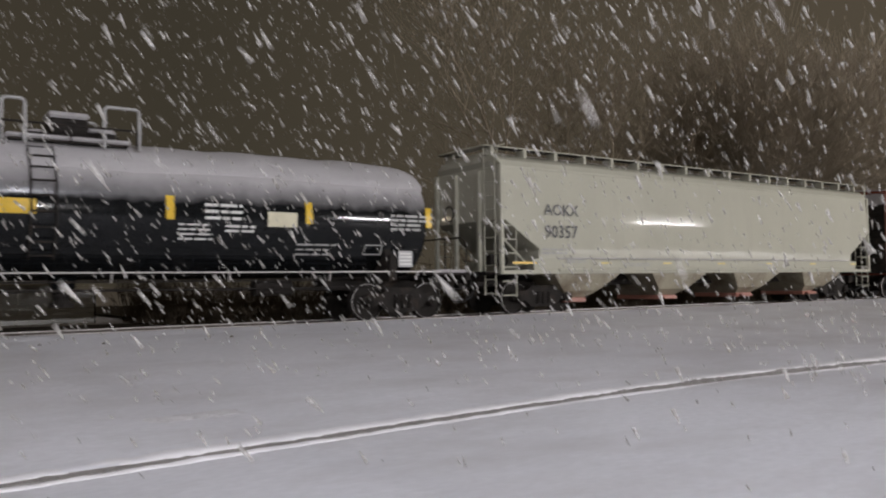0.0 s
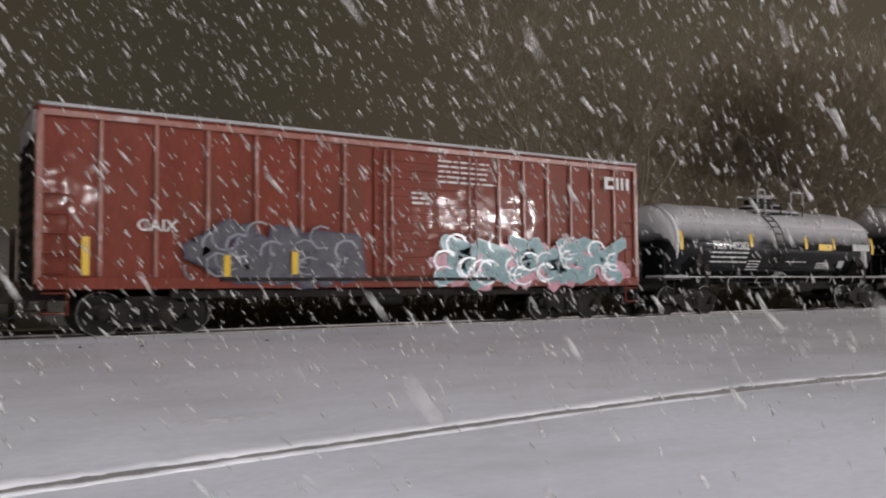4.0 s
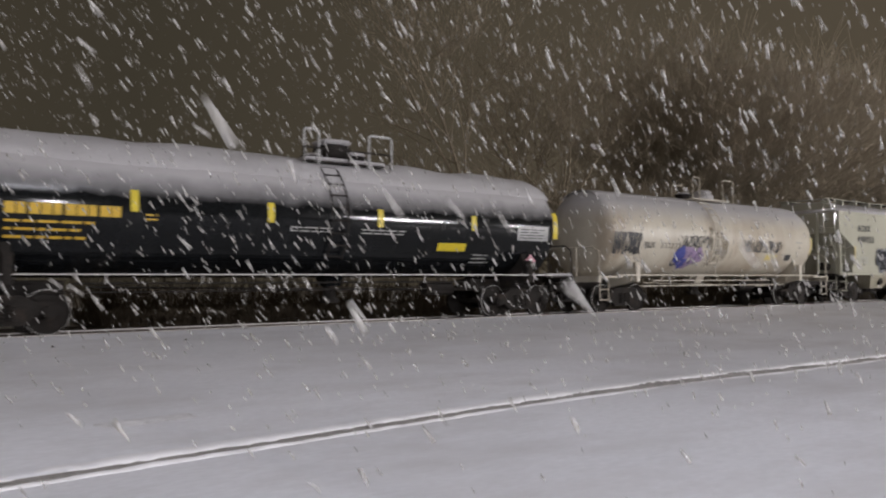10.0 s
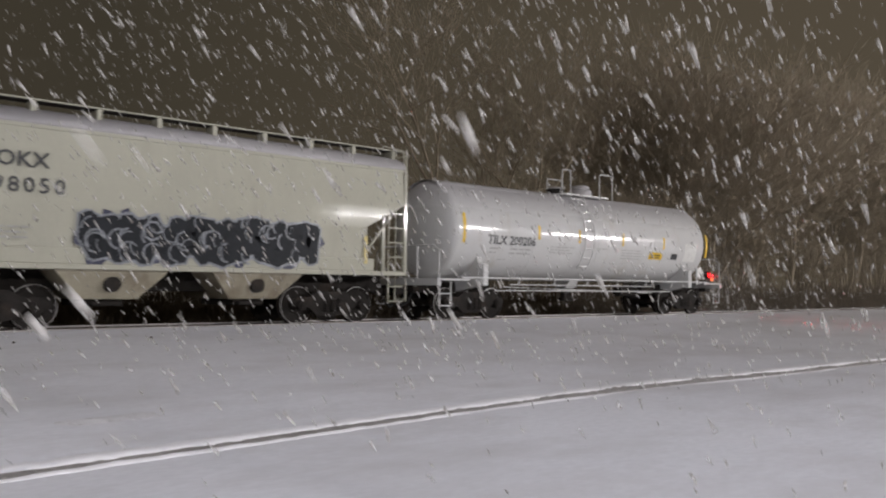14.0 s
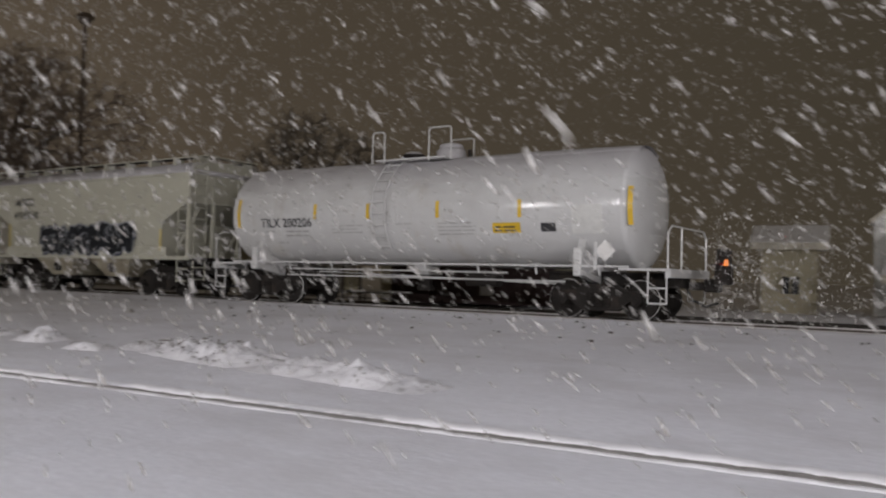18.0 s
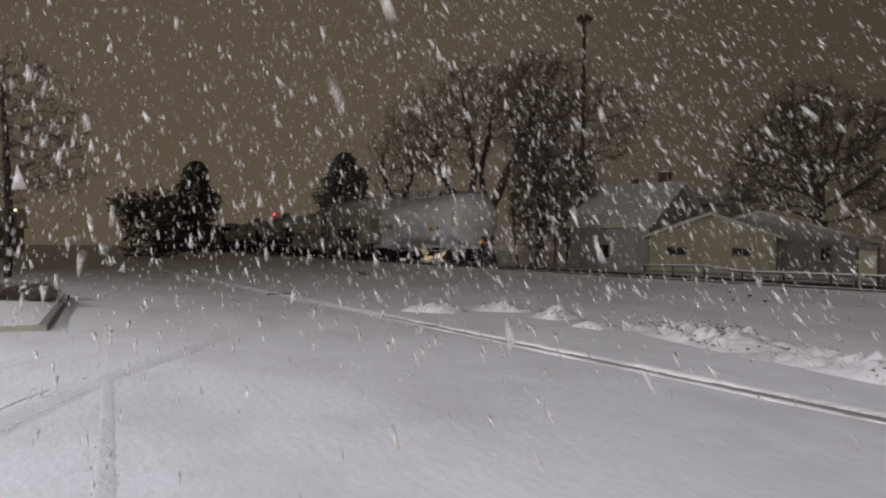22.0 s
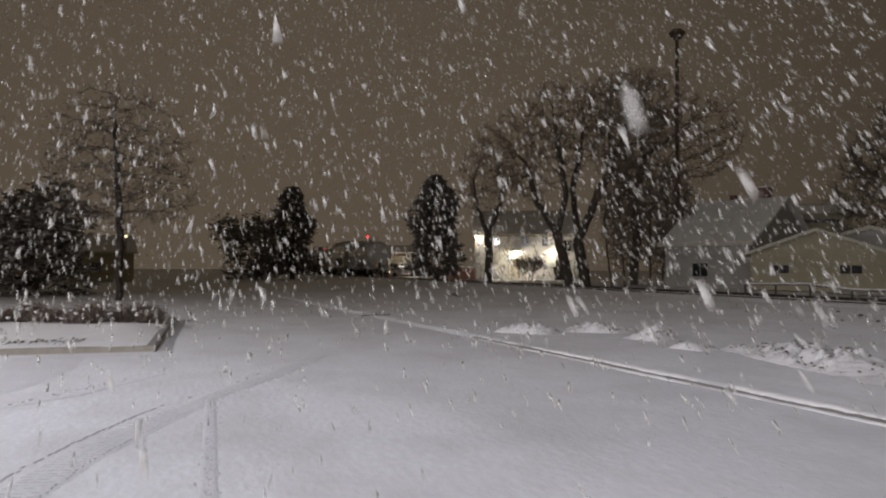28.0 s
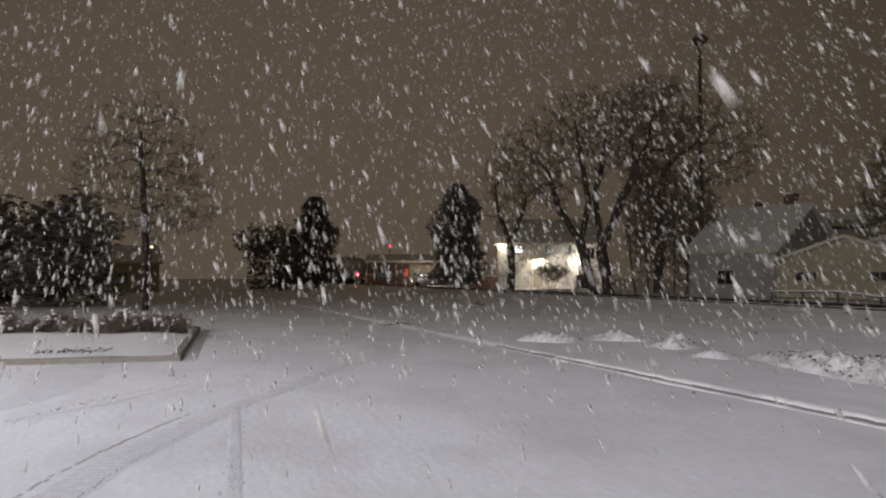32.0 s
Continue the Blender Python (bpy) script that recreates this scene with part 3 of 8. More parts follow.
def conifer(name, x, y, z, height, width, seed, label, category="tree", round_top=False, count=5200):
    rnd = random.Random(seed)
    t = thing(name, label, category, "", pose(x, y, z))
    part("trunk", rod(bmesh.new(), (0, 0, -0.1), (0, 0, height * 0.92), 0.05 * width, 7, 0.02), BARK, t)
    lobes = [(Vector((rnd.gauss(0, 0.22) * width, rnd.gauss(0, 0.22) * width, height * (0.14 + 0.68 * k / 13))), width * rnd.uniform(0.15, 0.27)) for k in range(14)]
    v, f = [], []
    for i in range(count):
        u = rnd.random() ** 0.9
        h = height * (0.06 + 0.94 * u)
        a = rnd.uniform(0, 2 * math.pi)
        shape = math.sqrt(max(0.0, 1 - (2 * u - 0.9) ** 2 / 1.25)) if round_top else (1 - u) ** 0.44 * (0.72 + 0.28 * math.sin(min(1.0, u * 5) * math.pi / 2))
        lobe = 0.86 + 0.75 * noise.noise((math.cos(a) * 1.3 + seed, math.sin(a) * 1.3, h * 0.35)) + 0.4 * noise.noise((math.cos(a) * 3.5, math.sin(a) * 3.5 + seed, h * 1.1))
        r = width / 2 * shape * lobe * (0.35 + 0.65 * rnd.random() ** 0.5) + 0.05
        c = Vector((r * math.cos(a), r * math.sin(a), h))
        if round_top:
            lc, lr = lobes[i % len(lobes)]
            q = Vector((rnd.gauss(0, 1), rnd.gauss(0, 1), rnd.gauss(0, 0.9))).normalized()
            c = lc + q * lr * rnd.uniform(0.45, 1.15)
            c.z = max(c.z, 0.15)
        s = rnd.uniform(0.10, 0.5) * (0.5 + width / 14)
        d = Vector((math.cos(a), math.sin(a), rnd.uniform(-0.5, 0.35))).normalized()
        w = d.orthogonal().normalized()
        w = (w * math.cos(rnd.uniform(0, 3)) + d.cross(w) * math.sin(rnd.uniform(0, 3))).normalized()
        k = len(v)
        v += [c - d * s, c + w * s * 0.28, c + d * s, c - w * s * 0.28, c + d.cross(w) * s * 0.2]
        f += [(k, k + 1, k + 4), (k + 1, k + 2, k + 4), (k + 2, k + 3, k + 4), (k + 3, k, k + 4)]
    o = mesh_object("crown", v, f, NEEDLE)
    o.parent = t
    return t


# ---- rolling stock: x along the car, the lit side towards -y, z from the rail's top ----
def rimmed_wheelset():
    bm = lathe([(-0.98, 0.0), (-0.98, 0.075), (-0.80, 0.075), (-0.80, 0.20), (-0.785, 0.24), (-0.785, 0.385), (-0.815, 0.40), (-0.815, 0.445),
                (-0.80, 0.457), (-0.70, 0.462), (-0.685, 0.485), (-0.675, 0.485), (-0.67, 0.2), (-0.66, 0.08), (0.66, 0.08), (0.67, 0.2), (0.675, 0.485),
                (0.685, 0.485), (0.70, 0.462), (0.80, 0.457), (0.815, 0.445), (0.815, 0.40), (0.785, 0.385), (0.785, 0.24), (0.80, 0.20), (0.80, 0.075), (0.98, 0.075), (0.98, 0.0)], 28, "y")
    me = solid(bm, "wheelset", STEEL, False)
    me.materials.append(WHEEL_RIM)
    for p in me.polygons:
        c = p.center
        if 0.42 < math.hypot(c.x, c.z) < 0.456 and abs(c.y) > 0.79:
            p.material_index = 1
    return me


WHEELSET = rimmed_wheelset()
SPIN = {}


def truck_mesh():
    bm = bmesh.new()
    prof = [(-1.16, 0.56), (-0.98, 0.64), (-0.62, 0.66), (-0.42, 0.80), (0.42, 0.80), (0.62, 0.66), (0.98, 0.64), (1.16, 0.56), (1.12, 0.40), (0.74, 0.44), (0.44, 0.20), (-0.44, 0.20), (-0.74, 0.44), (-1.12, 0.40)]
    for s in (-1, 1):
        prism(bm, prof, s * 0.88, s * 1.04, "y")
        for x in (-0.889, 0.889):
            rod(bm, (x, s * 0.9, 0.457), (x, s * 1.13, 0.457), 0.13, 12)
            rod(bm, (x, s * 1.12, 0.457), (x, s * 1.16, 0.457), 0.075, 8)
        for x in (-0.2, 0.0, 0.2):
            for q in range(5):
                rod(bm, (x, s * 1.07, 0.30 + q * 0.07), (x, s * 1.07, 0.335 + q * 0.07), 0.085, 8)
    box(bm, -0.22, 0.22, -1.0, 1.0, 0.42, 0.72)
    rod(bm, (0, 0, 0.6), (0, 0, 0.98), 0.2, 12)
    for x in (-0.4, 0.4):
        box(bm, x - 0.05, x + 0.05, -0.95, 0.95, 0.3, 0.4)
    return solid(bm, "truck_frame", STEEL)


TRUCK = truck_mesh()


def trucks(car, half):
    for x in (-half, half):
        t = new("truck_frame", TRUCK)
        t.parent = car
        t.matrix_basis = pose(x, 0, 0)
        for w in (-0.889, 0.889):
            o = new("wheelset", WHEELSET)
            o.parent = t
            o.matrix_basis = pose(w, 0, 0.457)
            SPIN.setdefault(w, []).append(o)


def couplers(car, half):
    for s in (-1, 1):
        bm = boxes((-0.32, 0.32, -0.09, 0.09, 0.72, 0.9), (s * 0.2 - 0.16, s * 0.2 + 0.16, -0.16, 0.16, 0.68, 0.98), bevel=0.03)
        part("coupler", move(bm, s * (half + 0.28)), STEEL, car)
        part("air_hose", rods(0.025, [(s * half, -0.35, 0.75), (s * (half + 0.15), -0.4, 0.5), (s * (half + 0.4), -0.3, 0.36), (s * (half + 0.62), -0.1, 0.45)]), TYRE, car)


def lettering(words, size, mat, parent, x, y, z, name="lettering", bold=0.005, lean=0.0, space=1.0):
    cu = bpy.data.curves.new(name, "FONT")
    cu.body, cu.size, cu.offset = words, size, bold
    cu.resolution_u, cu.space_character = 2, space
    tmp = bpy.data.objects.new(name, cu)
    scene.collection.objects.link(tmp)
    me = bpy.data.meshes.new_from_object(tmp.evaluated_get(bpy.context.evaluated_depsgraph_get()))
    bpy.data.objects.remove(tmp)
    me.materials.clear()
    me.materials.append(mat)
    o = new(name, me)
    o.parent = parent
    o.matrix_basis = pose(x, y, z, 90 + lean, 0, 0)
    return o


def on_tank(bm, r, cz, x0, x1, z0, z1, lift=0.006, seg=5):
    """A patch that lies on the lit flank of a tank, between two heights."""
    a0, a1 = math.asin(max(-1, min(1, (z0 - cz) / r))), math.asin(max(-1, min(1, (z1 - cz) / r)))
    rows = []
    for i in range(seg + 1):
        a = a0 + (a1 - a0) * i / seg
        rr = r + lift
        rows.append([bm.verts.new((x, -rr * math.cos(a), cz + rr * math.sin(a))) for x in (x0, x1)])
    for p, q in zip(rows, rows[1:]):
        bm.faces.new((p[0], p[1], q[1], q[0]))
    return bm


def tank_patches(car, name, mat, r, cz, rows, label="", lift=0.006):
    bm = bmesh.new()
    for x0, x1, z0, z1 in rows:
        on_tank(bm, r, cz, x0, x1, z0, z1, lift)
    return tagged(part(name, bm, mat, car, label), kind="stuff" if "stencil" in name else "")


def text_rows(x, z, width, rows, height, gap, rnd):
    """Bars in the place of small writing that cannot be read."""
    out = []
    for i in range(rows):
        u = x
        end = x + width * rnd.uniform(0.75, 1.0)
        while u < end:
            w = rnd.uniform(0.12, 0.4)
            out.append((u, min(u + w, end), z - i * gap, z - i * gap + height))
            u += w + 0.05
    return out


def frosted(base, name, z0, z1):
    """The tank's paint with frozen snow stuck to its upper flank."""
    m = base.copy()
    m.name = name
    n, l = m.node_tree.nodes, m.node_tree.links
    p = n["Principled BSDF"]
    co = n.new("ShaderNodeTexCoord")
    sp, nz, mr, ad, mx = n.new("ShaderNodeSeparateXYZ"), n.new("ShaderNodeTexNoise"), n.new("ShaderNodeMapRange"), n.new("ShaderNodeMath"), n.new("ShaderNodeMix")
    l.new(co.outputs["Object"], sp.inputs[0])
    l.new(co.outputs["Object"], nz.inputs["Vector"])
    nz.inputs["Scale"].default_value, nz.inputs["Detail"].default_value = 2.6, 7
    ad.operation = "MULTIPLY_ADD"
    ad.inputs[1].default_value = 0.30
    l.new(nz.outputs["Fac"], ad.inputs[0])
    l.new(sp.outputs["Z"], ad.inputs[2])
    mr.inputs["From Min"].default_value, mr.inputs["From Max"].default_value = z0 + 0.06, z1 + 0.22
    l.new(ad.outputs[0], mr.inputs["Value"])
    mx.data_type = "RGBA"
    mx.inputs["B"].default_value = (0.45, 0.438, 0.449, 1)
    l.new(mr.outputs[0], mx.inputs["Factor"])
    l.new(p.inputs["Base Color"].links[0].from_socket, mx.inputs["A"])
    l.new(mx.outputs["Result"], p.inputs["Base Color"])
    rg = n.new("ShaderNodeMapRange")
    rg.inputs["To Min"].default_value, rg.inputs["To Max"].default_value = p.inputs["Roughness"].default_value, 0.9
    l.new(mr.outputs[0], rg.inputs["Value"])
    l.new(rg.outputs[0], p.inputs["Roughness"])
    return m


def snow_shell(r, cz, x0, x1, lo, thick, seed):
    """A ragged blanket of snow over the top of a tank."""
    nx, na = int((x1 - x0) / 0.3), 22
    v, f = [], []
    for i in range(nx + 1):
        x = x0 + (x1 - x0) * i / nx
        endin = min(1.0, min(x - x0, x1 - x) / 0.5)
        n1 = noise.noise((x * 0.35, seed, 0)) * 4 + noise.noise((x * 2.6, seed, 4)) * 1.6
        for j in range(na + 1):
            w = j / na * 2 - 1
            a = radians(90 + w * (90 - lo + n1))
            t = thick * (1 - abs(w) ** 3) * (0.8 + 0.5 * noise.noise((x * 0.8, w * 2, seed))) * math.sqrt(max(endin, 0)) + (0.012 if abs(w) < 0.99 else -0.03)
            v.append((x, (r + t) * math.cos(a), cz + (r + t) * math.sin(a)))
    for i in range(nx):
        for j in range(na):
            k = i * (na + 1) + j
            f.append((k, k + na + 1, k + na + 2, k + 1))
    return v, f


def tank_car(label, x0, x1, r, cz, paint, deck0, deck1, rail_paint, strips=(), snow=0.0, seed=1, dome=0.5, fittings=None, frame_paint=None, strip_mat=YELLOW, flat_end=0.42):
    """x0, x1: the shell's ends; deck0, deck1: the ends of the frame. Places along the train are turned into the car's own."""
    mid = (deck0 + deck1) / 2
    car = thing("tank_car", label, "tank car", "freight cars of the train")
    a, b, d0, d1 = x0 - mid, x1 - mid, deck0 - mid, deck1 - mid
    rnd = random.Random(seed)
    fp = frame_paint or STEEL
    e = flat_end
    prof = [(a, 0.0)] + [(a + e * (1 - math.cos(t)), r * math.sin(t) ** 0.75) for t in [0.2, 0.45, 0.7, 0.95, 1.2, 1.4]] + [(a + e, r)]
    third = (b - a - 2 * e) / 4
    prof += [(a + e + third * i, r) for i in (1, 2, 3)]
    prof += [(b - (q - a), s) for q, s in prof[:8][::-1]]
    part("tank", move(lathe(prof, 56), 0, 0, cz), paint, car, "", True)
    # weld seams round the shell
    for i in (1, 2, 3):
        x = a + e + third * i
        s = part("weld_seam", move(lathe([(x - 0.02, r), (x - 0.012, r + 0.006), (x + 0.012, r + 0.006), (x + 0.02, r)], 48), 0, 0, cz), paint, car)
    low = cz - r
    part("stub_sill", boxes((d0 + 0.1, a + 2.6, -0.3, 0.3, 0.75, 1.1), bevel=0.02), fp, car)
    part("stub_sill", boxes((b - 2.6, d1 - 0.1, -0.3, 0.3, 0.75, 1.1), bevel=0.02), fp, car)
    for s, x in ((-1, a + 1.35), (1, b - 1.35)):
        pr = [(-1.45, 1.02), (-1.2, cz - math.sqrt(max(r * r - 1.44, 0.05)) + 0.12), (0, low + 0.05), (1.2, cz - math.sqrt(max(r * r - 1.44, 0.05)) + 0.12), (1.45, 1.02), (0.35, 0.8), (-0.35, 0.8)]
        part("saddle", prism(bmesh.new(), pr, x - 0.09, x + 0.09), fp if rail_paint is STEEL else rail_paint, car)
        part("jacking_pad", boxes((x - 0.1, x + 0.1, -1.52, -1.36, 0.98, 1.62), bevel=0.02), fp if rail_paint is STEEL else rail_paint, car)
    for s, x in ((-1, d0), (1, d1)):
        xi = x - s * 1.15
        part("end_platform", boxes((min(x, xi), max(x, xi), -1.5, 1.5, 1.12, 1.17), (min(x, x - s * 0.12), max(x, x - s * 0.12), -1.5, 1.5, 0.98, 1.14)), fp if rail_paint is STEEL else rail_paint, car)
        if rail_paint is STEEL:
            part("platform_snow", boxes((min(x, xi) + 0.03, max(x, xi) - 0.03, -1.48, -0.7, 1.165, 1.25), bevel=0.03), CAR_SNOW, car, "snow lying on the end platform")
        part("end_handrail", rods(0.022, [(x - s * 0.08, -1.46, 1.15), (x - s * 0.08, -1.46, 1.95), (x - s * 0.08, -1.2, 2.1), (x - s * 0.08, 1.2, 2.1), (x - s * 0.08, 1.46, 1.95), (x - s * 0.08, 1.46, 1.15)],
                                  [(x - s * 0.08, -0.5, 1.15), (x - s * 0.08, -0.5, 2.1)]), rail_paint, car)
        for y in (-1.46, 1.46):
            part("corner_step", rods(0.02, [(x - s * 0.1, y, 1.1), (x - s * 0.1, y, 0.42), (x - s * 0.5, y, 0.42), (x - s * 0.5, y, 1.1)], [(x - s * 0.1, y, 0.75), (x - s * 0.5, y, 0.75)]), rail_paint, car)
    part("side_handrail", rods(0.026 if rail_paint is not STEEL else 0.015, [(d0 + 0.9, -1.5, 1.2), (d1 - 0.9, -1.5, 1.2)], *[[(x, -1.5, 1.2), (x, -1.42, 1.0)] for x in np.linspace(d0 + 1.6, d1 - 1.6, 8)]), RAIL_HEAD if rail_paint is STEEL else rail_paint, car)
    part("side_handrail", rods(0.026, [(d0 + 0.9, 1.5, 1.2), (d1 - 0.9, 1.5, 1.2)]), rail_paint, car)
    part("brake_rigging", rods(0.02, [(d0 + 2.6, -1.0, 0.84), (d1 - 2.6, -1.0, 0.84)], [(d0 + 3.4, -0.5, 0.95), (d1 - 3.0, -0.5, 0.78)], [(d0 + 3, -1.2, 1.02), (d1 - 4, -1.2, 1.02)]), fp if rail_paint is STEEL else rail_paint, car)
    part("brake_reservoir", rod(bmesh.new(), (b - 4.6, -0.75, 0.85), (b - 3.7, -0.75, 0.85), 0.19, 14), STEEL, car)
    dx = a + (b - a) * dome
    part("bottom_outlet", rod(rod(bmesh.new(), (dx, 0, low + 0.08), (dx, 0, 0.55), 0.17, 12), (dx, 0, 0.62), (dx, 0, 0.5), 0.24, 12), STEEL, car)
    part("outlet_skid", prism(bmesh.new(), [(-0.4, low + 0.1), (0.4, low + 0.1), (0.2, low - 0.22), (-0.2, low - 0.22)], dx - 0.22, dx + 0.22), paint, car)
    # ladder and top platform
    lx = dx - 0.55 if fittings is None else fittings
    lad = []
    for q in (-0.22, 0.22):
        lad.append([(lx + q, -(r + 0.10) * math.cos(t), cz + (r + 0.10) * math.sin(t)) for t in np.linspace(radians(-42), radians(72), 12)])
    ladder = part("ladder", rods(0.02, lad[0]), rail_paint, car)
    part("ladder_rail", rods(0.02, lad[1]), rail_paint, ladder)
    for t in np.linspace(radians(-38), radians(66), 10):
        part("rung", rods(0.02, [(lx - 0.22, -(r + 0.10) * math.cos(t), cz + (r + 0.10) * math.sin(t)), (lx + 0.22, -(r + 0.10) * math.cos(t), cz + (r + 0.10) * math.sin(t))]), rail_paint, ladder)
    top = cz + r
    part("top_platform", boxes((dx - 1.1, dx + 1.1, -0.95, -0.45, top - 0.06, top - 0.02), (dx - 1.1, dx + 1.1, 0.45, 0.95, top - 0.06, top - 0.02)), rail_paint, car)
    rl = []
    for y in (-0.95, 0.95):
        for u, w in ((-1.22, -0.82), (0.62, 1.3)) if y < 0 else ((0.1, 0.85),):
            rl.append([(dx + u, y, top - 0.12), (dx + u, y, top + 0.68), (dx + u + 0.05, y, top + 0.74), (dx + w - 0.05, y, top + 0.74), (dx + w, y, top + 0.68), (dx + w, y, top - 0.12)])
    for path in rl:
        part("safety_railing", rods(0.022 if rail_paint is not STEEL else 0.034, path), rail_paint if rail_paint is not STEEL else GREY_PANEL, car)
    if rail_paint is STEEL:
        for y in (-0.98, 0.98):
            part("guard_rail", rods(0.022, [(dx - 1.25, y, top - 0.1), (dx - 1.25, y, top + 0.28), (dx + 1.25, y, top + 0.28), (dx + 1.25, y, top - 0.1)], [(dx, y, top - 0.1), (dx, y, top + 0.28)]), STEEL, car)
        for y in (-0.92, 0.45):
            part("platform_snow", boxes((dx - 1.15, dx + 1.15, y, y + 0.47, top - 0.01, top + 0.08), bevel=0.035), CAR_SNOW, car)
        part("valve_box", boxes((dx - 0.3, dx + 0.45, -0.35, 0.35, top, top + 0.55), bevel=0.05), STEEL, car)
        part("box_snow", boxes((dx - 0.32, dx + 0.47, -0.37, 0.37, top + 0.55, top + 0.68), bevel=0.05), CAR_SNOW, car)
    dm = move(lathe([(0, 0.0), (0, 0.36), (0.03, 0.40), (0.30, 0.40), (0.36, 0.34), (0.42, 0.15), (0.43, 0)], 20), 0, 0, 0)
    bmesh.ops.rotate(dm, verts=dm.verts, matrix=Matrix.Rotation(radians(-90), 3, "Y"))
    part("valve_housing", move(dm, dx + 0.72, 0, top - 0.06), paint if rail_paint is not STEEL else STEEL, car, "", True)
    part("manway", move(rod(rod(bmesh.new(), (dx - 0.5, 0, top - 0.05), (dx - 0.5, 0, top + 0.16), 0.27, 16), (dx - 0.5, 0, top + 0.16), (dx - 0.5, 0, top + 0.22), 0.31, 16), 0), STEEL, car)
    part("relief_valve", rods(0.06, [(dx + 1.3, 0, top - 0.05), (dx + 1.3, 0, top + 0.25)], seg=10), STEEL, car)
    for s in strips:
        tank_patches(car, "reflective_strip", strip_mat, r, cz, [(s[0] - mid - s[2] / 2, s[0] - mid + s[2] / 2, s[1] - s[3] / 2, s[1] + s[3] / 2)], lift=0.01)
    if snow:
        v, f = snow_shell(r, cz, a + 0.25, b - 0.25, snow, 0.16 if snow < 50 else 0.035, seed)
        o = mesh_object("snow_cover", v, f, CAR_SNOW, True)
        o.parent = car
        if snow < 50:
            for sg, ex in ((-1, a), (1, b)):
                hv, hf = [], []
                lead = sg < 0
                for i in range(13):
                    th = 1.56 - 1.06 * i / 12
                    far_side, near_side = 62 - 3.4 * i, (112 - 4.2 * i if lead else 62 - 3.4 * i)
                    for j in range(23):
                        w = (j - 11) / 11
                        reach = near_side if w > 0 else far_side
                        ph = radians(90 + w * (reach + 9 * noise.noise((j * 0.4, i * 0.5, seed)) + 5 * noise.noise((j * 1.3, i * 1.1, seed))))
                        lift = (0.11 if lead else 0.07) * (1 - (i / 12) ** 3) * (1 - abs(w) ** 4) + 0.004
                        rr = r * math.sin(th) ** 0.75 + lift * 0.5
                        hv.append((ex - sg * e * (1 - math.cos(th)) + sg * lift * (0.4 + 0.6 * i / 12), rr * math.cos(ph), cz + rr * math.sin(ph)))
                if lead:
                    # the drift reaches a little way round onto the flank, in a ragged point
                    for j in range(23):
                        w = j / 22
                        ph = radians(92 + 104 * w)
                        for q in range(4):
                            rr = r + (0.10, 0.075, 0.04, -0.01)[q] * (1 - 0.6 * w)
                            x = ex + e + (0.62 - 0.56 * w + 0.12 * noise.noise((j * 0.5, q, seed + 4))) * q / 3 - 0.14
                            hv.append((x, rr * math.cos(ph), cz + rr * math.sin(ph)))
                for i in range(12):
                    for j in range(22):
                        k = i * 23 + j
                        hf.append((k, k + 1, k + 24, k + 23))
                if lead:
                    for j in range(22):
                        for q in range(3):
                            k = 13 * 23 + j * 4 + q
                            hf.append((k, k + 4, k + 5, k + 1))
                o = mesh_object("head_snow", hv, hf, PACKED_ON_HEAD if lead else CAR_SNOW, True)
                o.parent = car
        for u, w, s in ((dx + 0.72, top + 0.36, 0.34), (dx - 0.5, top + 0.2, 0.28)):
            c = bmesh.new()
            bmesh.ops.create_icosphere(c, subdivisions=2, radius=1, matrix=Matrix.Translation((u, 0, w)) @ Matrix.Diagonal((s, s, 0.12, 1)))
            part("snow_cap", c, CAR_SNOW, car, "", True)
    trucks(car, (d1 - d0) / 2 - 1.75)
    couplers(car, d1)
    car["mid"] = mid
    return car


def loft(levels):
    """Rings of (z, x0, x1, half width) joined into one closed body."""
    bm = bmesh.new()
    rings = [[bm.verts.new(p) for p in ((x0, -w, z), (x1, -w, z), (x1, w, z), (x0, w, z))] for z, x0, x1, w in levels]
    for p, q in zip(rings, rings[1:]):
        for i in range(4):
            j = (i + 1) % 4
            bm.faces.new((p[i], p[j], q[j], q[i]))
    bm.faces.new(rings[0][::-1])
    bm.faces.new(rings[-1])
    bmesh.ops.recalc_face_normals(bm, faces=bm.faces)
    return bm


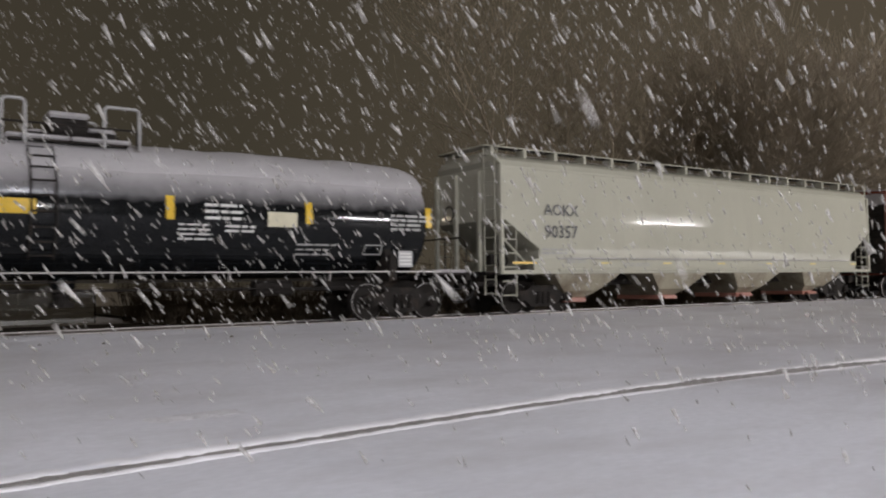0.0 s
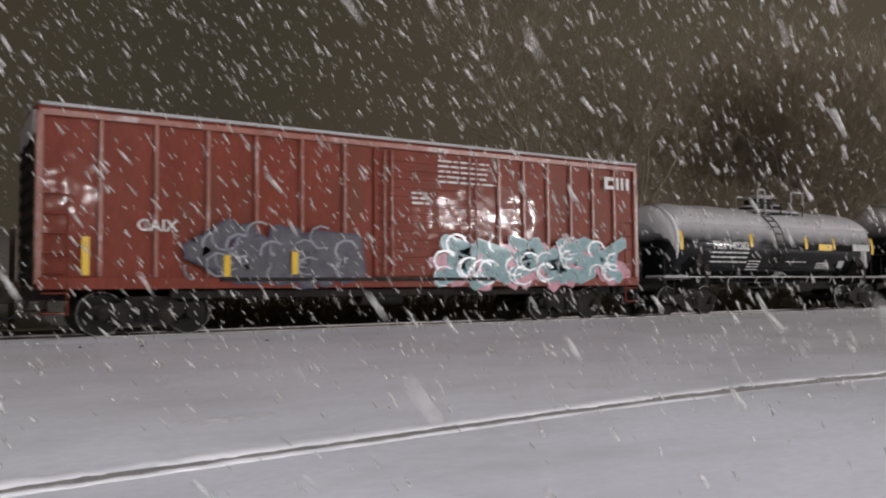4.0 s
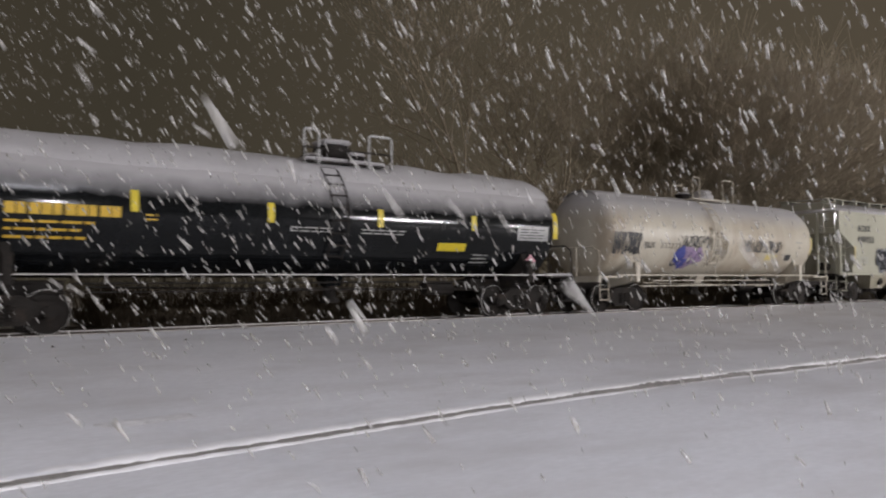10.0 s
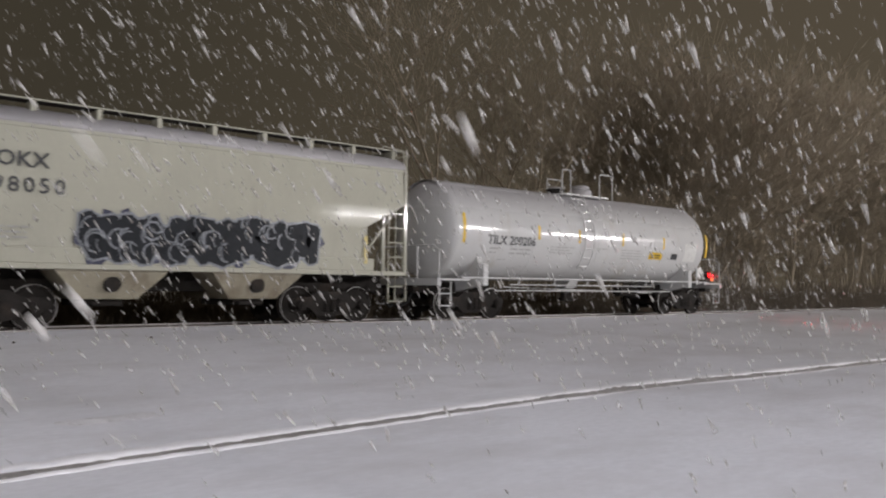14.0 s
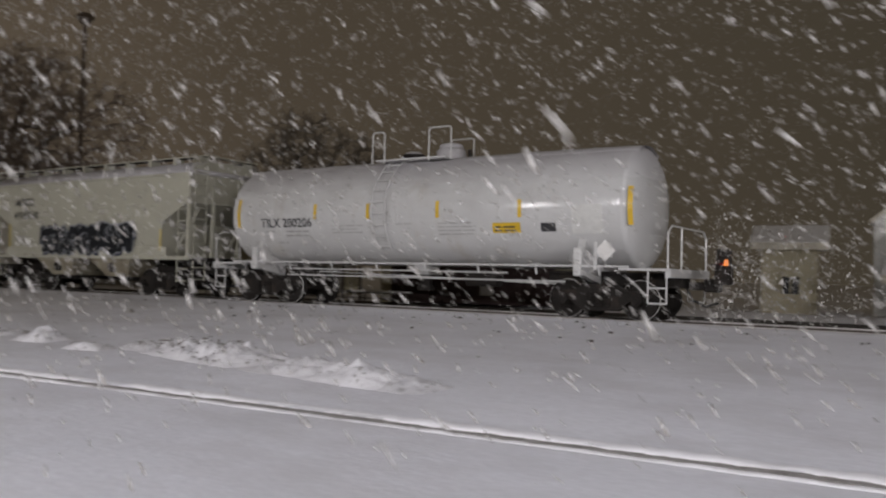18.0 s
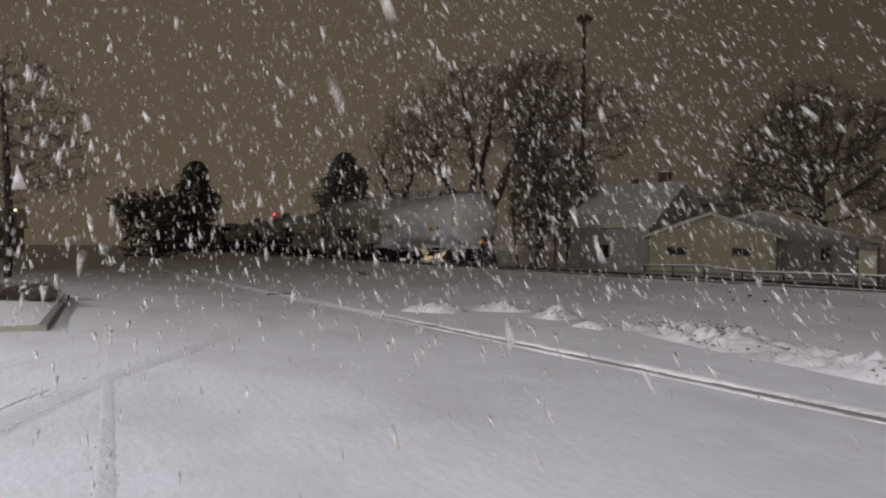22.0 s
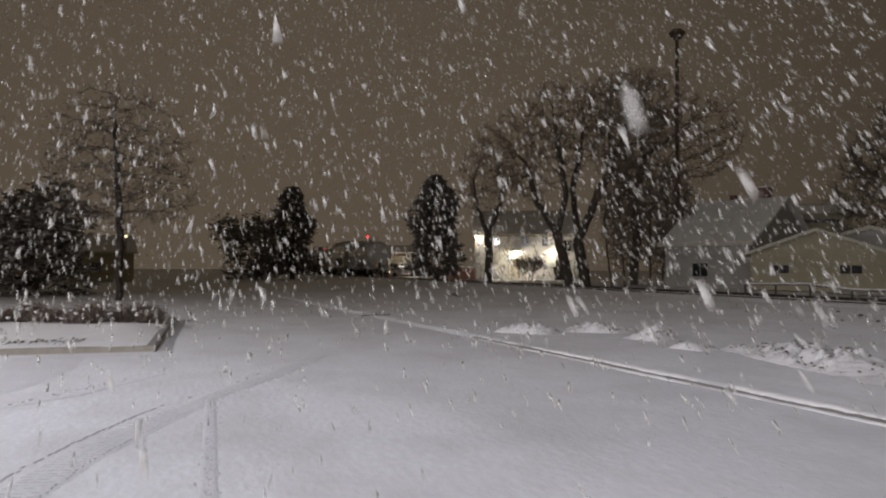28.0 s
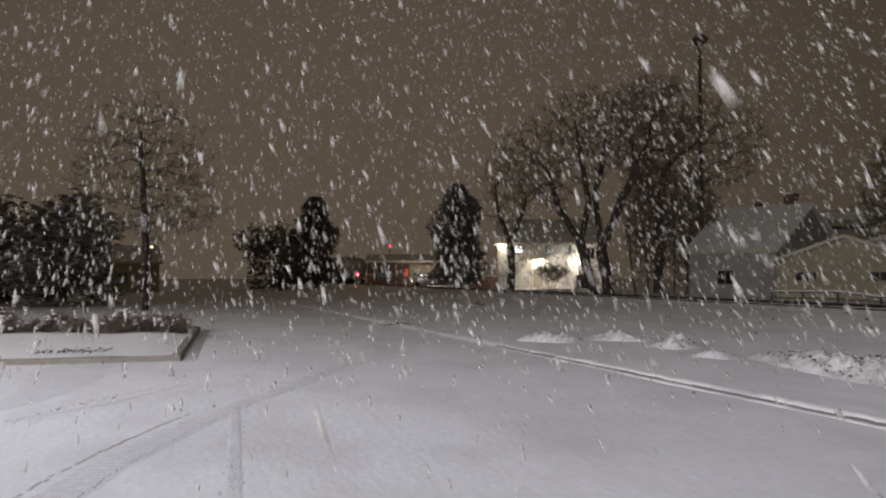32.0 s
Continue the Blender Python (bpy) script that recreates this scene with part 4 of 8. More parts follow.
def hopper_car(label, x0, x1, top, sill, bays, cut, cut_z, paint, seed, bay_half, bay_low, drop, gate):
    mid = (x0 + x1) / 2
    car = thing("hopper_car", label, "hopper car", "freight cars of the train")
    h = (x1 - x0) / 2
    a, b = -h, h
    z1 = sill + 0.22
    rows = []
    for z in [sill, z1] + sorted(list(np.linspace(z1 + 0.15, top - 0.42, 10)) + [cut_z, cut_z - drop]) + [top - 0.28, top - 0.18, top - 0.08, top]:
        c = cut * min(1.0, max(0.0, (cut_z - z) / drop))
        u = (z - sill) / (top - sill)
        w = 1.50 + 0.075 * math.sin(math.pi * min(u / 0.9, 1.0))
        if z > top - 0.42:
            w = 1.5 - 0.75 * ((z - top + 0.42) / 0.42) ** 2.2
        end = 0.10 if z < top - 0.3 else 0.02
        rows.append((z, a + c + end, b - c - end, w))
    body = part("body", loft(rows), paint, car)
    m = body.modifiers.new("edge", "BEVEL")
    m.width, m.segments, m.limit_method, m.angle_limit = 0.02, 2, "ANGLE", radians(35)
    for y0, y1 in ((-1.60, -1.535), (1.535, 1.60)):
        part("side_sill", boxes((a + 0.05, b - 0.05, y0, y1, sill - 0.06, sill + 0.05), (a + cut * 0.9, b - cut * 0.9, y0 + (0.02 if y0 < 0 else -0.02), y1 + (0.02 if y0 < 0 else -0.02), sill + 0.05, sill + 0.36), bevel=0.012), paint, car)
        part("top_chord", boxes((a, b, y0 + (0.06 if y0 < 0 else -0.03), y1 + (0.03 if y0 < 0 else -0.06), top - 0.50, top - 0.42), bevel=0.012), paint, car)
    span = (b - a - 2 * cut) / bays if bays > 2 else 3.2
    for i in range(bays):
        c = span * (i - (bays - 1) / 2)
        lv = [(sill + 0.01, c - bay_half, c + bay_half, 1.46), (sill - 0.12, c - bay_half * 0.93, c + bay_half * 0.93, 1.44), (0.62, c - bay_half * 0.5, c + bay_half * 0.5, 1.15), (bay_low, c - bay_half * 0.3, c + bay_half * 0.3, 0.85)]
        part("hopper_bay", loft(lv), BAY_PAINT, car, "hopper bay streaked with road dirt")
        if bays == 2:
            part("outlet_port", rod(bmesh.new(), (c, -1.40, 0.93), (c, -1.1, 0.93), 0.17, 14), STEEL, car, "dark round port in the bay")
        part("outlet_gate", boxes((c - bay_half * 0.32, c + bay_half * 0.32, -0.9, 0.9, bay_low - 0.14, bay_low), (c - 0.3, c + 0.3, -1.05, -0.9, bay_low - 0.12, bay_low - 0.04), bevel=0.012), gate, car)
    part("centre_sill", boxes((a - 0.1, b + 0.1, -0.28, 0.28, 0.78, sill), bevel=0.02), STEEL, car)
    for s, x in ((-1, a), (1, b)):
        for y in (-1.52, 1.52):
            part("corner_post", boxes((min(x, x - s * 0.1), max(x, x - s * 0.1), y - 0.06, y + 0.06, sill - 0.06, top - 0.42), bevel=0.01), paint, car)
            xi = x - s * 0.55
            lad = part("ladder", rods(0.018, [(xi, y, 0.5), (xi, y, cut_z + 0.1)]), paint, car)
            for z in np.arange(0.55, cut_z + 0.2, 0.38):
                part("rung", rods(0.018, [(x - s * 0.08, y, z), (xi, y, z)]), paint, lad)
            part("end_brace", rods(0.04, [(x - s * 0.12, y * 0.7, cut_z - 0.2), (x - s * (cut + 0.05), y * 0.7, z1)]), paint, car)
        for y in (-0.55, 0.55):
            part("end_post", boxes((min(x, x - s * 0.1), max(x, x - s * 0.1), y - 0.05, y + 0.05, sill - 0.06, top - 0.5)), paint, car)
        part("end_ladder", rods(0.018, *[[(x + s * 0.08, -1.42, z), (x + s * 0.08, -0.95, z)] for z in np.arange(0.6, top, 0.38)], [(x + s * 0.08, -1.42, 0.55), (x + s * 0.08, -1.42, top + 0.15)], [(x + s * 0.08, -0.95, 0.55), (x + s * 0.08, -0.95, top + 0.15)]), paint, car)
        part("end_floor", boxes((min(x + s * 0.15, x - s * cut), max(x + s * 0.15, x - s * cut), -1.5, 1.5, sill - 0.08, sill - 0.02)), STEEL, car)
        part("end_crossover", boxes((min(x + s * 0.05, x + s * 0.4), max(x + s * 0.05, x + s * 0.4), -1.4, 1.4, sill - 0.02, sill + 0.02)), STEEL, car)
    part("brake_cylinder", rod(bmesh.new(), (a + 0.35, -0.5, sill + 0.35), (a + 0.95, -0.5, sill + 0.35), 0.18, 12), STEEL, car)
    bw = lathe([(0, 0.22), (0.03, 0.25), (0.06, 0.22), (0.03, 0.19), (0, 0.22)], 18)
    part("brake_wheel", move(bw, a - 0.12, 0.7, 2.9), STEEL, car)
    # roof walk with its stanchions, hatches along the roof
    for y in (-0.92, 0.92):
        part("roof_walk", boxes((a - 0.15, b + 0.15, y - 0.18, y + 0.18, top + 0.12, top + 0.15)), STEEL, car, "dark open roof walk")
        for q in (-0.2, 0.2):
            part("walk_edge", rods(0.02, [(a - 0.15, y + q, top + 0.14), (b + 0.15, y + q, top + 0.14)]), paint, car)
        for i in range(int((b - a) / 1.15) + 1):
            x = a + 0.12 + i * (b - a - 0.24) / int((b - a) / 1.15)
            part("roof_walk_bracket", boxes((x - 0.05, x + 0.05, y - 0.18, y + 0.18, top - 0.2, top + 0.13)), paint, car)
    for s, x in ((-1, a), (1, b)):
        part("end_walk", boxes((min(x - s * 0.2, x + s * 0.2), max(x - s * 0.2, x + s * 0.2), -1.1, 1.1, top + 0.12, top + 0.155)), paint, car)
        part("roof_grab", rods(0.016, [(x, -1.45, top - 0.35), (x - s * 0.02, -1.42, top + 0.1), (x - s * 0.5, -1.15, top + 0.22)]), paint, car)
    part("roof_hatch", boxes((a + 0.8, b - 0.8, -0.3, 0.3, top - 0.02, top + 0.1), bevel=0.03), STEEL, car, "dark trough hatch along the roof")
    if bays == 2:
        part("roof_edge_snow", loft([(z, a + 0.03, b - 0.03, 1.515 - 0.75 * max(0.0, (z - top + 0.42) / 0.42) ** 2.2 + (0.0 if z < top - 0.4 else 0.018)) for z in np.linspace(top - 0.44, top + 0.02, 9)]), CAR_SNOW, car, "snow clinging to the curved roof edge", True)
    o = mesh_object("roof_snow", [(a + 0.2, -0.7, top + 0.0), (b - 0.2, -0.7, top + 0.0), (b - 0.2, 0.7, top + 0.0), (a + 0.2, 0.7, top + 0.0), (a + 0.3, -0.6, top + 0.05), (b - 0.3, -0.6, top + 0.05), (b - 0.3, 0.6, top + 0.05), (a + 0.3, 0.6, top + 0.05)],
                    [(0, 1, 5, 4), (1, 2, 6, 5), (2, 3, 7, 6), (3, 0, 4, 7), (4, 5, 6, 7)], CAR_SNOW)
    o.parent = car
    trucks(car, h - 1.9)
    couplers(car, h)
    car["mid"] = mid
    return car


def flank_patch(car, name, mat, rows, y, label=""):
    bm = bmesh.new()
    for x0, x1, z0, z1 in rows:
        v = [bm.verts.new(p) for p in ((x0, y, z0), (x1, y, z0), (x1, y, z1), (x0, y, z1))]
        bm.faces.new(v)
    return tagged(part(name, bm, mat, car, label), kind="stuff" if "stencil" in name else "")


def blob(bm, cx, cz, rx, rz, y, rnd, n=18, rough=0.25):
    ph = rnd.uniform(0, 9)
    vs = []
    for i in range(n):
        t = 2 * math.pi * i / n
        k = 1 + rough * math.sin(3 * t + ph) + rough * 0.6 * math.sin(5 * t + ph * 2)
        vs.append(bm.verts.new((cx + rx * k * math.cos(t), y(cx + rx * k * math.cos(t), cz + rz * k * math.sin(t)) if callable(y) else y, cz + rz * k * math.sin(t))))
    bm.faces.new(vs)


def stroke(bm, pts, w, y):
    """A painted line of constant width on the flank."""
    for (x0, z0), (x1, z1) in zip(pts, pts[1:]):
        d = Vector((x1 - x0, z1 - z0))
        if d.length < 1e-4:
            continue
        d.normalize()
        n = Vector((-d.y, d.x)) * w / 2
        e = d * w * 0.3
        q = [(x0 - e.x + n.x, z0 - e.y + n.y), (x0 - e.x - n.x, z0 - e.y - n.y), (x1 + e.x - n.x, z1 + e.y - n.y), (x1 + e.x + n.x, z1 + e.y + n.y)]
        bm.faces.new([bm.verts.new((u, y(u, v) if callable(y) else y, v)) for u, v in q])


GLYPHS = (
    (((1, 0.88), (0.55, 1), (0.1, 0.85), (0.15, 0.6), (0.85, 0.42), (0.9, 0.15), (0.5, 0), (0, 0.12)),),
    (((0, 0), (0.3, 0.55), (0.5, 1), (0.75, 0.5), (1, 0.02)), ((0.2, 0.35), (0.8, 0.35))),
    (((1, 0.95), (0.1, 0.9), (0.05, 0.5), (0.75, 0.52)), ((0.05, 0.5), (0.12, 0.06), (1, 0.1))),
    (((0.5, 1), (0.08, 0.75), (0.05, 0.25), (0.5, 0), (0.92, 0.25), (0.95, 0.75), (0.5, 1)),),
    (((0.05, 0), (0.1, 1), (0.8, 0.95), (0.85, 0.6), (0.15, 0.5), (0.95, 0)),),
    (((0, 1), (0.35, 0.1), (0.55, 0.7), (0.75, 0.05), (1, 1)),),
)


def graffiti(car, x0, x1, z0, z1, y, fill, edge, mark, letters, seed, label, weight=0.34, backing=None):
    """Fat sprayed letters: a wide edge, a fill and thin inner lines, each a thin layer over the last."""
    rnd = random.Random(seed)
    flank = y if callable(y) else (lambda u, v: y)
    count = [0]

    def lift(k):
        count[0] += 1
        q = k + 0.00025 * (count[0] % 40)
        return lambda u, v: flank(u, v) - q

    step, h = (x1 - x0) / letters, z1 - z0
    if backing:
        bb = bmesh.new()
        for i in range(letters * 2):
            blob(bb, x0 + (x1 - x0) * (i + 0.5) / (letters * 2), (z0 + z1) / 2 + rnd.uniform(-0.2, 0.1) * h, step * 0.5, h * rnd.uniform(0.3, 0.48), lift(0.003), rnd, 16)
        part("graffiti_cloud", bb, backing, car, label)
    layers = [bmesh.new(), bmesh.new(), bmesh.new()]
    for i in range(letters):
        g = GLYPHS[rnd.randrange(len(GLYPHS))]
        w = h * weight * rnd.uniform(0.85, 1.1)
        lean, sink, turn = rnd.uniform(-0.3, 0.35), rnd.uniform(-0.06, 0.08) * h, rnd.randrange(4)
        for line in g:
            bent = [((a, b), (1 - a, 1 - b), (b, 1 - a), (1 - b, a))[turn] for a, b in line]
            pts = [(x0 + step * (i + 0.05 + 0.9 * a + lean * (b - 0.5)), z0 + w / 2 + sink + (h - w) * b) for a, b in bent]
            for bm, ww, q in ((layers[0], w * 1.28, 0.014), (layers[1], w, 0.025)):
                stroke(bm, pts, ww, lift(q))
                for u, v in pts:
                    blob(bm, u, v, ww / 2, ww / 2, lift(q), rnd, 10, 0.04)
        for _ in range(5):
            u, v = x0 + step * (i + rnd.random()), z0 + h * rnd.uniform(0.12, 0.88)
            stroke(layers[2], [(u + step * 0.3 * math.cos(t), v + h * 0.2 * math.sin(t)) for t in np.linspace(rnd.uniform(0, 3), rnd.uniform(3.2, 5.6), 7)], h * rnd.uniform(0.02, 0.045), lift(0.037))
    for n, bm, mat in zip(("graffiti_edge", "graffiti_fill", "graffiti_line"), layers, (edge, fill, mark)):
        o = part(n, bm, mat, car, label)
        if n == "graffiti_line":
            tagged(o, label, kind="stuff")


def scrawl(car, x0, x1, z0, z1, y, mat, count, seed, label, width=0.045):
    """A thin tangle of sprayed lines."""
    rnd = random.Random(seed)
    bm = bmesh.new()
    for i in range(count):
        cx, cz = x0 + (x1 - x0) * (i + 0.5) / count, (z0 + z1) / 2
        a, p, q = (x1 - x0) / count, rnd.uniform(0, 6), rnd.choice((1.0, 2.0, 3.0))
        pts = [(cx + a * 0.75 * math.sin(t + p) + a * 0.2 * math.sin(q * t), cz + (z1 - z0) * 0.42 * math.sin(q * t * 0.5 + p * 2)) for t in np.linspace(0, rnd.uniform(3.5, 6.3), 14)]
        stroke(bm, pts, width * rnd.uniform(0.6, 1.5), (lambda k: (lambda u, v: y(u, v) - k))(0.006 + 0.0006 * i))
    part("scrawl", bm, mat, car, label)


def box_car(x0, x1, top, sill):
    mid = (x0 + x1) / 2
    h = (x1 - x0) / 2
    car = thing("box_car", "oxide-red ribbed steel boxcar with sprayed graffiti and snow on its roof", "box car", "freight cars of the train")
    part("body", boxes((-h, h, -1.47, 1.47, sill + 0.05, top - 0.14), bevel=0.02), RED_PAINT, car)
    part("roof", prism(bmesh.new(), [(-1.56, top - 0.16), (1.56, top - 0.16), (1.5, top - 0.06), (0, top + 0.02), (-1.5, top - 0.06)], -h - 0.03, h + 0.03), RED_PAINT, car)
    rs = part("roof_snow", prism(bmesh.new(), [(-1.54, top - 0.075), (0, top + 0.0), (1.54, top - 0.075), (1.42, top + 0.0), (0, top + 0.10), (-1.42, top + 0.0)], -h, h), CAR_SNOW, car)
    for y in (-1.57, 1.57):
        part("eave_snow", boxes((-h, h, y - 0.04, y + 0.05, top - 0.10, top - 0.03), bevel=0.015), CAR_SNOW, car)
    door0, door1 = -0.75, 2.35
    for y, s in ((-1.47, -1), (1.47, 1)):
        for x in list(np.linspace(-h + 0.05, door0 - 0.75, 7)) + list(np.linspace(door1 + 0.5, h - 0.05, 7)):
            part("side_rib", boxes((x - 0.038, x + 0.038, min(y, y + s * 0.085), max(y, y + s * 0.085), sill + 0.24, top - 0.18), bevel=0.015), BOX_RIB, car)
        part("side_sill", boxes((-h, h, min(y, y + s * 0.1), max(y, y + s * 0.1), sill, sill + 0.24), bevel=0.012), RED_PAINT, car)
        part("top_chord", boxes((-h, h, min(y, y + s * 0.09), max(y, y + s * 0.09), top - 0.28, top - 0.15), bevel=0.012), BOX_RIB, car)
        d = part("door", boxes((door0, door1, min(y, y + s * 0.06), max(y, y + s * 0.06), sill + 0.26, top - 0.32), bevel=0.012), RED_PAINT, car)
        part("door_corrugation", boxes(*[(door0 + 0.12, door1 - 0.12, min(y + s * 0.06, y + s * 0.09), max(y + s * 0.06, y + s * 0.09), z, z + 0.07) for z in np.arange(sill + 0.5, top - 0.5, 0.21)], bevel=0.01), RED_PAINT, d)
        for x in (door0 + 0.25, door0 + 0.45, door1 - 0.45, door1 - 0.25):
            part("lock_rod", rods(0.025, [(x, y + s * 0.12, sill + 0.3), (x, y + s * 0.12, top - 0.35)]), BOX_RIB, d)
        part("door_rail", boxes((-h + 3.4, door1 + 0.3, min(y + s * 0.1, y + s * 0.16), max(y + s * 0.1, y + s * 0.16), sill + 0.15, sill + 0.23)), STEEL, car)
    for s in (-1, 1):
        for z in np.arange(sill + 0.2, top - 0.4, 0.30):
            part("end_rib", boxes((min(s * h, s * (h + 0.07)), max(s * h, s * (h + 0.07)), -1.35, 1.35, z, z + 0.17), bevel=0.03), STEEL, car)
        part("end_panel", boxes((min(s * h, s * (h + 0.02)), max(s * h, s * (h + 0.02)), -1.44, 1.44, sill + 0.1, top - 0.2)), STEEL, car)
        for y in (-1.5, 1.5):
            lad = part("ladder", rods(0.017, [(s * (h - 0.52), y * 1.05, 0.45), (s * (h - 0.52), y * 1.05, 2.8)]), RED_PAINT, car)
            for z in np.arange(0.5, 2.9, 0.38):
                part("rung", rods(0.017, [(s * (h - 0.08), y * 1.05, z), (s * (h - 0.52), y * 1.05, z)]), RED_PAINT, lad)
    for s in (-1, 1):
        for y in (-1.5, 1.5):
            part("corner_post", boxes((min(s * (h - 0.06), s * (h + 0.05)), max(s * (h - 0.06), s * (h + 0.05)), y - 0.06, y + 0.06, sill + 0.1, top - 0.2), bevel=0.02), BOX_RIB, car, "corner post dusted with snow")
        rag = bmesh.new()
        for q in range(12):
            yy = -1.42 + q * 0.237
            dep = 0.42 + 0.16 * noise.noise((q * 0.7, s, 3))
            box(rag, min(s * (h + 0.02), s * (h + 0.085)), max(s * (h + 0.02), s * (h + 0.085)), yy, yy + 0.245, top - 0.2 - dep, top - 0.17 + 0.02 * (q % 2), 0.015)
        tagged(part("end_snow", rag, CAR_SNOW, car, "snow packed under the roof's end"), kind="stuff")
    part("centre_sill", boxes((-h - 0.1, h + 0.1, -0.3, 0.3, 0.72, sill + 0.06), (-h + 2.5, h - 2.5, -1.2, -1.05, 0.74, sill), bevel=0.02), STEEL, car)
    part("brake_reservoir", rod(bmesh.new(), (-0.8, -0.8, 0.72), (0.3, -0.8, 0.72), 0.2, 14), STEEL, car)
    trucks(car, h - 2.1)
    couplers(car, h)
    rnd = random.Random(8)
    y = -1.579
    graffiti(car, -4.95, -1.2, 1.0, 2.28, y, GRAFFITI_SLATE, GRAFFITI_NAVY, GRAFFITI_GREY, 4, 3, "slate-grey sprayed graffiti letters", 0.28)
    graffiti(car, 1.05, 7.1, 0.98, 2.2, y, GRAFFITI_TEAL, GRAFFITI_AQUA, GRAFFITI_SILVER, 6, 7, "teal and pink sprayed graffiti letters", 0.25, GRAFFITI_PINK)
    lettering("CAIX", 0.34, STENCIL_WHITE, car, -6.02, -1.579, 2.12)
    flank_patch(car, "stencil", STENCIL_WHITE, text_rows(1.0, top - 0.5, 1.9, 5, 0.045, 0.13, rnd), -1.565)
    flank_patch(car, "stencil", STENCIL_WHITE, text_rows(0.25, top - 1.35, 0.55, 3, 0.05, 0.12, rnd) + text_rows(1.35, sill + 0.98, 0.6, 3, 0.05, 0.11, rnd), -1.565)
    flank_patch(car, "company_mark", STENCIL_WHITE, [(h - 1.25, h - 1.12, top - 0.85, top - 0.5), (h - 1.12, h - 0.9, top - 0.6, top - 0.5), (h - 1.12, h - 0.9, top - 0.85, top - 0.75), (h - 0.8, h - 0.7, top - 0.85, top - 0.5), (h - 0.62, h - 0.52, top - 0.85, top - 0.5), (h - 0.42, h - 0.3, top - 0.85, top - 0.5)], -1.566)
    for x, z0, z1 in ((-6.95, 1.22, 1.97), (-4.23, 1.2, 1.65), (-2.74, 1.25, 1.75)):
        flank_patch(car, "reflective_strip", YELLOW, [(x - 0.07, x + 0.07, z0, z1)], -1.63)
    car["mid"] = mid
    return car


# ---- the train: places along it are those at the start of the clip ----
BEACON = []
# LONG brings the paced lengths along the train to metres
LONG = 1.0177


def along(x):
    return 10.12 + LONG * (x - 10.0)


def lengthen(ob, m):
    """Brings one part, and its own pieces, to its full length in the car's space."""
    for c in ob.children:
        k = m @ c.matrix_basis
        if c.name.startswith("truck_frame"):
            c.matrix_basis = Matrix.Translation((c.matrix_basis.translation.x * (LONG - 1), 0, 0)) @ c.matrix_basis
            continue
        if c.data is not None and c.data.users == 1 and not c.name.startswith("marker_lamp"):
            c.data.transform(k.inverted() @ Matrix.Diagonal((LONG, 1, 1, 1)) @ k)
        if not c.name.startswith("marker_lamp"):
            lengthen(c, k)


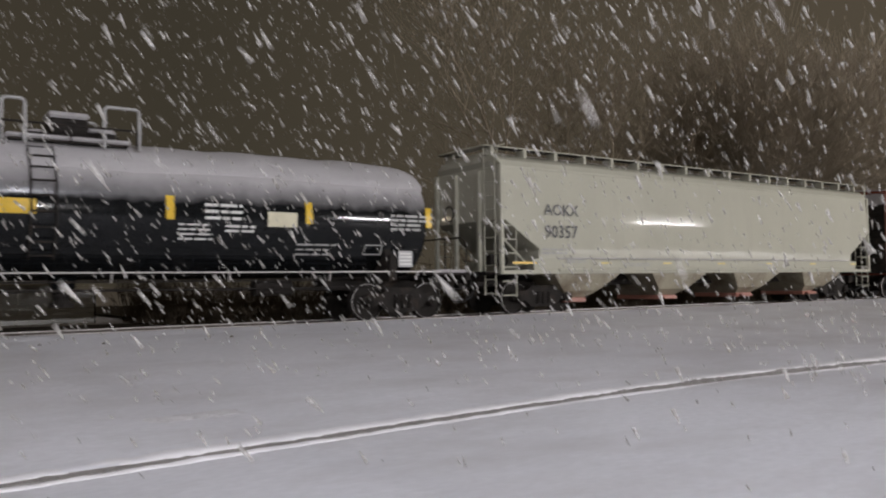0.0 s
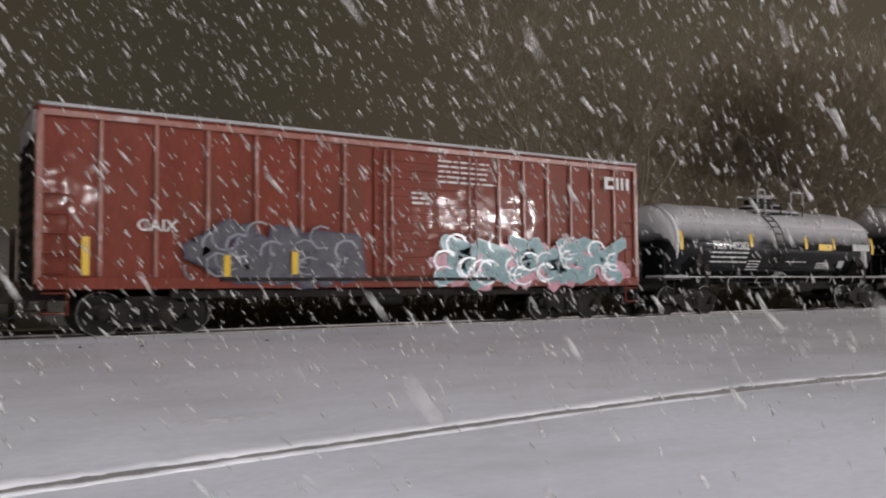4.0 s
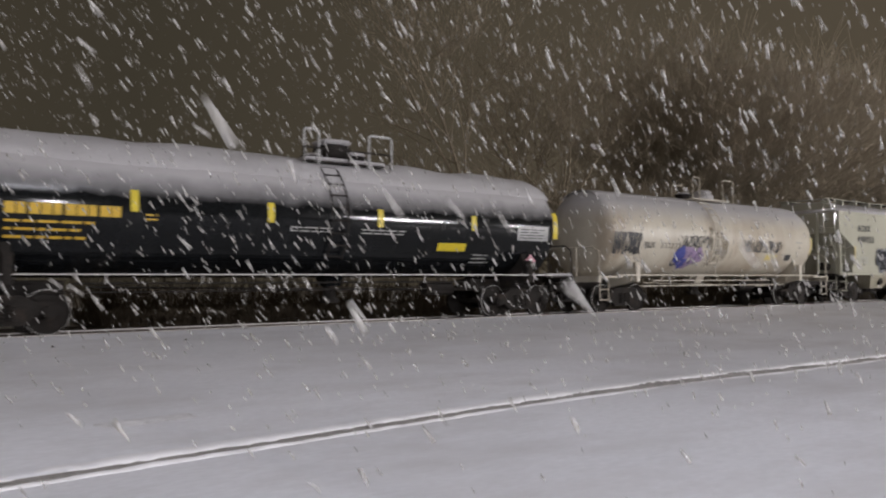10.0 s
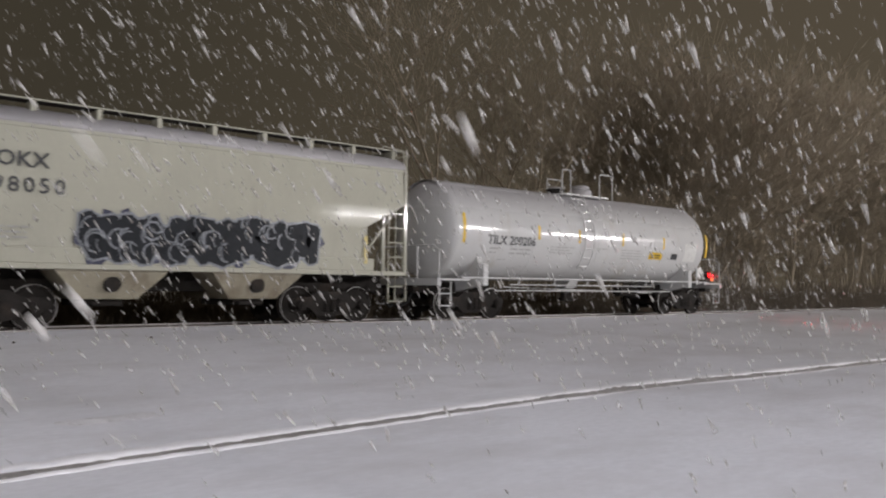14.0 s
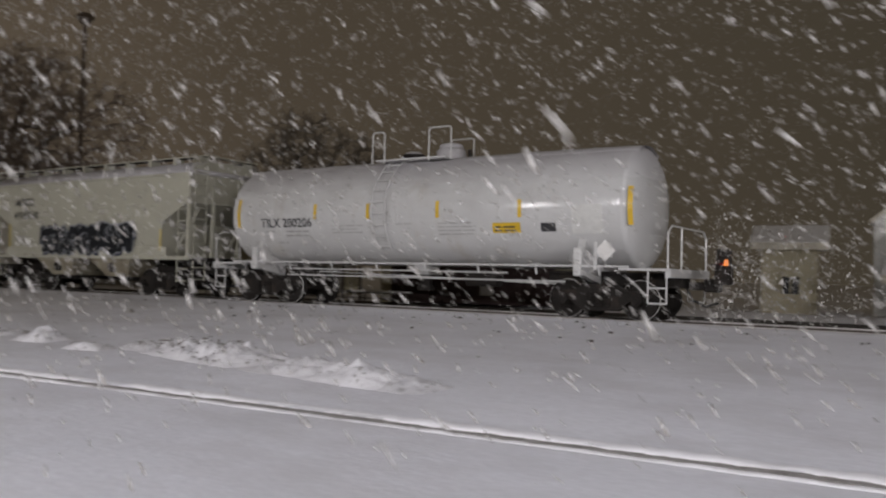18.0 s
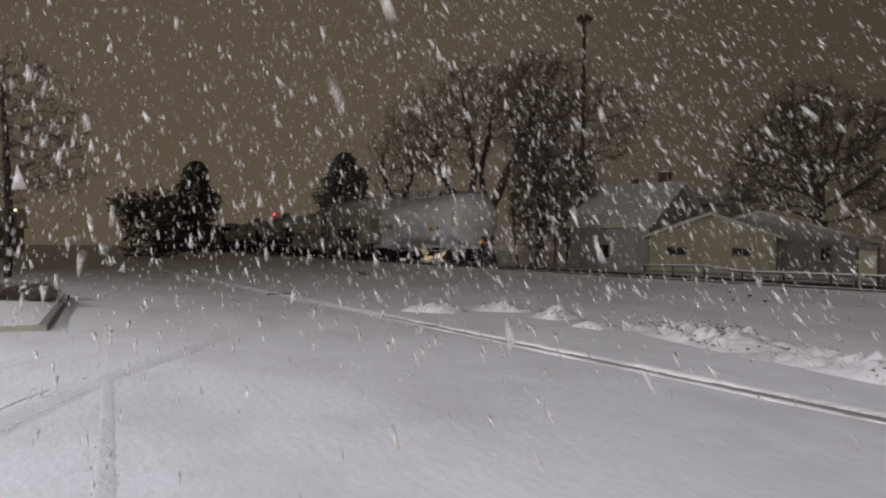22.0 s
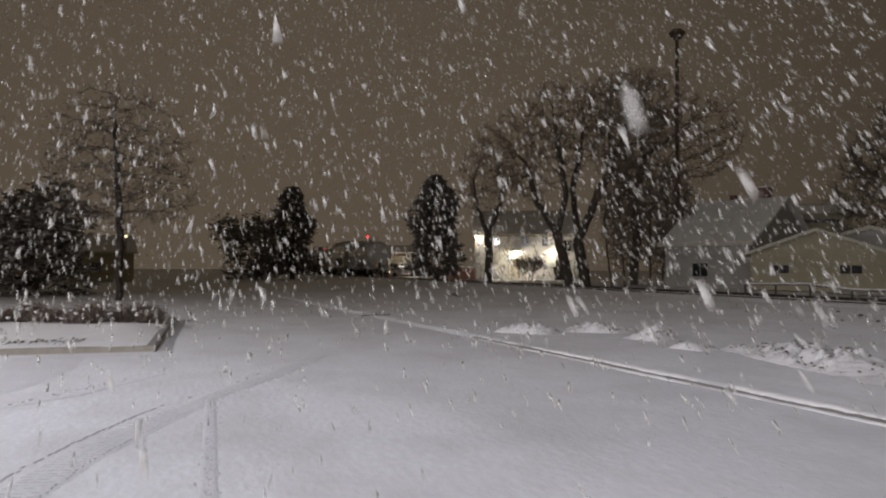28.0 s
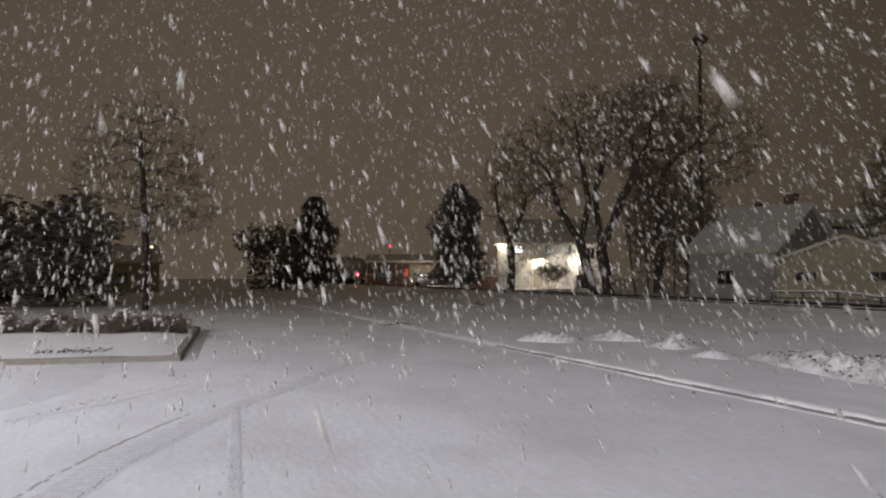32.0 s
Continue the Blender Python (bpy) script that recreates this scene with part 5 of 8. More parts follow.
def build_train():
    cars = []
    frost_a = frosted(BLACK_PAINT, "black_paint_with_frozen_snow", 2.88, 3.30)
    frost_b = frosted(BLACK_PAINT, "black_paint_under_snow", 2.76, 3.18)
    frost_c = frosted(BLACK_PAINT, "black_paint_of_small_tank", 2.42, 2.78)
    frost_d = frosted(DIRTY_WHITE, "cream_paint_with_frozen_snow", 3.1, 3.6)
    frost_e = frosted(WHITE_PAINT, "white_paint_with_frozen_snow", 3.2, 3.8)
    rnd = random.Random(11)

    # black tank car with white data panels
    t = tank_car("glossy black tank car with snow frozen along its top", -3.6, 13.95, 1.41, 2.47, frost_b, -4.9, 14.9, STEEL,
                 [(x, 2.56, 0.17, 0.5) for x in (-3.2, 0.2, 7.33, 10.44, 13.7)], 35, 1, 0.52)
    m, r, cz = t["mid"], 1.41, 2.47
    tank_patches(t, "data_panel", CREAM_PANEL, r, cz, [(9.45 - m, 10.15 - m, 2.22, 2.55)], "cream data panel")
    tank_patches(t, "warning_panel", YELLOW, r, cz, [(3.0 - m, 4.85 - m, 2.33, 2.62)], "yellow warning panel")
    tank_patches(t, "stencil", STENCIL_WHITE, r, cz, text_rows(8.05 - m, 2.62, 0.95, 3, 0.06, 0.14, rnd) + text_rows(8.5 - m, 2.18, 0.7, 2, 0.05, 0.1, rnd) + text_rows(7.5 - m, 2.2, 0.85, 4, 0.035, 0.1, rnd))
    tank_patches(t, "stencil", STENCIL_DIM, r, cz, text_rows(10.2 - m, 1.82, 1.0, 3, 0.04, 0.11, rnd) + text_rows(12.6 - m, 2.55, 1.1, 4, 0.06, 0.11, rnd))
    tank_patches(t, "test_plate", STENCIL_DIM, r, cz, [(11.95 - m, 12.45 - m, 1.62, 1.65), (11.95 - m, 12.45 - m, 1.84, 1.87), (11.95 - m, 11.98 - m, 1.62, 1.87), (12.42 - m, 12.45 - m, 1.62, 1.87)])
    p = part("data_plate", boxes((-0.2, 0.2, -0.012, 0.0, -0.2, 0.2)), GREY_PANEL, t, "grey data plate with white bars")
    p.matrix_basis = pose(13.05 - m, -1.33, 1.52)
    for z in (-0.13, -0.04, 0.05, 0.13):
        part("bar", boxes((-0.17, 0.17, -0.018, -0.013, z - 0.02, z + 0.02)), STENCIL_WHITE, p)
    cars.append(t)

    # long pale hopper
    t = hopper_car("long pale grey covered hopper car with four discharge bays", 15.9, 34.7, 4.52, 1.18, 4, 1.25, 2.62, GREY_PAINT, 2, 1.35, 0.42, 0.8, RIB_PAINT)
    m = t["mid"]
    lettering("AOKX", 0.45, STENCIL_DARK, t, 17.42 - m, -1.600, 2.77)
    lettering("90357", 0.50, STENCIL_DARK, t, 17.42 - m, -1.600, 2.14)
    flank_patch(t, "stencil", STENCIL_DIM, text_rows(17.3 - m, 1.78, 1.2, 2, 0.05, 0.1, rnd) + text_rows(18.2 - m, 1.5, 0.9, 2, 0.03, 0.06, rnd) + text_rows(20.5 - m, 1.40, 1.3, 2, 0.03, 0.06, rnd) + text_rows(27.2 - m, 1.38, 1.0, 1, 0.03, 0.06, rnd), -1.604)
    part("sill_ledge", boxes((17.9 - m, 32.9 - m, -1.66, -1.585, 1.545, 1.575), bevel=0.008), CAR_SNOW, t, "snow along the side ledge")
    part("side_channel", boxes((17.9 - m, 32.9 - m, -1.655, -1.585, 1.19, 1.27), bevel=0.015), GREY_PAINT, t)
    for x in (16.7, 19.8, 22.5, 25.2, 27.9, 30.6, 33.4):
        flank_patch(t, "reflective_strip", YELLOW if x < 17 else OLD_YELLOW, [(x - m - (0.42 if x < 17 else 0.2), x - m + (0.42 if x < 17 else 0.2), 1.40, 1.46)], -1.586)
    cars.append(t)

    cars.append(box_car(36.27, 51.8, 4.56, 0.95))

    # smaller black tank car with white lettering
    t = tank_car("smaller black tank car with white lettering and snowy top", 53.65, 65.0, 1.25, 2.23, frost_c, 53.1, 65.95, STEEL,
                 [(54.19, 2.36, 0.14, 0.6), (57.56, 2.42, 0.14, 0.42), (60.56, 2.40, 0.14, 0.42), (62.22, 2.40, 0.12, 0.4), (64.68, 2.36, 0.14, 0.6)], 33, 4, 0.52)
    m, r, cz = t["mid"], 1.25, 2.23
    lettering("TILX 140282", 0.34, STENCIL_WHITE, t, 55.6 - m, -1.262, 2.12, lean=0.0)
    tank_patches(t, "warning_panel", YELLOW, r, cz, [(61.3 - m, 62.1 - m, 2.16, 2.38)], "yellow warning panel")
    tank_patches(t, "stencil", STENCIL_WHITE, r, cz, text_rows(55.6 - m, 1.98, 1.85, 3, 0.045, 0.15, rnd) + text_rows(57.5 - m, 1.72, 0.75, 4, 0.03, 0.09, rnd) + text_rows(59.5 - m, 1.72, 1.5, 1, 0.03, 0.06, rnd) + text_rows(61.3 - m, 1.68, 0.7, 3, 0.035, 0.08, rnd) + text_rows(59.2 - m, 1.36, 0.5, 3, 0.03, 0.06, rnd))
    tank_patches(t, "grey_panel", GREY_PANEL, r, cz, [(63.4 - m, 64.5 - m, 2.18, 2.42)], "grey data panel")
    tank_patches(t, "placard_holder", GREY_PANEL, r, cz, [(62.6 - m, 62.95 - m, 1.55, 1.8)])
    t["mid"] = m - 0.16
    cars.append(t)

    # two long black tank cars with yellow lettering
    for off, seed in ((-17.95, 5), (0.0, 6)):
        t = tank_car("long black tank car with yellow lettering under frozen snow", 84.75 + off, 100.75 + off, 1.45, 2.60, frost_a, 84.3 + off, 101.2 + off, STEEL,
                     [(85.13 + off, 2.72, 0.18, 0.78), (88.4 + off, 2.72, 0.16, 0.45), (91.4 + off, 2.62, 0.16, 0.45), (94.35 + off, 2.62, 0.16, 0.45), (97.37 + off, 2.62, 0.16, 0.4), (100.5 + off, 2.66, 0.18, 0.78)], 37, seed, 0.56, strip_mat=LEMON)
        m, r, cz = t["mid"] - off, 1.45, 2.60
        tank_patches(t, "number_stencil", STENCIL_YELLOW, r, cz, [(86.04 + 0.212 * i - m, 86.04 + 0.212 * i + (0.185, 0.15, 0.195)[i % 3] - m, 2.36, 2.58) for i in range(10)])
        tank_patches(t, "stencil", STENCIL_YELLOW, r, cz, text_rows(86.05 - m, 2.2, 1.75, 3, 0.05, 0.15, rnd) + text_rows(88.62 - m, 2.42, 0.3, 2, 0.035, 0.09, rnd))
        tank_patches(t, "stencil", STENCIL_DIM, r, cz, text_rows(91.9 - m, 2.3, 1.2, 2, 0.03, 0.08, rnd) + text_rows(93.8 - m, 2.3, 1.4, 2, 0.03, 0.08, rnd) + text_rows(97.5 - m, 1.75, 0.7, 3, 0.03, 0.1, rnd))
        tank_patches(t, "warning_panel", LEMON, r, cz, [(96.22 - m, 97.17 - m, 1.85, 2.06)], "lemon-yellow warning panel")
        tank_patches(t, "data_panel", GREY_PANEL, r, cz, [(99.0 - m, 100.2 - m, 2.2, 2.62)], "grey data panel with small writing")
        tank_patches(t, "stencil", STENCIL_DARK, r, cz, text_rows(99.08 - m, 2.5, 1.0, 4, 0.03, 0.08, rnd), lift=0.009)
        p = part("hazard_placard", boxes((-0.14, 0.14, -0.012, 0.0, -0.14, 0.14)), GRAFFITI_PINK, t, "small pink diamond hazard placard")
        p.matrix_basis = pose(99.6 - m, -1.30, 1.62, 0, 45, 0)
        part("placard_mark", boxes((-0.05, 0.05, -0.018, -0.013, -0.05, 0.05)), PLACARD, p)
        cars.append(t)

    # dirty cream tank car with graffiti
    t = tank_car("dirty cream-white tank car streaked with rust and sprayed graffiti", 102.85, 115.65, 1.45, 2.60, frost_d, 102.3, 116.5, DIRTY_WHITE,
                 [(115.3, 2.4, 0.12, 0.7)], 60, 7, 0.5, frame_paint=STEEL, strip_mat=OLD_YELLOW)
    m, r, cz = t["mid"], 1.45, 2.60
    flank = lambda u, v: -math.sqrt(max(1.45 ** 2 - (v - 2.60) ** 2, 0.01)) - 0.004
    scrawl(t, 103.2 - m, 104.5 - m, 1.85, 2.66, flank, STENCIL_DARK, 15, 5, "dark sprayed scrawl", 0.05)
    scrawl(t, 106.6 - m, 108.3 - m, 2.15, 2.62, flank, STENCIL_DARK, 15, 15, "dark sprayed scrawl", 0.035)
    scrawl(t, 110.5 - m, 113.0 - m, 2.05, 2.55, flank, STENCIL_DARK, 20, 9, "dark sprayed scrawl", 0.035)
    pb = bmesh.new()
    for u, v, a, b in ((107.3, 1.78, 0.42, 0.30), (107.75, 1.9, 0.35, 0.24), (107.2, 2.02, 0.3, 0.2)):
        blob(pb, u - m, v, a, b, (lambda k: (lambda p, q: flank(p, q) - k))(0.002 + u * 0.0001), rnd, 18, 0.2)
    part("graffiti_cloud", pb, GRAFFITI_MAUVE, t, "mauve sprayed patch")
    pb = bmesh.new()
    for u, v, a, b in ((106.72, 1.98, 0.30, 0.22), (107.0, 1.62, 0.22, 0.17), (106.62, 1.82, 0.2, 0.16)):
        blob(pb, u - m, v, a, b, (lambda k: (lambda p, q: flank(p, q) - k))(0.014 + (u - 106) * 0.001), rnd, 18, 0.2)
    part("graffiti_cloud", pb, GRAFFITI_BLUE, t, "blue sprayed patch")
    scrawl(t, 106.5 - m, 107.9 - m, 1.5, 2.15, flank, GRAFFITI_NAVY, 5, 19, "navy sprayed scrawl", 0.07)
    lettering("TILX", 0.27, STENCIL_DARK, t, 104.62 - m, -1.418, 2.12, lean=10.5)
    for i in range(6):
        tank_patches(t, "number_stencil", STENCIL_DARK, r, cz, [(105.52 + 0.19 * i - m, 105.64 + 0.19 * i - m, 2.28, 2.305), (105.52 + 0.19 * i - m, 105.64 + 0.19 * i - m, 2.13, 2.155), (105.61 + 0.19 * i - m, 105.64 + 0.19 * i - m, 2.13, 2.305)])
    streak = bmesh.new()
    for i in range(26):
        u = 108.75 + rnd.gauss(0, 0.45)
        z1 = rnd.uniform(2.5, 3.0)
        on_tank(streak, r, cz, u - m, u + rnd.uniform(0.05, 0.22) - m, z1 - rnd.uniform(0.5, 1.3), z1, 0.003 + 0.0001 * i)
    tagged(part("rust_streak", streak, STAIN, t, "brown streaks run down from the dome"), kind="stuff")
    tank_patches(t, "warning_panel", OLD_YELLOW, r, cz, [(112.1 - m, 112.9 - m, 1.8, 2.0)], "faded yellow warning panel")
    tank_patches(t, "placard_holder", STENCIL_DARK, r, cz, [(113.5 - m, 113.9 - m, 1.8, 2.03)])
    tank_patches(t, "stencil", STENCIL_DIM, r, cz, text_rows(108.6 - m, 2.1, 1.0, 3, 0.03, 0.1, rnd) + text_rows(114.1 - m, 2.5, 0.6, 1, 0.04, 0.1, rnd))
    cars.append(t)

    # short hopper with graffiti
    t = hopper_car("short pale grey two-bay hopper car with navy sprayed graffiti", 117.45, 128.85, 4.42, 1.27, 2, 1.15, 3.05, PALE_PAINT, 3, 1.15, 0.60, 0.62, STEEL)
    m = t["mid"]
    lettering("AOKX", 0.42, STENCIL_DARK, t, 119.05 - m, -1.600, 3.15)
    lettering("498050", 0.42, STENCIL_DARK, t, 119.0 - m, -1.600, 2.66, space=1.28)
    graffiti(t, 120.95 - m, 126.1 - m, 1.40, 2.42, -1.590, GRAFFITI_DARK, GRAFFITI_GREY, GRAFFITI_GREY, 8, 14, "dark slate sprayed graffiti letters with pale edges", 0.36, GRAFFITI_NAVY)
    flank_patch(t, "stencil", STENCIL_DIM, text_rows(119.2 - m, 1.98, 0.9, 3, 0.035, 0.1, rnd), -1.604)
    for x, z0, z1 in ((118.76, 1.62, 2.5), (127.55, 1.5, 2.2)):
        flank_patch(t, "reflective_strip", OLD_YELLOW, [(x - 0.05 - m, x + 0.05 - m, z0, z1)], -1.601)
    cars.append(t)

    # white tank car at the end, with its flashing marker
    t = tank_car("clean white tank car with dark lettering, last of the train", 130.35, 143.15, 1.45, 2.60, frost_e, 129.95, 143.9, WHITE_PAINT,
                 [(130.95, 2.62, 0.11, 0.85), (133.95, 2.62, 0.10, 0.42), (135.8, 2.58, 0.10, 0.42), (138.0, 2.58, 0.10, 0.42), (140.3, 2.55, 0.10, 0.42), (142.98, 2.55, 0.12, 0.85)], 62, 8, 0.5, frame_paint=STEEL)
    m, r, cz = t["mid"], 1.45, 2.60
    lettering("TILX 200206", 0.37, STENCIL_DARK, t, 131.85 - m, -1.413, 2.2, lean=9.4)
    tank_patches(t, "stencil", STENCIL_DIM, r, cz, text_rows(132.0 - m, 2.06, 0.35, 2, 0.04, 0.12, rnd) + text_rows(132.8 - m, 2.06, 1.0, 2, 0.04, 0.12, rnd) + text_rows(134.5 - m, 2.2, 1.15, 3, 0.025, 0.09, rnd)
                 + text_rows(138.0 - m, 2.22, 1.15, 4, 0.025, 0.09, rnd) + text_rows(136.7 - m, 2.22, 0.7, 1, 0.025, 0.09, rnd) + text_rows(132.4 - m, 1.75, 0.45, 1, 0.03, 0.1, rnd))
    tank_patches(t, "warning_panel", YELLOW, r, cz, [(139.55 - m, 140.3 - m, 1.98, 2.22)], "yellow warning panel")
    tank_patches(t, "stencil", STENCIL_DARK, r, cz, text_rows(139.6 - m, 2.1, 0.62, 2, 0.035, 0.08, rnd), lift=0.009)
    tank_patches(t, "test_plate", STENCIL_DARK, r, cz, [(140.83 - m, 141.2 - m, 2.0, 2.2)], "black test plate")
    tank_patches(t, "data_panel", STENCIL_WHITE, r, cz, [(141.6 - m, 142.35 - m, 1.95, 2.6)], "pale data panel")
    p = part("hazard_placard", boxes((-0.17, 0.17, -0.012, 0.0, -0.17, 0.17)), PLACARD, t, "white diamond hazard placard")
    p.matrix_basis = pose(142.45 - m, -1.5, 1.55, 0, 45, 0)
    part("placard_bracket", boxes((142.2 - m, 142.27 - m, -1.53, -1.49, 1.12, 1.75), (142.2 - m, 142.6 - m, -1.49, -1.44, 1.4, 1.46)), WHITE_PAINT, t)
    part("marker_box", boxes((144.50 - m, 144.83 - m, -0.42, -0.12, 0.85, 1.27), (144.42 - m, 144.91 - m, -0.52, -0.02, 1.27, 1.295), bevel=0.01), STEEL, t, "end-of-train marker box")
    part("marker_cap", rod(bmesh.new(), (144.78 - m, -0.55, 1.27), (144.78 - m, -0.55, 1.40), 0.055, 10, 0.03), AMBER, t, "small amber reflector with a glow for its shine")
    # the hood is added to hide the lens between flashes
    beacon = part("marker_lamp", boxes((-0.12, -0.10, -0.15, 0.15, -0.15, 0.15), (-0.10, 0.20, -0.15, -0.135, -0.15, 0.15), (-0.10, 0.20, 0.135, 0.15, -0.15, 0.15),
                                       (-0.10, 0.20, -0.135, 0.135, -0.15, -0.135), (-0.10, 0.20, -0.135, 0.135, 0.135, 0.15)), STEEL, t, "end-of-train marker lamp in an added hood, tipped up to imitate its flash")
    beacon.matrix_basis = pose(144.665 - m, -0.27, 1.505)
    part("lens", rod(bmesh.new(), (-0.098, 0, 0), (-0.04, 0, 0), 0.13, 14), MARKER_GLOW, beacon, "glowing red lens")
    cars.append(t)
    for c in cars:
        lengthen(c, Matrix.Identity(4))
        c["mid"] = along(c["mid"])
    beacon.matrix_basis = pose((144.665 - m) * LONG, -0.27, 1.505)
    BEACON.append((beacon, (144.665 - m) * LONG, along(m)))
    return cars


# ---- houses beyond the track ----
def gable_house(name, label, x, y, z, turn, length, depth, eave, ridge, wall_mat, windows=(), clad=0.2, overhang=0.35, chimney=None, ridge_along="x", parts_cap=14):
    """Its front faces -y before it is turned; windows: (x, z, width, height) on the front."""
    h = thing(name, label, "house", "", pose(x, y, z, 0, 0, turn))
    L, D = length / 2, depth
    if ridge_along == "x":
        body = prism(bmesh.new(), [(0, 0), (D, 0), (D, eave), (D / 2, ridge), (0, eave)], -L, L)
        roof = [(-overhang, eave - overhang * (ridge - eave) / (D / 2)), (D / 2, ridge), (D + overhang, eave - overhang * (ridge - eave) / (D / 2)), (D + overhang, eave - overhang * (ridge - eave) / (D / 2) + 0.16), (D / 2, ridge + 0.18), (-overhang, eave - overhang * (ridge - eave) / (D / 2) + 0.16)]
        rb = prism(bmesh.new(), roof, -L - overhang, L + overhang)
    else:
        body = prism(bmesh.new(), [(-L, 0), (L, 0), (L, eave), (0, ridge), (-L, eave)], 0, D, "y")
        k = overhang * (ridge - eave) / L
        roof = [(-L - overhang, eave - k), (0, ridge), (L + overhang, eave - k), (L + overhang, eave - k + 0.16), (0, ridge + 0.18), (-L - overhang, eave - k + 0.16)]
        rb = prism(bmesh.new(), roof, -overhang, D + overhang, "y")
    part("wall", body, wall_mat, h)
    part("roof", rb, ROOF_SNOW, h, "roof under an even layer of snow")
    # clapboards on the front
    n = int(eave / clad)
    me = None
    for i in range(n):
        if me is None:
            bm = bmesh.new()
            prism(bm, [(-0.035, 0.0), (0.0, 0.0), (0.0, clad), (-0.008, clad)], -L, L)
            o = part("clapboard", bm, wall_mat, h)
            me = o.data
        else:
            o = new("clapboard", me)
            o.parent = h
        o.matrix_basis = pose(0, 0, i * clad)
    if ridge_along != "x":
        t = (ridge - eave) / L
        for s in (-1, 1):
            v = [(s * (L + overhang), -overhang - 0.02, eave - k), (0, -overhang - 0.02, ridge), (0, -overhang - 0.02, ridge + 0.16), (s * (L + overhang), -overhang - 0.02, eave - k + 0.16)]
            v += [(p, q + 0.05, w) for p, q, w in v]
            o = mesh_object("rake_board", v, [(0, 1, 2, 3), (7, 6, 5, 4), (0, 3, 7, 4), (0, 4, 5, 1), (3, 2, 6, 7)], TRIM)
            o.parent = h
    else:
        part("fascia", boxes((-L - overhang, L + overhang, -overhang - 0.03, -overhang, eave - 0.22, eave + 0.02)), TRIM, h)
    for wx, wz, ww, wh, lit in windows:
        w = part("window", boxes((wx - ww / 2 - 0.08, wx + ww / 2 + 0.08, -0.075, 0.0, wz - wh / 2 - 0.08, wz - wh / 2), (wx - ww / 2 - 0.08, wx + ww / 2 + 0.08, -0.075, 0.0, wz + wh / 2, wz + wh / 2 + 0.08),
                                 (wx - ww / 2 - 0.08, wx - ww / 2, -0.075, 0.0, wz - wh / 2, wz + wh / 2), (wx + ww / 2, wx + ww / 2 + 0.08, -0.075, 0.0, wz - wh / 2, wz + wh / 2), (wx - 0.025, wx + 0.025, -0.065, 0.0, wz - wh / 2, wz + wh / 2)), wall_mat, h)
        for s in (-1, 1):
            part("pane", boxes((min(wx + s * 0.025, wx + s * ww / 2), max(wx + s * 0.025, wx + s * ww / 2), -0.05, -0.03, wz - wh / 2, wz + wh / 2)), WINDOW_GLOW if lit else DARK_GLASS, w)
    if chimney:
        cx, cy, cw, cz = chimney
        c = part("chimney", boxes((cx - cw / 2, cx + cw / 2, cy - cw / 2, cy + cw / 2, eave, cz), (cx - cw / 2 - 0.06, cx + cw / 2 + 0.06, cy - cw / 2 - 0.06, cy + cw / 2 + 0.06, cz - 0.15, cz)), BRICK, h)
        part("chimney_snow", boxes((cx - cw / 2, cx + cw / 2, cy - cw / 2, cy + cw / 2, cz, cz + 0.07)), SNOW, c)
    return h


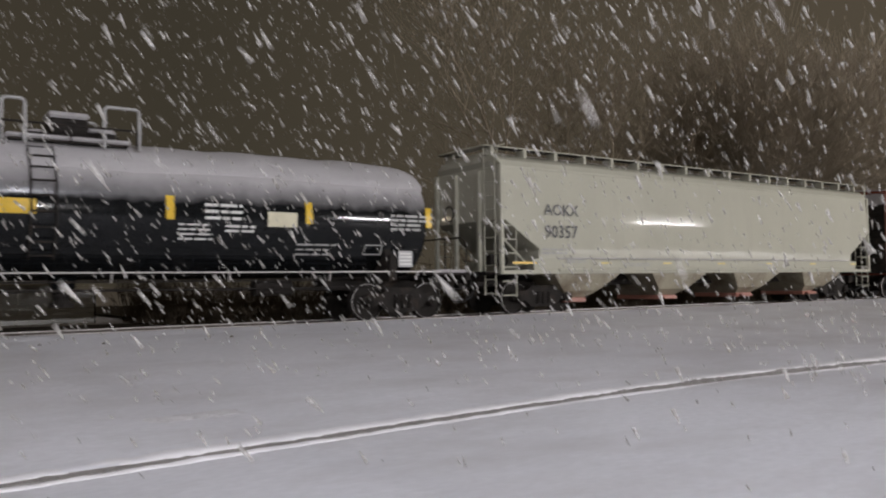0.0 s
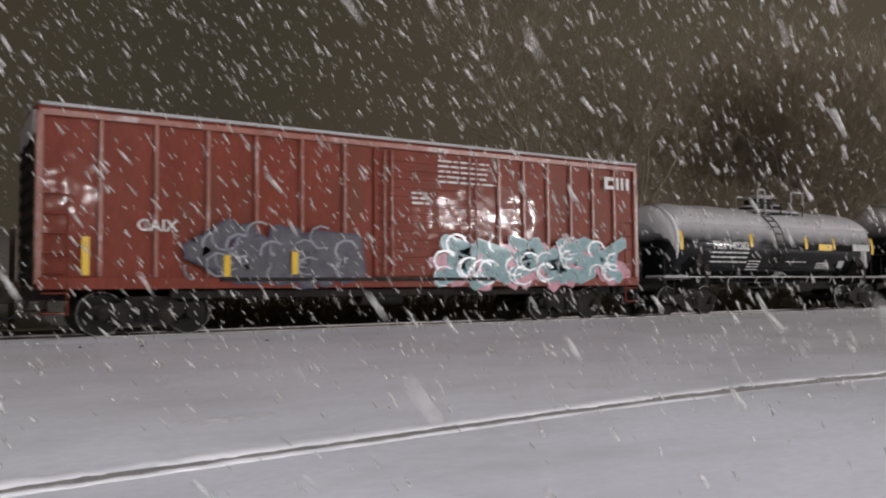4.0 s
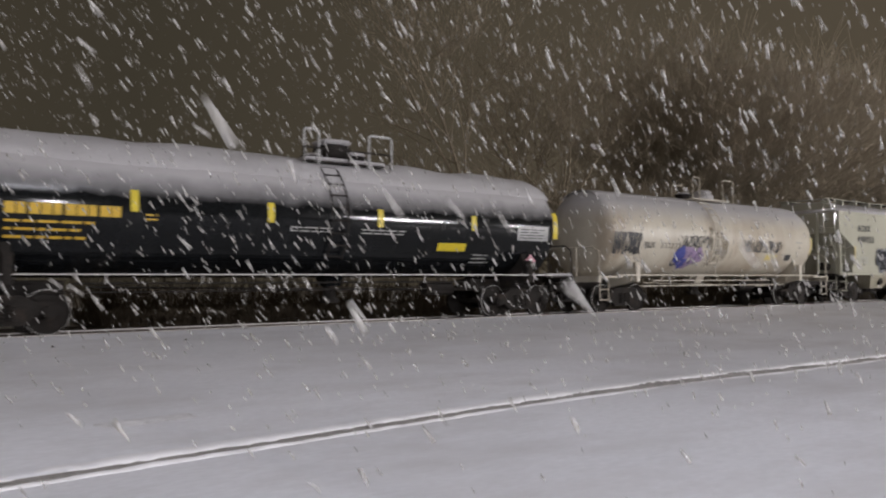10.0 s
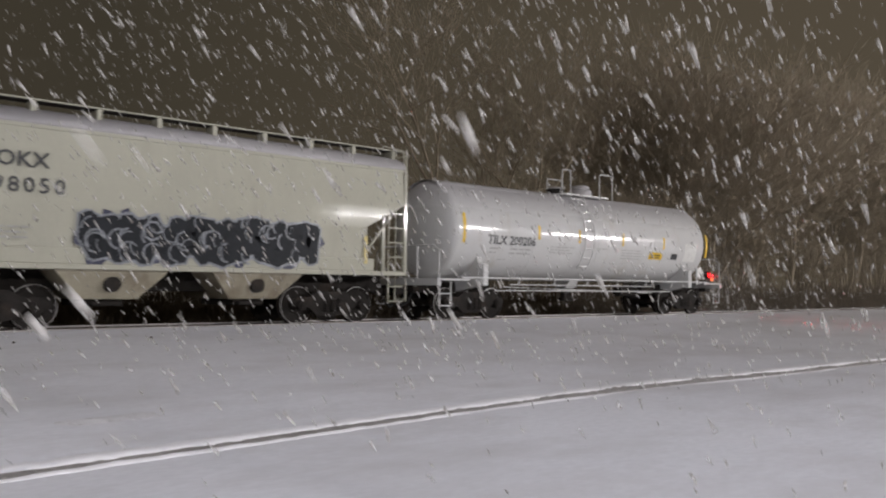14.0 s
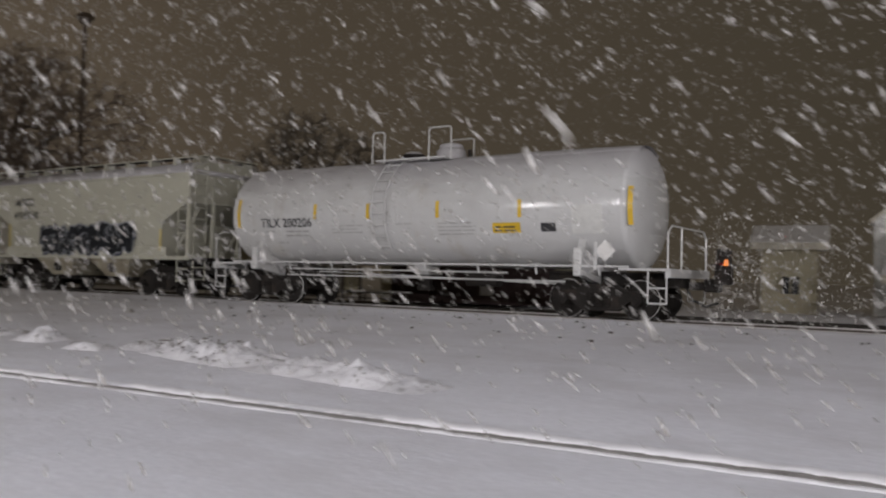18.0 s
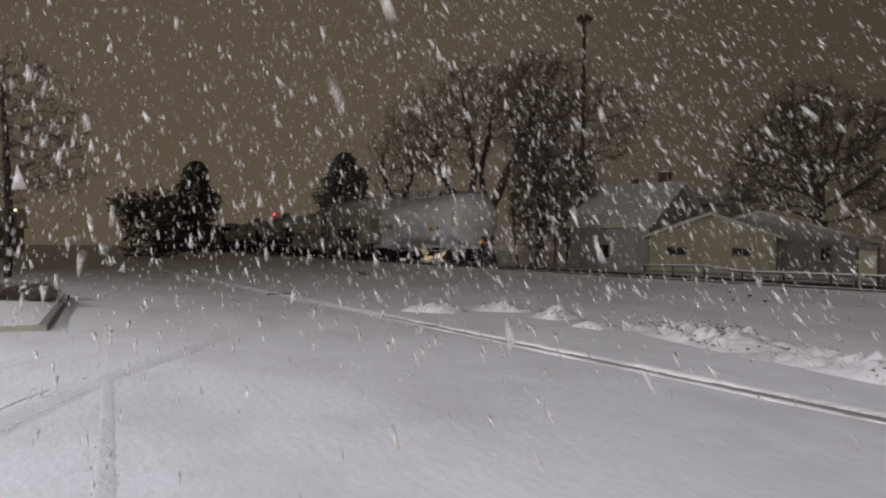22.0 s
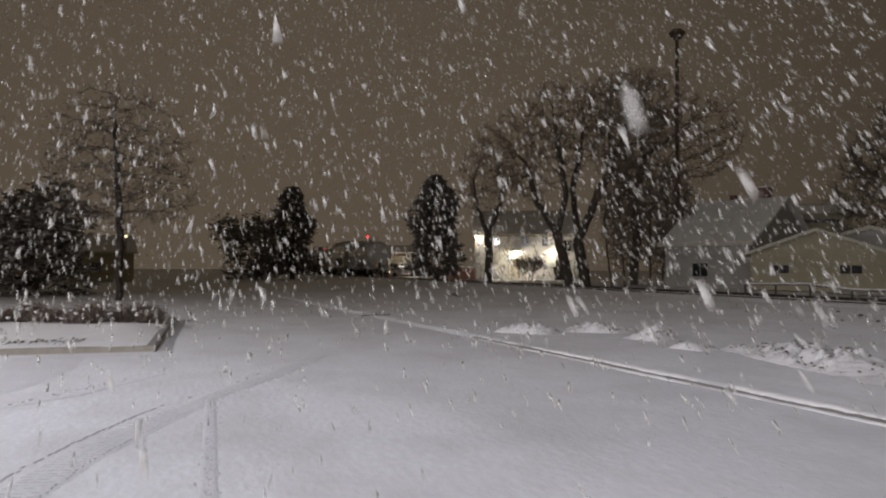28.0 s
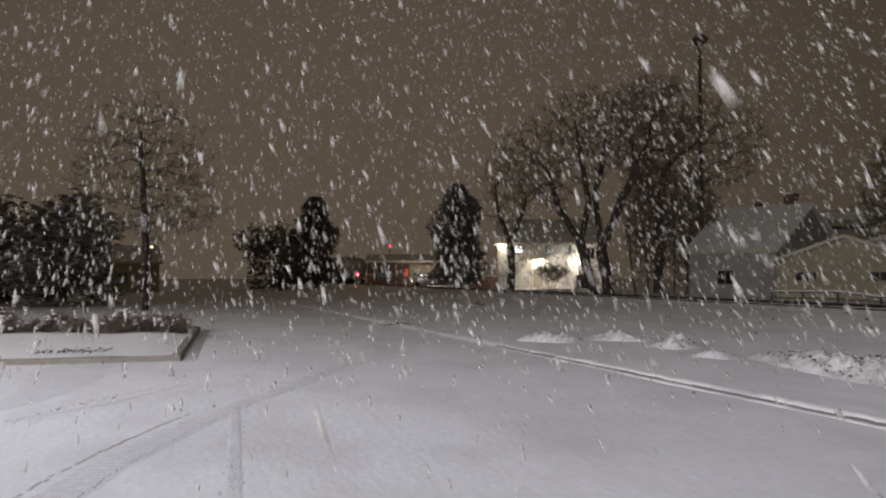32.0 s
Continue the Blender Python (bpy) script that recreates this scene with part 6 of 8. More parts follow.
def flared_house(x, y, z, turn):
    """A house whose hipped roof flares out over its eaves, with a raised porch along its front."""
    h = thing("house", "yellow house with a flared roof of snow beside the track", "house", "", pose(x, y, z, 0, 0, turn))
    part("wall", boxes((-3.2, 3.1, 0.0, 8.0, 0, 3.5)), OLIVE_SIDING, h)
    me = solid(prism(bmesh.new(), [(-0.035, 0.0), (0.0, 0.0), (0.0, 0.2), (-0.008, 0.2)], -3.2, 3.1), "clapboard", OLIVE_SIDING)
    for i in range(17):
        o = new("clapboard", me)
        o.parent = h
        o.matrix_basis = pose(0, 0, 0.08 + i * 0.2)

    def rings(rows):
        bm = bmesh.new()
        rr = [[bm.verts.new(p) for p in ((a, c, q), (b, c, q), (b, d, q), (a, d, q))] for q, a, b, c, d in rows]
        for p, q in zip(rr, rr[1:]):
            for i in range(4):
                bm.faces.new((p[i], p[(i + 1) % 4], q[(i + 1) % 4], q[i]))
        bm.faces.new(rr[0][::-1])
        bm.faces.new(rr[-1])
        return bm

    part("roof", rings([(3.42, -3.8, 3.7, -0.5, 8.5), (3.55, -3.85, 3.75, -0.55, 8.55), (3.75, -3.45, 3.4, 0.0, 8.0), (4.05, -3.25, 3.2, 0.6, 7.4), (4.8, -3.06, 2.75, 2.2, 5.8), (5.57, -3.0, 2.33, 3.8, 4.2)]), ROOF_SNOW, h, "flared hipped roof under snow")
    part("upper_roof", rings([(5.1, -2.0, 2.4, 2.2, 6.4), (5.6, -1.4, 1.9, 3.2, 5.6), (6.4, 0.2, 0.5, 4.3, 4.7)]), ROOF_SNOW, h, "raised middle of the roof under snow")
    part("fascia", boxes((-3.8, 3.7, -0.53, -0.5, 3.32, 3.46)), TRIM, h)
    c = part("chimney", boxes((0.75, 1.3, 3.6, 4.15, 4.5, 6.25), (0.7, 1.35, 3.55, 4.2, 6.1, 6.25)), BRICK, h)
    part("chimney_snow", boxes((0.72, 1.33, 3.57, 4.18, 6.25, 6.32)), SNOW, c)
    for wx, wz, ww, wh in ((-0.3, 2.6, 0.8, 1.0), (2.0, 2.6, 0.8, 1.0)):
        w = part("window", boxes((wx - ww / 2 - 0.08, wx + ww / 2 + 0.08, -0.075, 0.0, wz - wh / 2 - 0.08, wz - wh / 2), (wx - ww / 2 - 0.08, wx + ww / 2 + 0.08, -0.075, 0.0, wz + wh / 2, wz + wh / 2 + 0.08),
                                 (wx - ww / 2 - 0.08, wx - ww / 2, -0.075, 0.0, wz - wh / 2, wz + wh / 2), (wx + ww / 2, wx + ww / 2 + 0.08, -0.075, 0.0, wz - wh / 2, wz + wh / 2)), OLIVE_SIDING, h)
        for q in (0, 1):
            part("pane", boxes((wx - ww / 2, wx + ww / 2, -0.06, -0.04, wz - wh / 2 + q * wh / 2 + 0.02 * q, wz + (q - 1) * wh / 2 + wh / 2 - 0.02 * (1 - q))), DARK_GLASS, w)
    # raised porch: dark boards, a snowy ledge, a pale door and the stair's rail
    part("porch_skirt", boxes((-3.15, 1.4, -1.0, -0.05, 0, 1.62), bevel=0.02), PORCH_RED, h, "dark red-brown boards of the porch")
    for q in range(12):
        part("porch_board", boxes((-3.1 + 0.375 * q, -2.76 + 0.375 * q, -1.03, -1.003, 0.03, 1.58), bevel=0.006), PORCH_RED, h)
    part("porch_ledge", boxes((-2.0, 0.2, -1.15, -0.05, 1.72, 1.84), bevel=0.03), SNOW, h, "snow on the porch ledge")
    part("porch_ledge", boxes((-3.2, 1.45, -1.08, -0.05, 1.62, 1.68)), SNOW, h)
    part("cellar_door", boxes((-1.35, -0.9, -1.06, -1.032, 0.35, 1.2), (-1.29, -0.96, -1.075, -1.06, 0.42, 1.13), bevel=0.01), GREY_SIDING, h, "small pale cellar door")
    part("stair_rail", rods(0.045, [(-2.75, -0.9, 2.1), (-1.2, -0.9, 3.4)], [(-2.75, -0.9, 1.6), (-2.75, -0.9, 2.1)], [(-1.2, -0.9, 1.6), (-1.2, -0.9, 3.4)]), TRIM, h)
    return h


def guard_rail(steps, y, z):
    """A low pipe rail that steps down along the track. steps: places along it with the rail's height."""
    g = thing("guard_rail", "low pipe rail capped with snow beside the track", "railing", "", pose(0, y, z))
    part("rail", rods(0.03, [(x, 0, h) for x, h in steps]), FENCE, g)
    part("lower_rail", rods(0.022, [(x, 0, h * 0.45) for x, h in steps]), FENCE, g)
    part("rail_snow", rods(0.032, [(x, -0.01, h + 0.04) for x, h in steps]), SNOW, g, "line of snow on the rail")
    for (a, ha), (b, hb) in zip(steps, steps[1:]):
        n = max(1, round((b - a) / 2.1))
        for i in range(n):
            u = i / n
            part("post", boxes((a + (b - a) * u - 0.035, a + (b - a) * u + 0.035, -0.03, 0.03, 0, ha + (hb - ha) * u + 0.03), bevel=0.008), FENCE, g)
    return g


def lamp_post(x, y, height, heads, label):
    t = thing("street_lamp", label, "street lamp", "lamps of the lot", pose(x, y, 0))
    part("pole", rod(bmesh.new(), (0, 0, 0), (0, 0, height), 0.09, 10, 0.06), POLE_STEEL, t)
    part("base", rod(bmesh.new(), (0, 0, 0), (0, 0, 0.5), 0.22, 12), CONCRETE, t)
    if heads > 1:
        part("beam", boxes((-3.9, 3.9, -0.05, 0.05, height + 0.1, height + 0.22)), POLE_STEEL, t)
    for q in range(heads):
        u = (q - (heads - 1) / 2) * 3.4
        part("lamp_head", boxes((u - 0.48, u + 0.48, -0.2, 0.7, height - 0.02, height + 0.1), bevel=0.03), POLE_STEEL, t)
    return t


def scrub(x0, x1):
    """Dark undergrowth on bare soil between the track and the woods."""
    rnd = random.Random(15)
    v, f = [], []
    xs = np.arange(x0, x1 + 0.1, 2.0)
    ys = [25.9, 26.6, 28.0, 30.0, 33.0, 38.0, 44.0]
    for x in xs:
        for j, y in enumerate(ys):
            v.append((x, y + 0.5 * noise.noise((x * 0.4, j, 2)), (0.45 if j == 0 else 0.60) + 0.06 * noise.noise((x * 0.7, y, 6))))
    n = len(ys)
    for i in range(len(xs) - 1):
        for j in range(n - 1):
            a = i * n + j
            f.append((a, a + n, a + n + 1, a + 1))
    tagged(mesh_object("woodland_soil", v, f, LITTER, True), "dark leaf litter under the woods", "soil", kind="structure")
    rows = []
    for i in range(9000):
        x, y = x0 + (x1 - x0) * rnd.random() ** 1.25, 22.6 + 5.0 * rnd.random()
        p = Vector((x, y, 0.45))
        h = (0.35 + 0.3 * (y - 22.6)) * rnd.uniform(0.5, 1.25)
        d = Vector((rnd.gauss(0, 0.35), rnd.gauss(0, 0.35), 1)).normalized()
        e = p + d * h
        rows.append((p, e, 0.014, 0.009))
        for c in range(2):
            q = p.lerp(e, rnd.uniform(0.35, 0.9))
            rows.append((q, q + (d + Vector((rnd.gauss(0, 0.7), rnd.gauss(0, 0.7), 0))).normalized() * h * rnd.uniform(0.25, 0.5), 0.010, 0.007))
    v, f = tube_mesh(rows, 3)
    tagged(mesh_object("undergrowth", v, f, WEED), "dark brown dry undergrowth along the track", "undergrowth", kind="stuff")


def sedan(name, label, place, paint, lit):
    c = thing(name, label, "car", "", place)
    part("body", loft([(0.3, -2.1, 2.1, 0.8), (0.45, -2.2, 2.2, 0.88), (0.8, -2.2, 2.2, 0.88), (0.95, -2.1, 2.1, 0.84), (1.0, -1.4, 1.1, 0.8)]), paint, c)
    part("cabin_glass", loft([(0.98, -1.38, 1.08, 0.78), (1.40, -0.95, 0.6, 0.62)]), DARK_GLASS, c)
    part("roof", loft([(1.39, -0.98, 0.62, 0.64), (1.46, -0.85, 0.5, 0.58)]), paint, c)
    part("roof_snow", loft([(1.461, -0.85, 0.5, 0.58), (1.53, -0.75, 0.42, 0.5)]), SNOW, c)
    for x in (-1.35, 1.35):
        for y in (-0.86, 0.86):
            part("wheel", rod(bmesh.new(), (x, y - 0.09, 0.32), (x, y + 0.09, 0.32), 0.32, 16), TYRE, c)
    for y in (-0.62, 0.62):
        part("headlight", boxes((-2.24, -2.12, y - 0.17, y + 0.17, 0.6, 0.76), bevel=0.03), WARM_GLOW if lit else DARK_GLASS, c)


def build_far_side():
    far_z = 0.5
    # yellow garage with two small windows
    gable_house("garage", "low pale yellow clapboard garage with two small dark windows", -34.68, 30.11, far_z, 44, 6.5, 9.0, 1.95, 3.1, SIDING,
                [(-1.8, 1.14, 0.95, 0.42, 0), (1.58, 1.14, 1.0, 0.42, 0)], ridge_along="y")
    grey = gable_house("house", "grey house with a steep snow-covered roof and brick chimney", -42.6, 28.9, far_z, 26, 5.6, 8.5, 2.75, 5.45, GREY_SIDING,
                [(-0.35, 1.1, 1.0, 0.8, 0)], chimney=(1.5, 4.6, 0.62, 6.3))
    part("flue", boxes((-0.78, -0.42, 4.35, 4.7, 4.7, 5.95), bevel=0.01), BRICK, grey, "slim brick flue on the ridge")
    gable_house("house", "low grey house under a broad sloping roof of snow", -35.6, 34.4, far_z, 44, 11.6, 7.0, 1.75, 3.35, GREY_SIDING, [(3.4, 1.1, 0.5, 0.7, 0)], ridge_along="y")
    tall = gable_house("house", "tall cream house behind the garage with a flat snowy roof", -43.6, 38.2, far_z, 48.8, 3.7, 5.0, 5.0, 5.5, SIDING, [(0.0, 4.3, 2.2, 0.25, 0)])
    part("fascia_board", boxes((-2.2, 2.2, -0.44, -0.39, 4.78, 5.3)), TRIM, tall, "broad cream fascia board")
    # yellow house with a flared roof, close behind the track
    flared_house(-14.55, 27.4, far_z, 28)
    ann = gable_house("annex", "flat-roofed yellow annex with a wide dark window", -17.79, 24.66, far_z, 28, 1.9, 4.0, 2.85, 2.9, SIDING, [(0.12, 2.0, 1.25, 0.78, 0)], overhang=0.02)
    part("sill_snow", boxes((-0.95, 1.0, -0.2, -0.04, 1.5, 1.58)), SNOW, ann)
    part("skirt", boxes((-0.55, 0.95, -0.1, -0.04, 0.0, 1.49), bevel=0.02), PORCH_RED, ann, "dark red-brown boards below the window")
    gate = thing("gate", "pale wooden garden gate between two posts", "gate", "", pose(-19.3, 23.3, far_z, 0, 0, 38))
    for u in (-0.32, 0.32):
        part("post", boxes((u - 0.05, u + 0.05, -0.05, 0.05, 0, 1.35), bevel=0.01), FENCE, gate)
    for q in range(5):
        part("board", boxes((-0.265 + 0.108 * q, -0.165 + 0.108 * q, -0.03, 0.0, 0.25, 1.2), bevel=0.008), SIDING, gate)
    tank = thing("storage_tank", "small white storage tank lying on short legs", "tank", "", pose(-7.7, 23.3, far_z, 0, 0, 18))
    part("shell", move(lathe([(-0.55, 0.0), (-0.53, 0.13), (-0.45, 0.22), (-0.35, 0.25), (0.35, 0.25), (0.45, 0.22), (0.53, 0.13), (0.55, 0.0)], 20), 0, 0, 0.85), WHITE_SIDING, tank, "", True)
    for u in (-0.32, 0.32):
        part("leg", boxes((u - 0.05, u + 0.05, -0.2, 0.2, 0, 0.68)), FENCE, tank)
    part("snow_cap", move(lathe([(-0.4, 0.0), (-0.38, 0.16), (0.38, 0.16), (0.4, 0.0)], 14, "x"), 0, 0, 0.99), SNOW, tank, "", True)
    yl = thing("yard_lamp", "bright yard lamp on a tall post", "lamp", "", pose(-0.6, 40.0, far_z))
    part("pole", rod(bmesh.new(), (0, 0, 0), (0, 0, 4.9), 0.07, 8), POLE_STEEL, yl)
    part("lamp", boxes((-0.17, 0.17, -0.14, 0.14, 4.85, 4.98), bevel=0.04), WARM_GLOW, yl, "glowing lamp head")
    gable_house("shed", "small pale yellow shed between the houses", -5.3, 30.0, far_z, 8, 1.8, 3.0, 2.45, 3.0, SIDING, [(0.05, 1.0, 0.55, 0.6, 0)])
    # white garage and long pale shed straight across
    gable_house("shed", "small white gabled shed lit by a yard lamp", -1.55, 31.8, far_z, 0, 2.6, 5.0, 3.3, 4.35, WHITE_SIDING, [], ridge_along="y", overhang=0.12)
    gable_house("garage", "low white garage under a broad snowy roof", 1.3, 27.6, far_z, 0, 6.4, 9.0, 1.35, 2.85, WHITE_SIDING, [])
    pf = thing("fence", "white fence of level planks under a dark top rail", "fence", "", pose(-0.9, 25.5, far_z))
    for k in range(6):
        o = part("plank", boxes((0, 6.15, -0.015, 0.015, 0.02 + 0.15 * k, 0.155 + 0.15 * k), bevel=0.004), WHITE_SIDING, pf)
    part("top_rail", boxes((-0.05, 6.2, -0.05, 0.05, 0.93, 1.0), bevel=0.01), FENCE, pf)
    for k in range(4):
        part("post", boxes((2.05 * k - 0.05, 2.05 * k + 0.05, 0.016, 0.1, 0, 0.95)), FENCE, pf)
    for x, h in ((1.42, 3.1), (2.0, 2.8)):
        wp = thing("wooden_post", "slim grey wooden post beside the fence", "post", "", pose(x, 25.3, far_z))
        part("shaft", rod(bmesh.new(), (0, 0, 0), (0, 0, h), 0.07, 8), POLE_STEEL, wp)
        part("snow_cap", rod(bmesh.new(), (0, 0, h), (0, 0, h + 0.05), 0.055, 8, 0.02), SNOW, wp)
    guard_rail([(-31.2, 0.44), (-27.1, 0.50), (-24.9, 0.34), (-16.5, 0.38)], 23.2, far_z)
    # bright white house with lit stair
    b = gable_house("apartment_house", "white two-storey house with a lit outside stair", -79.0, 32.0, far_z, 68, 10.8, 8.0, 4.75, 7.4, WHITE_SIDING,
                    [(-3.2, 4.1, 0.7, 0.7, 0), (-0.2, 4.05, 0.7, 1.0, 0), (1.9, 4.05, 0.6, 1.0, 0), (4.2, 3.6, 0.8, 1.1, 0)])
    st = bmesh.new()
    for i in range(13):
        box(st, -4.9 + i * 0.23, -4.62 + i * 0.23, -1.2, -0.1, 0.23 * i + 0.15, 0.23 * i + 0.21)
    part("stair", st, TRIM, b, "white wooden outside stair")
    part("stair_rail", rods(0.05, [(-4.9, -1.2, 1.2), (-1.9, -1.2, 4.1), (-0.6, -1.2, 4.1)], *[[(-4.8 + i * 0.5, -1.2, 0.48 * i + 0.2), (-4.8 + i * 0.5, -1.2, 1.25 + 0.48 * i)] for i in range(7)]), TRIM, b)
    part("landing", boxes((-1.95, -0.4, -1.3, -0.04, 2.98, 3.1), (-1.95, -1.85, -1.3, -1.2, 0, 4.7), (-0.5, -0.4, -1.3, -1.2, 0, 3.0)), TRIM, b)
    part("porch_light", boxes((-1.6, -0.6, -0.35, -0.05, 2.72, 2.92), bevel=0.03), WARM_GLOW, b, "glowing lamp under the landing")
    dr = part("door", boxes((-1.7, -0.7, -0.07, -0.037, 0.1, 2.15)), TRIM, b)
    part("door_panel", boxes((-1.55, -0.85, -0.09, -0.07, 0.25, 1.0), (-1.55, -0.85, -0.09, -0.07, 1.15, 2.0), bevel=0.01), TRIM, dr)
    part("door", boxes((3.0, 3.9, -0.07, -0.037, 0.1, 2.1)), FENCE, b, "dark brown door")
    part("corner_board", boxes((-5.45, -5.3, -0.07, 0.0, 0, 4.7)), TRIM, b)
    part("corner_board", boxes((5.3, 5.45, -0.07, 0.0, 0, 4.7)), TRIM, b)
    for x, z in ((-5.17, 4.5), (2.66, 2.76)):
        w = part("wall_lamp", boxes((x - 0.2, x + 0.2, -0.36, -0.04, z - 0.16, z + 0.18), bevel=0.03), WARM_GLOW, b, "glowing wall lamp")
    lw = thing("garden_wall", "low brick garden wall lit warm by the house lamp", "wall", "", pose(-82.1, 25.8, far_z, 0, 0, 72.7))
    for q in range(4):
        me = solid(boxes((-0.43, 0.43, -0.12, 0.12, 0, 0.3), bevel=0.012), "block", PINK_BRICK)
        for i in range(4):
            o = new("block", me)
            o.parent = lw
            o.matrix_basis = pose(-1.3 + 0.87 * i + (0.2 if q % 2 else 0), 0, 0.305 * q)
    part("coping", boxes((-1.85, 1.85, -0.17, 0.17, 1.22, 1.3), bevel=0.02), SNOW, lw)
    bin_ = thing("waste_bin", "dark waste container against the white house", "container", "", b.matrix_basis @ pose(3.35, -1.3, 0.0))
    part("body", loft([(0.0, -0.5, 0.5, 0.45), (1.25, -0.62, 0.62, 0.55), (1.3, -0.65, 0.65, 0.58)]), FENCE, bin_)
    part("lid", boxes((-0.68, 0.68, -0.6, 0.6, 1.31, 1.38), bevel=0.02), TYRE, bin_)
    bare_tree("bare_shrub", -70.3, 28.6, far_z, 2.7, 1.0, 36, "round bare shrub before the white house", trunk=0.05, levels=3, fork=0.1, kids=(3, 4), stems=6, twig=0.014)
    # far yellow building and the shop sign by the crossing
    shop = gable_house("shop", "distant dark red shop with a pale lit front by the crossing", -118.4, 25.45, far_z, 76, 12.5, 8, 3.6, 4.6, SHOP_RED, [(-3.6, 1.6, 2.2, 1.2, 0)])
    front = part("shop_front", boxes((0.05, 3.7, -0.16, -0.06, 0.25, 3.1), bevel=0.02), SIDING, shop, "pale yellow lit shop front")
    part("shop_window", boxes((0.6, 1.7, -0.18, -0.162, 0.9, 1.9), bevel=0.01), DARK_GLASS, front)
    part("shop_window", boxes((2.1, 3.2, -0.18, -0.162, 0.9, 1.9), bevel=0.01), DARK_GLASS, front)
    sedan("car", "pale car with lit headlights standing before the shop", shop.matrix_basis @ pose(2.7, -5.2, 0), WHITE_SIDING, True)
    rs = thing("shop_sign", "small red lit sign standing by the shop", "sign", "", pose(-109.6, 23.2, far_z, 0, 0, 78))
    part("post", boxes((-0.06, 0.06, -0.05, 0.05, 0, 1.4)), POLE_STEEL, rs)
    part("sign_panel", boxes((-0.2, 0.2, -0.08, 0.08, 1.3, 2.3), bevel=0.03), FAINT_RED, rs)
    s = thing("shop_sign", "glowing red shop sign on a post", "sign", "", pose(-176.5, 24.0, far_z, 0, 0, 82))
    part("post", boxes((-0.15, 0.15, -0.1, 0.1, 0, 3.0)), POLE_STEEL, s)
    part("sign_panel", boxes((-0.65, 0.65, -0.2, 0.2, 2.2, 5.6), bevel=0.05), FAINT_RED, s)
    g = thing("crossing_signal", "far railway crossing signal with a red lamp", "signal", "", pose(-176.0, 33.5, far_z, 0, 0, 80))
    part("mast", rod(bmesh.new(), (0, 0, 0), (0, 0, 8.4), 0.12, 8), POLE_STEEL, g)
    part("lamp", rod(bmesh.new(), (0, -0.1, 8.2), (0, -0.45, 8.2), 0.22, 14), RED_GLOW, g, "glowing red signal lamp")
    g = thing("crossing_signal", "low railway crossing signal with a small red lamp", "signal", "", pose(-175.3, 31.4, far_z, 0, 0, 80))
    part("mast", rod(bmesh.new(), (0, 0, 0), (0, 0, 4.0), 0.10, 8), POLE_STEEL, g)
    part("lamp", rod(bmesh.new(), (0, -0.08, 3.8), (0, -0.4, 3.8), 0.22, 14), RED_GLOW, g, "glowing red signal lamp")
    # high mast beside the big tree
    m = thing("light_mast", "tall dark unlit light mast with a round head", "mast", "", pose(-60.2, 38.1, far_z))
    part("pole", rod(bmesh.new(), (0, 0, 0), (0, 0, 21.0), 0.20, 10, 0.14), WOOD_POLE, m)
    part("head", rod(rod(bmesh.new(), (0, 0, 20.8), (0, 0, 21.3), 0.35, 12, 0.75), (0, 0, 21.3), (0, 0, 21.6), 0.75, 12, 0.4), WOOD_POLE, m)
    colony_tree("bare_tree", -54.06, 26.02, far_z, 64.3, "big bare tree with two leaning trunks, dark against the night sky",
                [[(-0.63, 0, -0.2), (-1.1, 0, 1.9), (-1.64, 0.2, 3.74), (-3.2, 0.3, 6.26), (-3.9, 0, 9.0)], [(-1.64, 0.2, 3.74), (-0.9, -0.8, 6.6), (-1.6, -1.0, 10.5)],
                 [(0.46, 0.3, -0.2), (0.2, 0.3, 1.6), (-0.1, 0.5, 3.15), (-0.5, 0.9, 7.0), (0.2, 1.0, 10.5)], [(-0.1, 0.5, 3.15), (1.6, 0.2, 7.2), (3.2, 0, 10.5)]],
                [(-4.6, 0, 9.4, 3.9, 4.0, 3.6), (-1.0, 0, 11.6, 4.4, 4.6, 3.6), (3.0, 0, 11.8, 4.2, 4.5, 3.9)], 3200, 21, base=0.40, twig=0.0135, kill=0.65, sprigs=4)
    colony_tree("bare_tree", -50.6, 28.4, far_z, 60.6, "tall bare tree rising from the thicket",
                [[(0.0, 0, -0.2), (0.3, 0, 3.0), (0.2, 0, 6.0), (0.9, 0.3, 9.0)], [(0.2, 0, 6.0), (-1.2, 0.4, 8.6)]],
                [(0.6, 0, 11.4, 4.4, 4.2, 4.2), (4.4, 0, 10.2, 3.2, 3.4, 3.4)], 2000, 22, base=0.30, twig=0.0135, kill=0.65, sprigs=4)
    colony_tree("bare_tree", -59.46, 20.82, far_z, 70.7, "bare street tree with a single forked trunk",
                [[(0.0, 0, -0.2), (0.1, 0, 2.0), (0.0, 0, 3.6)], [(0.0, 0, 3.6), (-1.0, 0, 6.5)], [(0.0, 0, 3.6), (1.1, 0.2, 6.6)]],
                [(0.0, 0, 8.0, 2.7, 2.6, 3.5)], 900, 23, base=0.30, twig=0.013, sprigs=3)
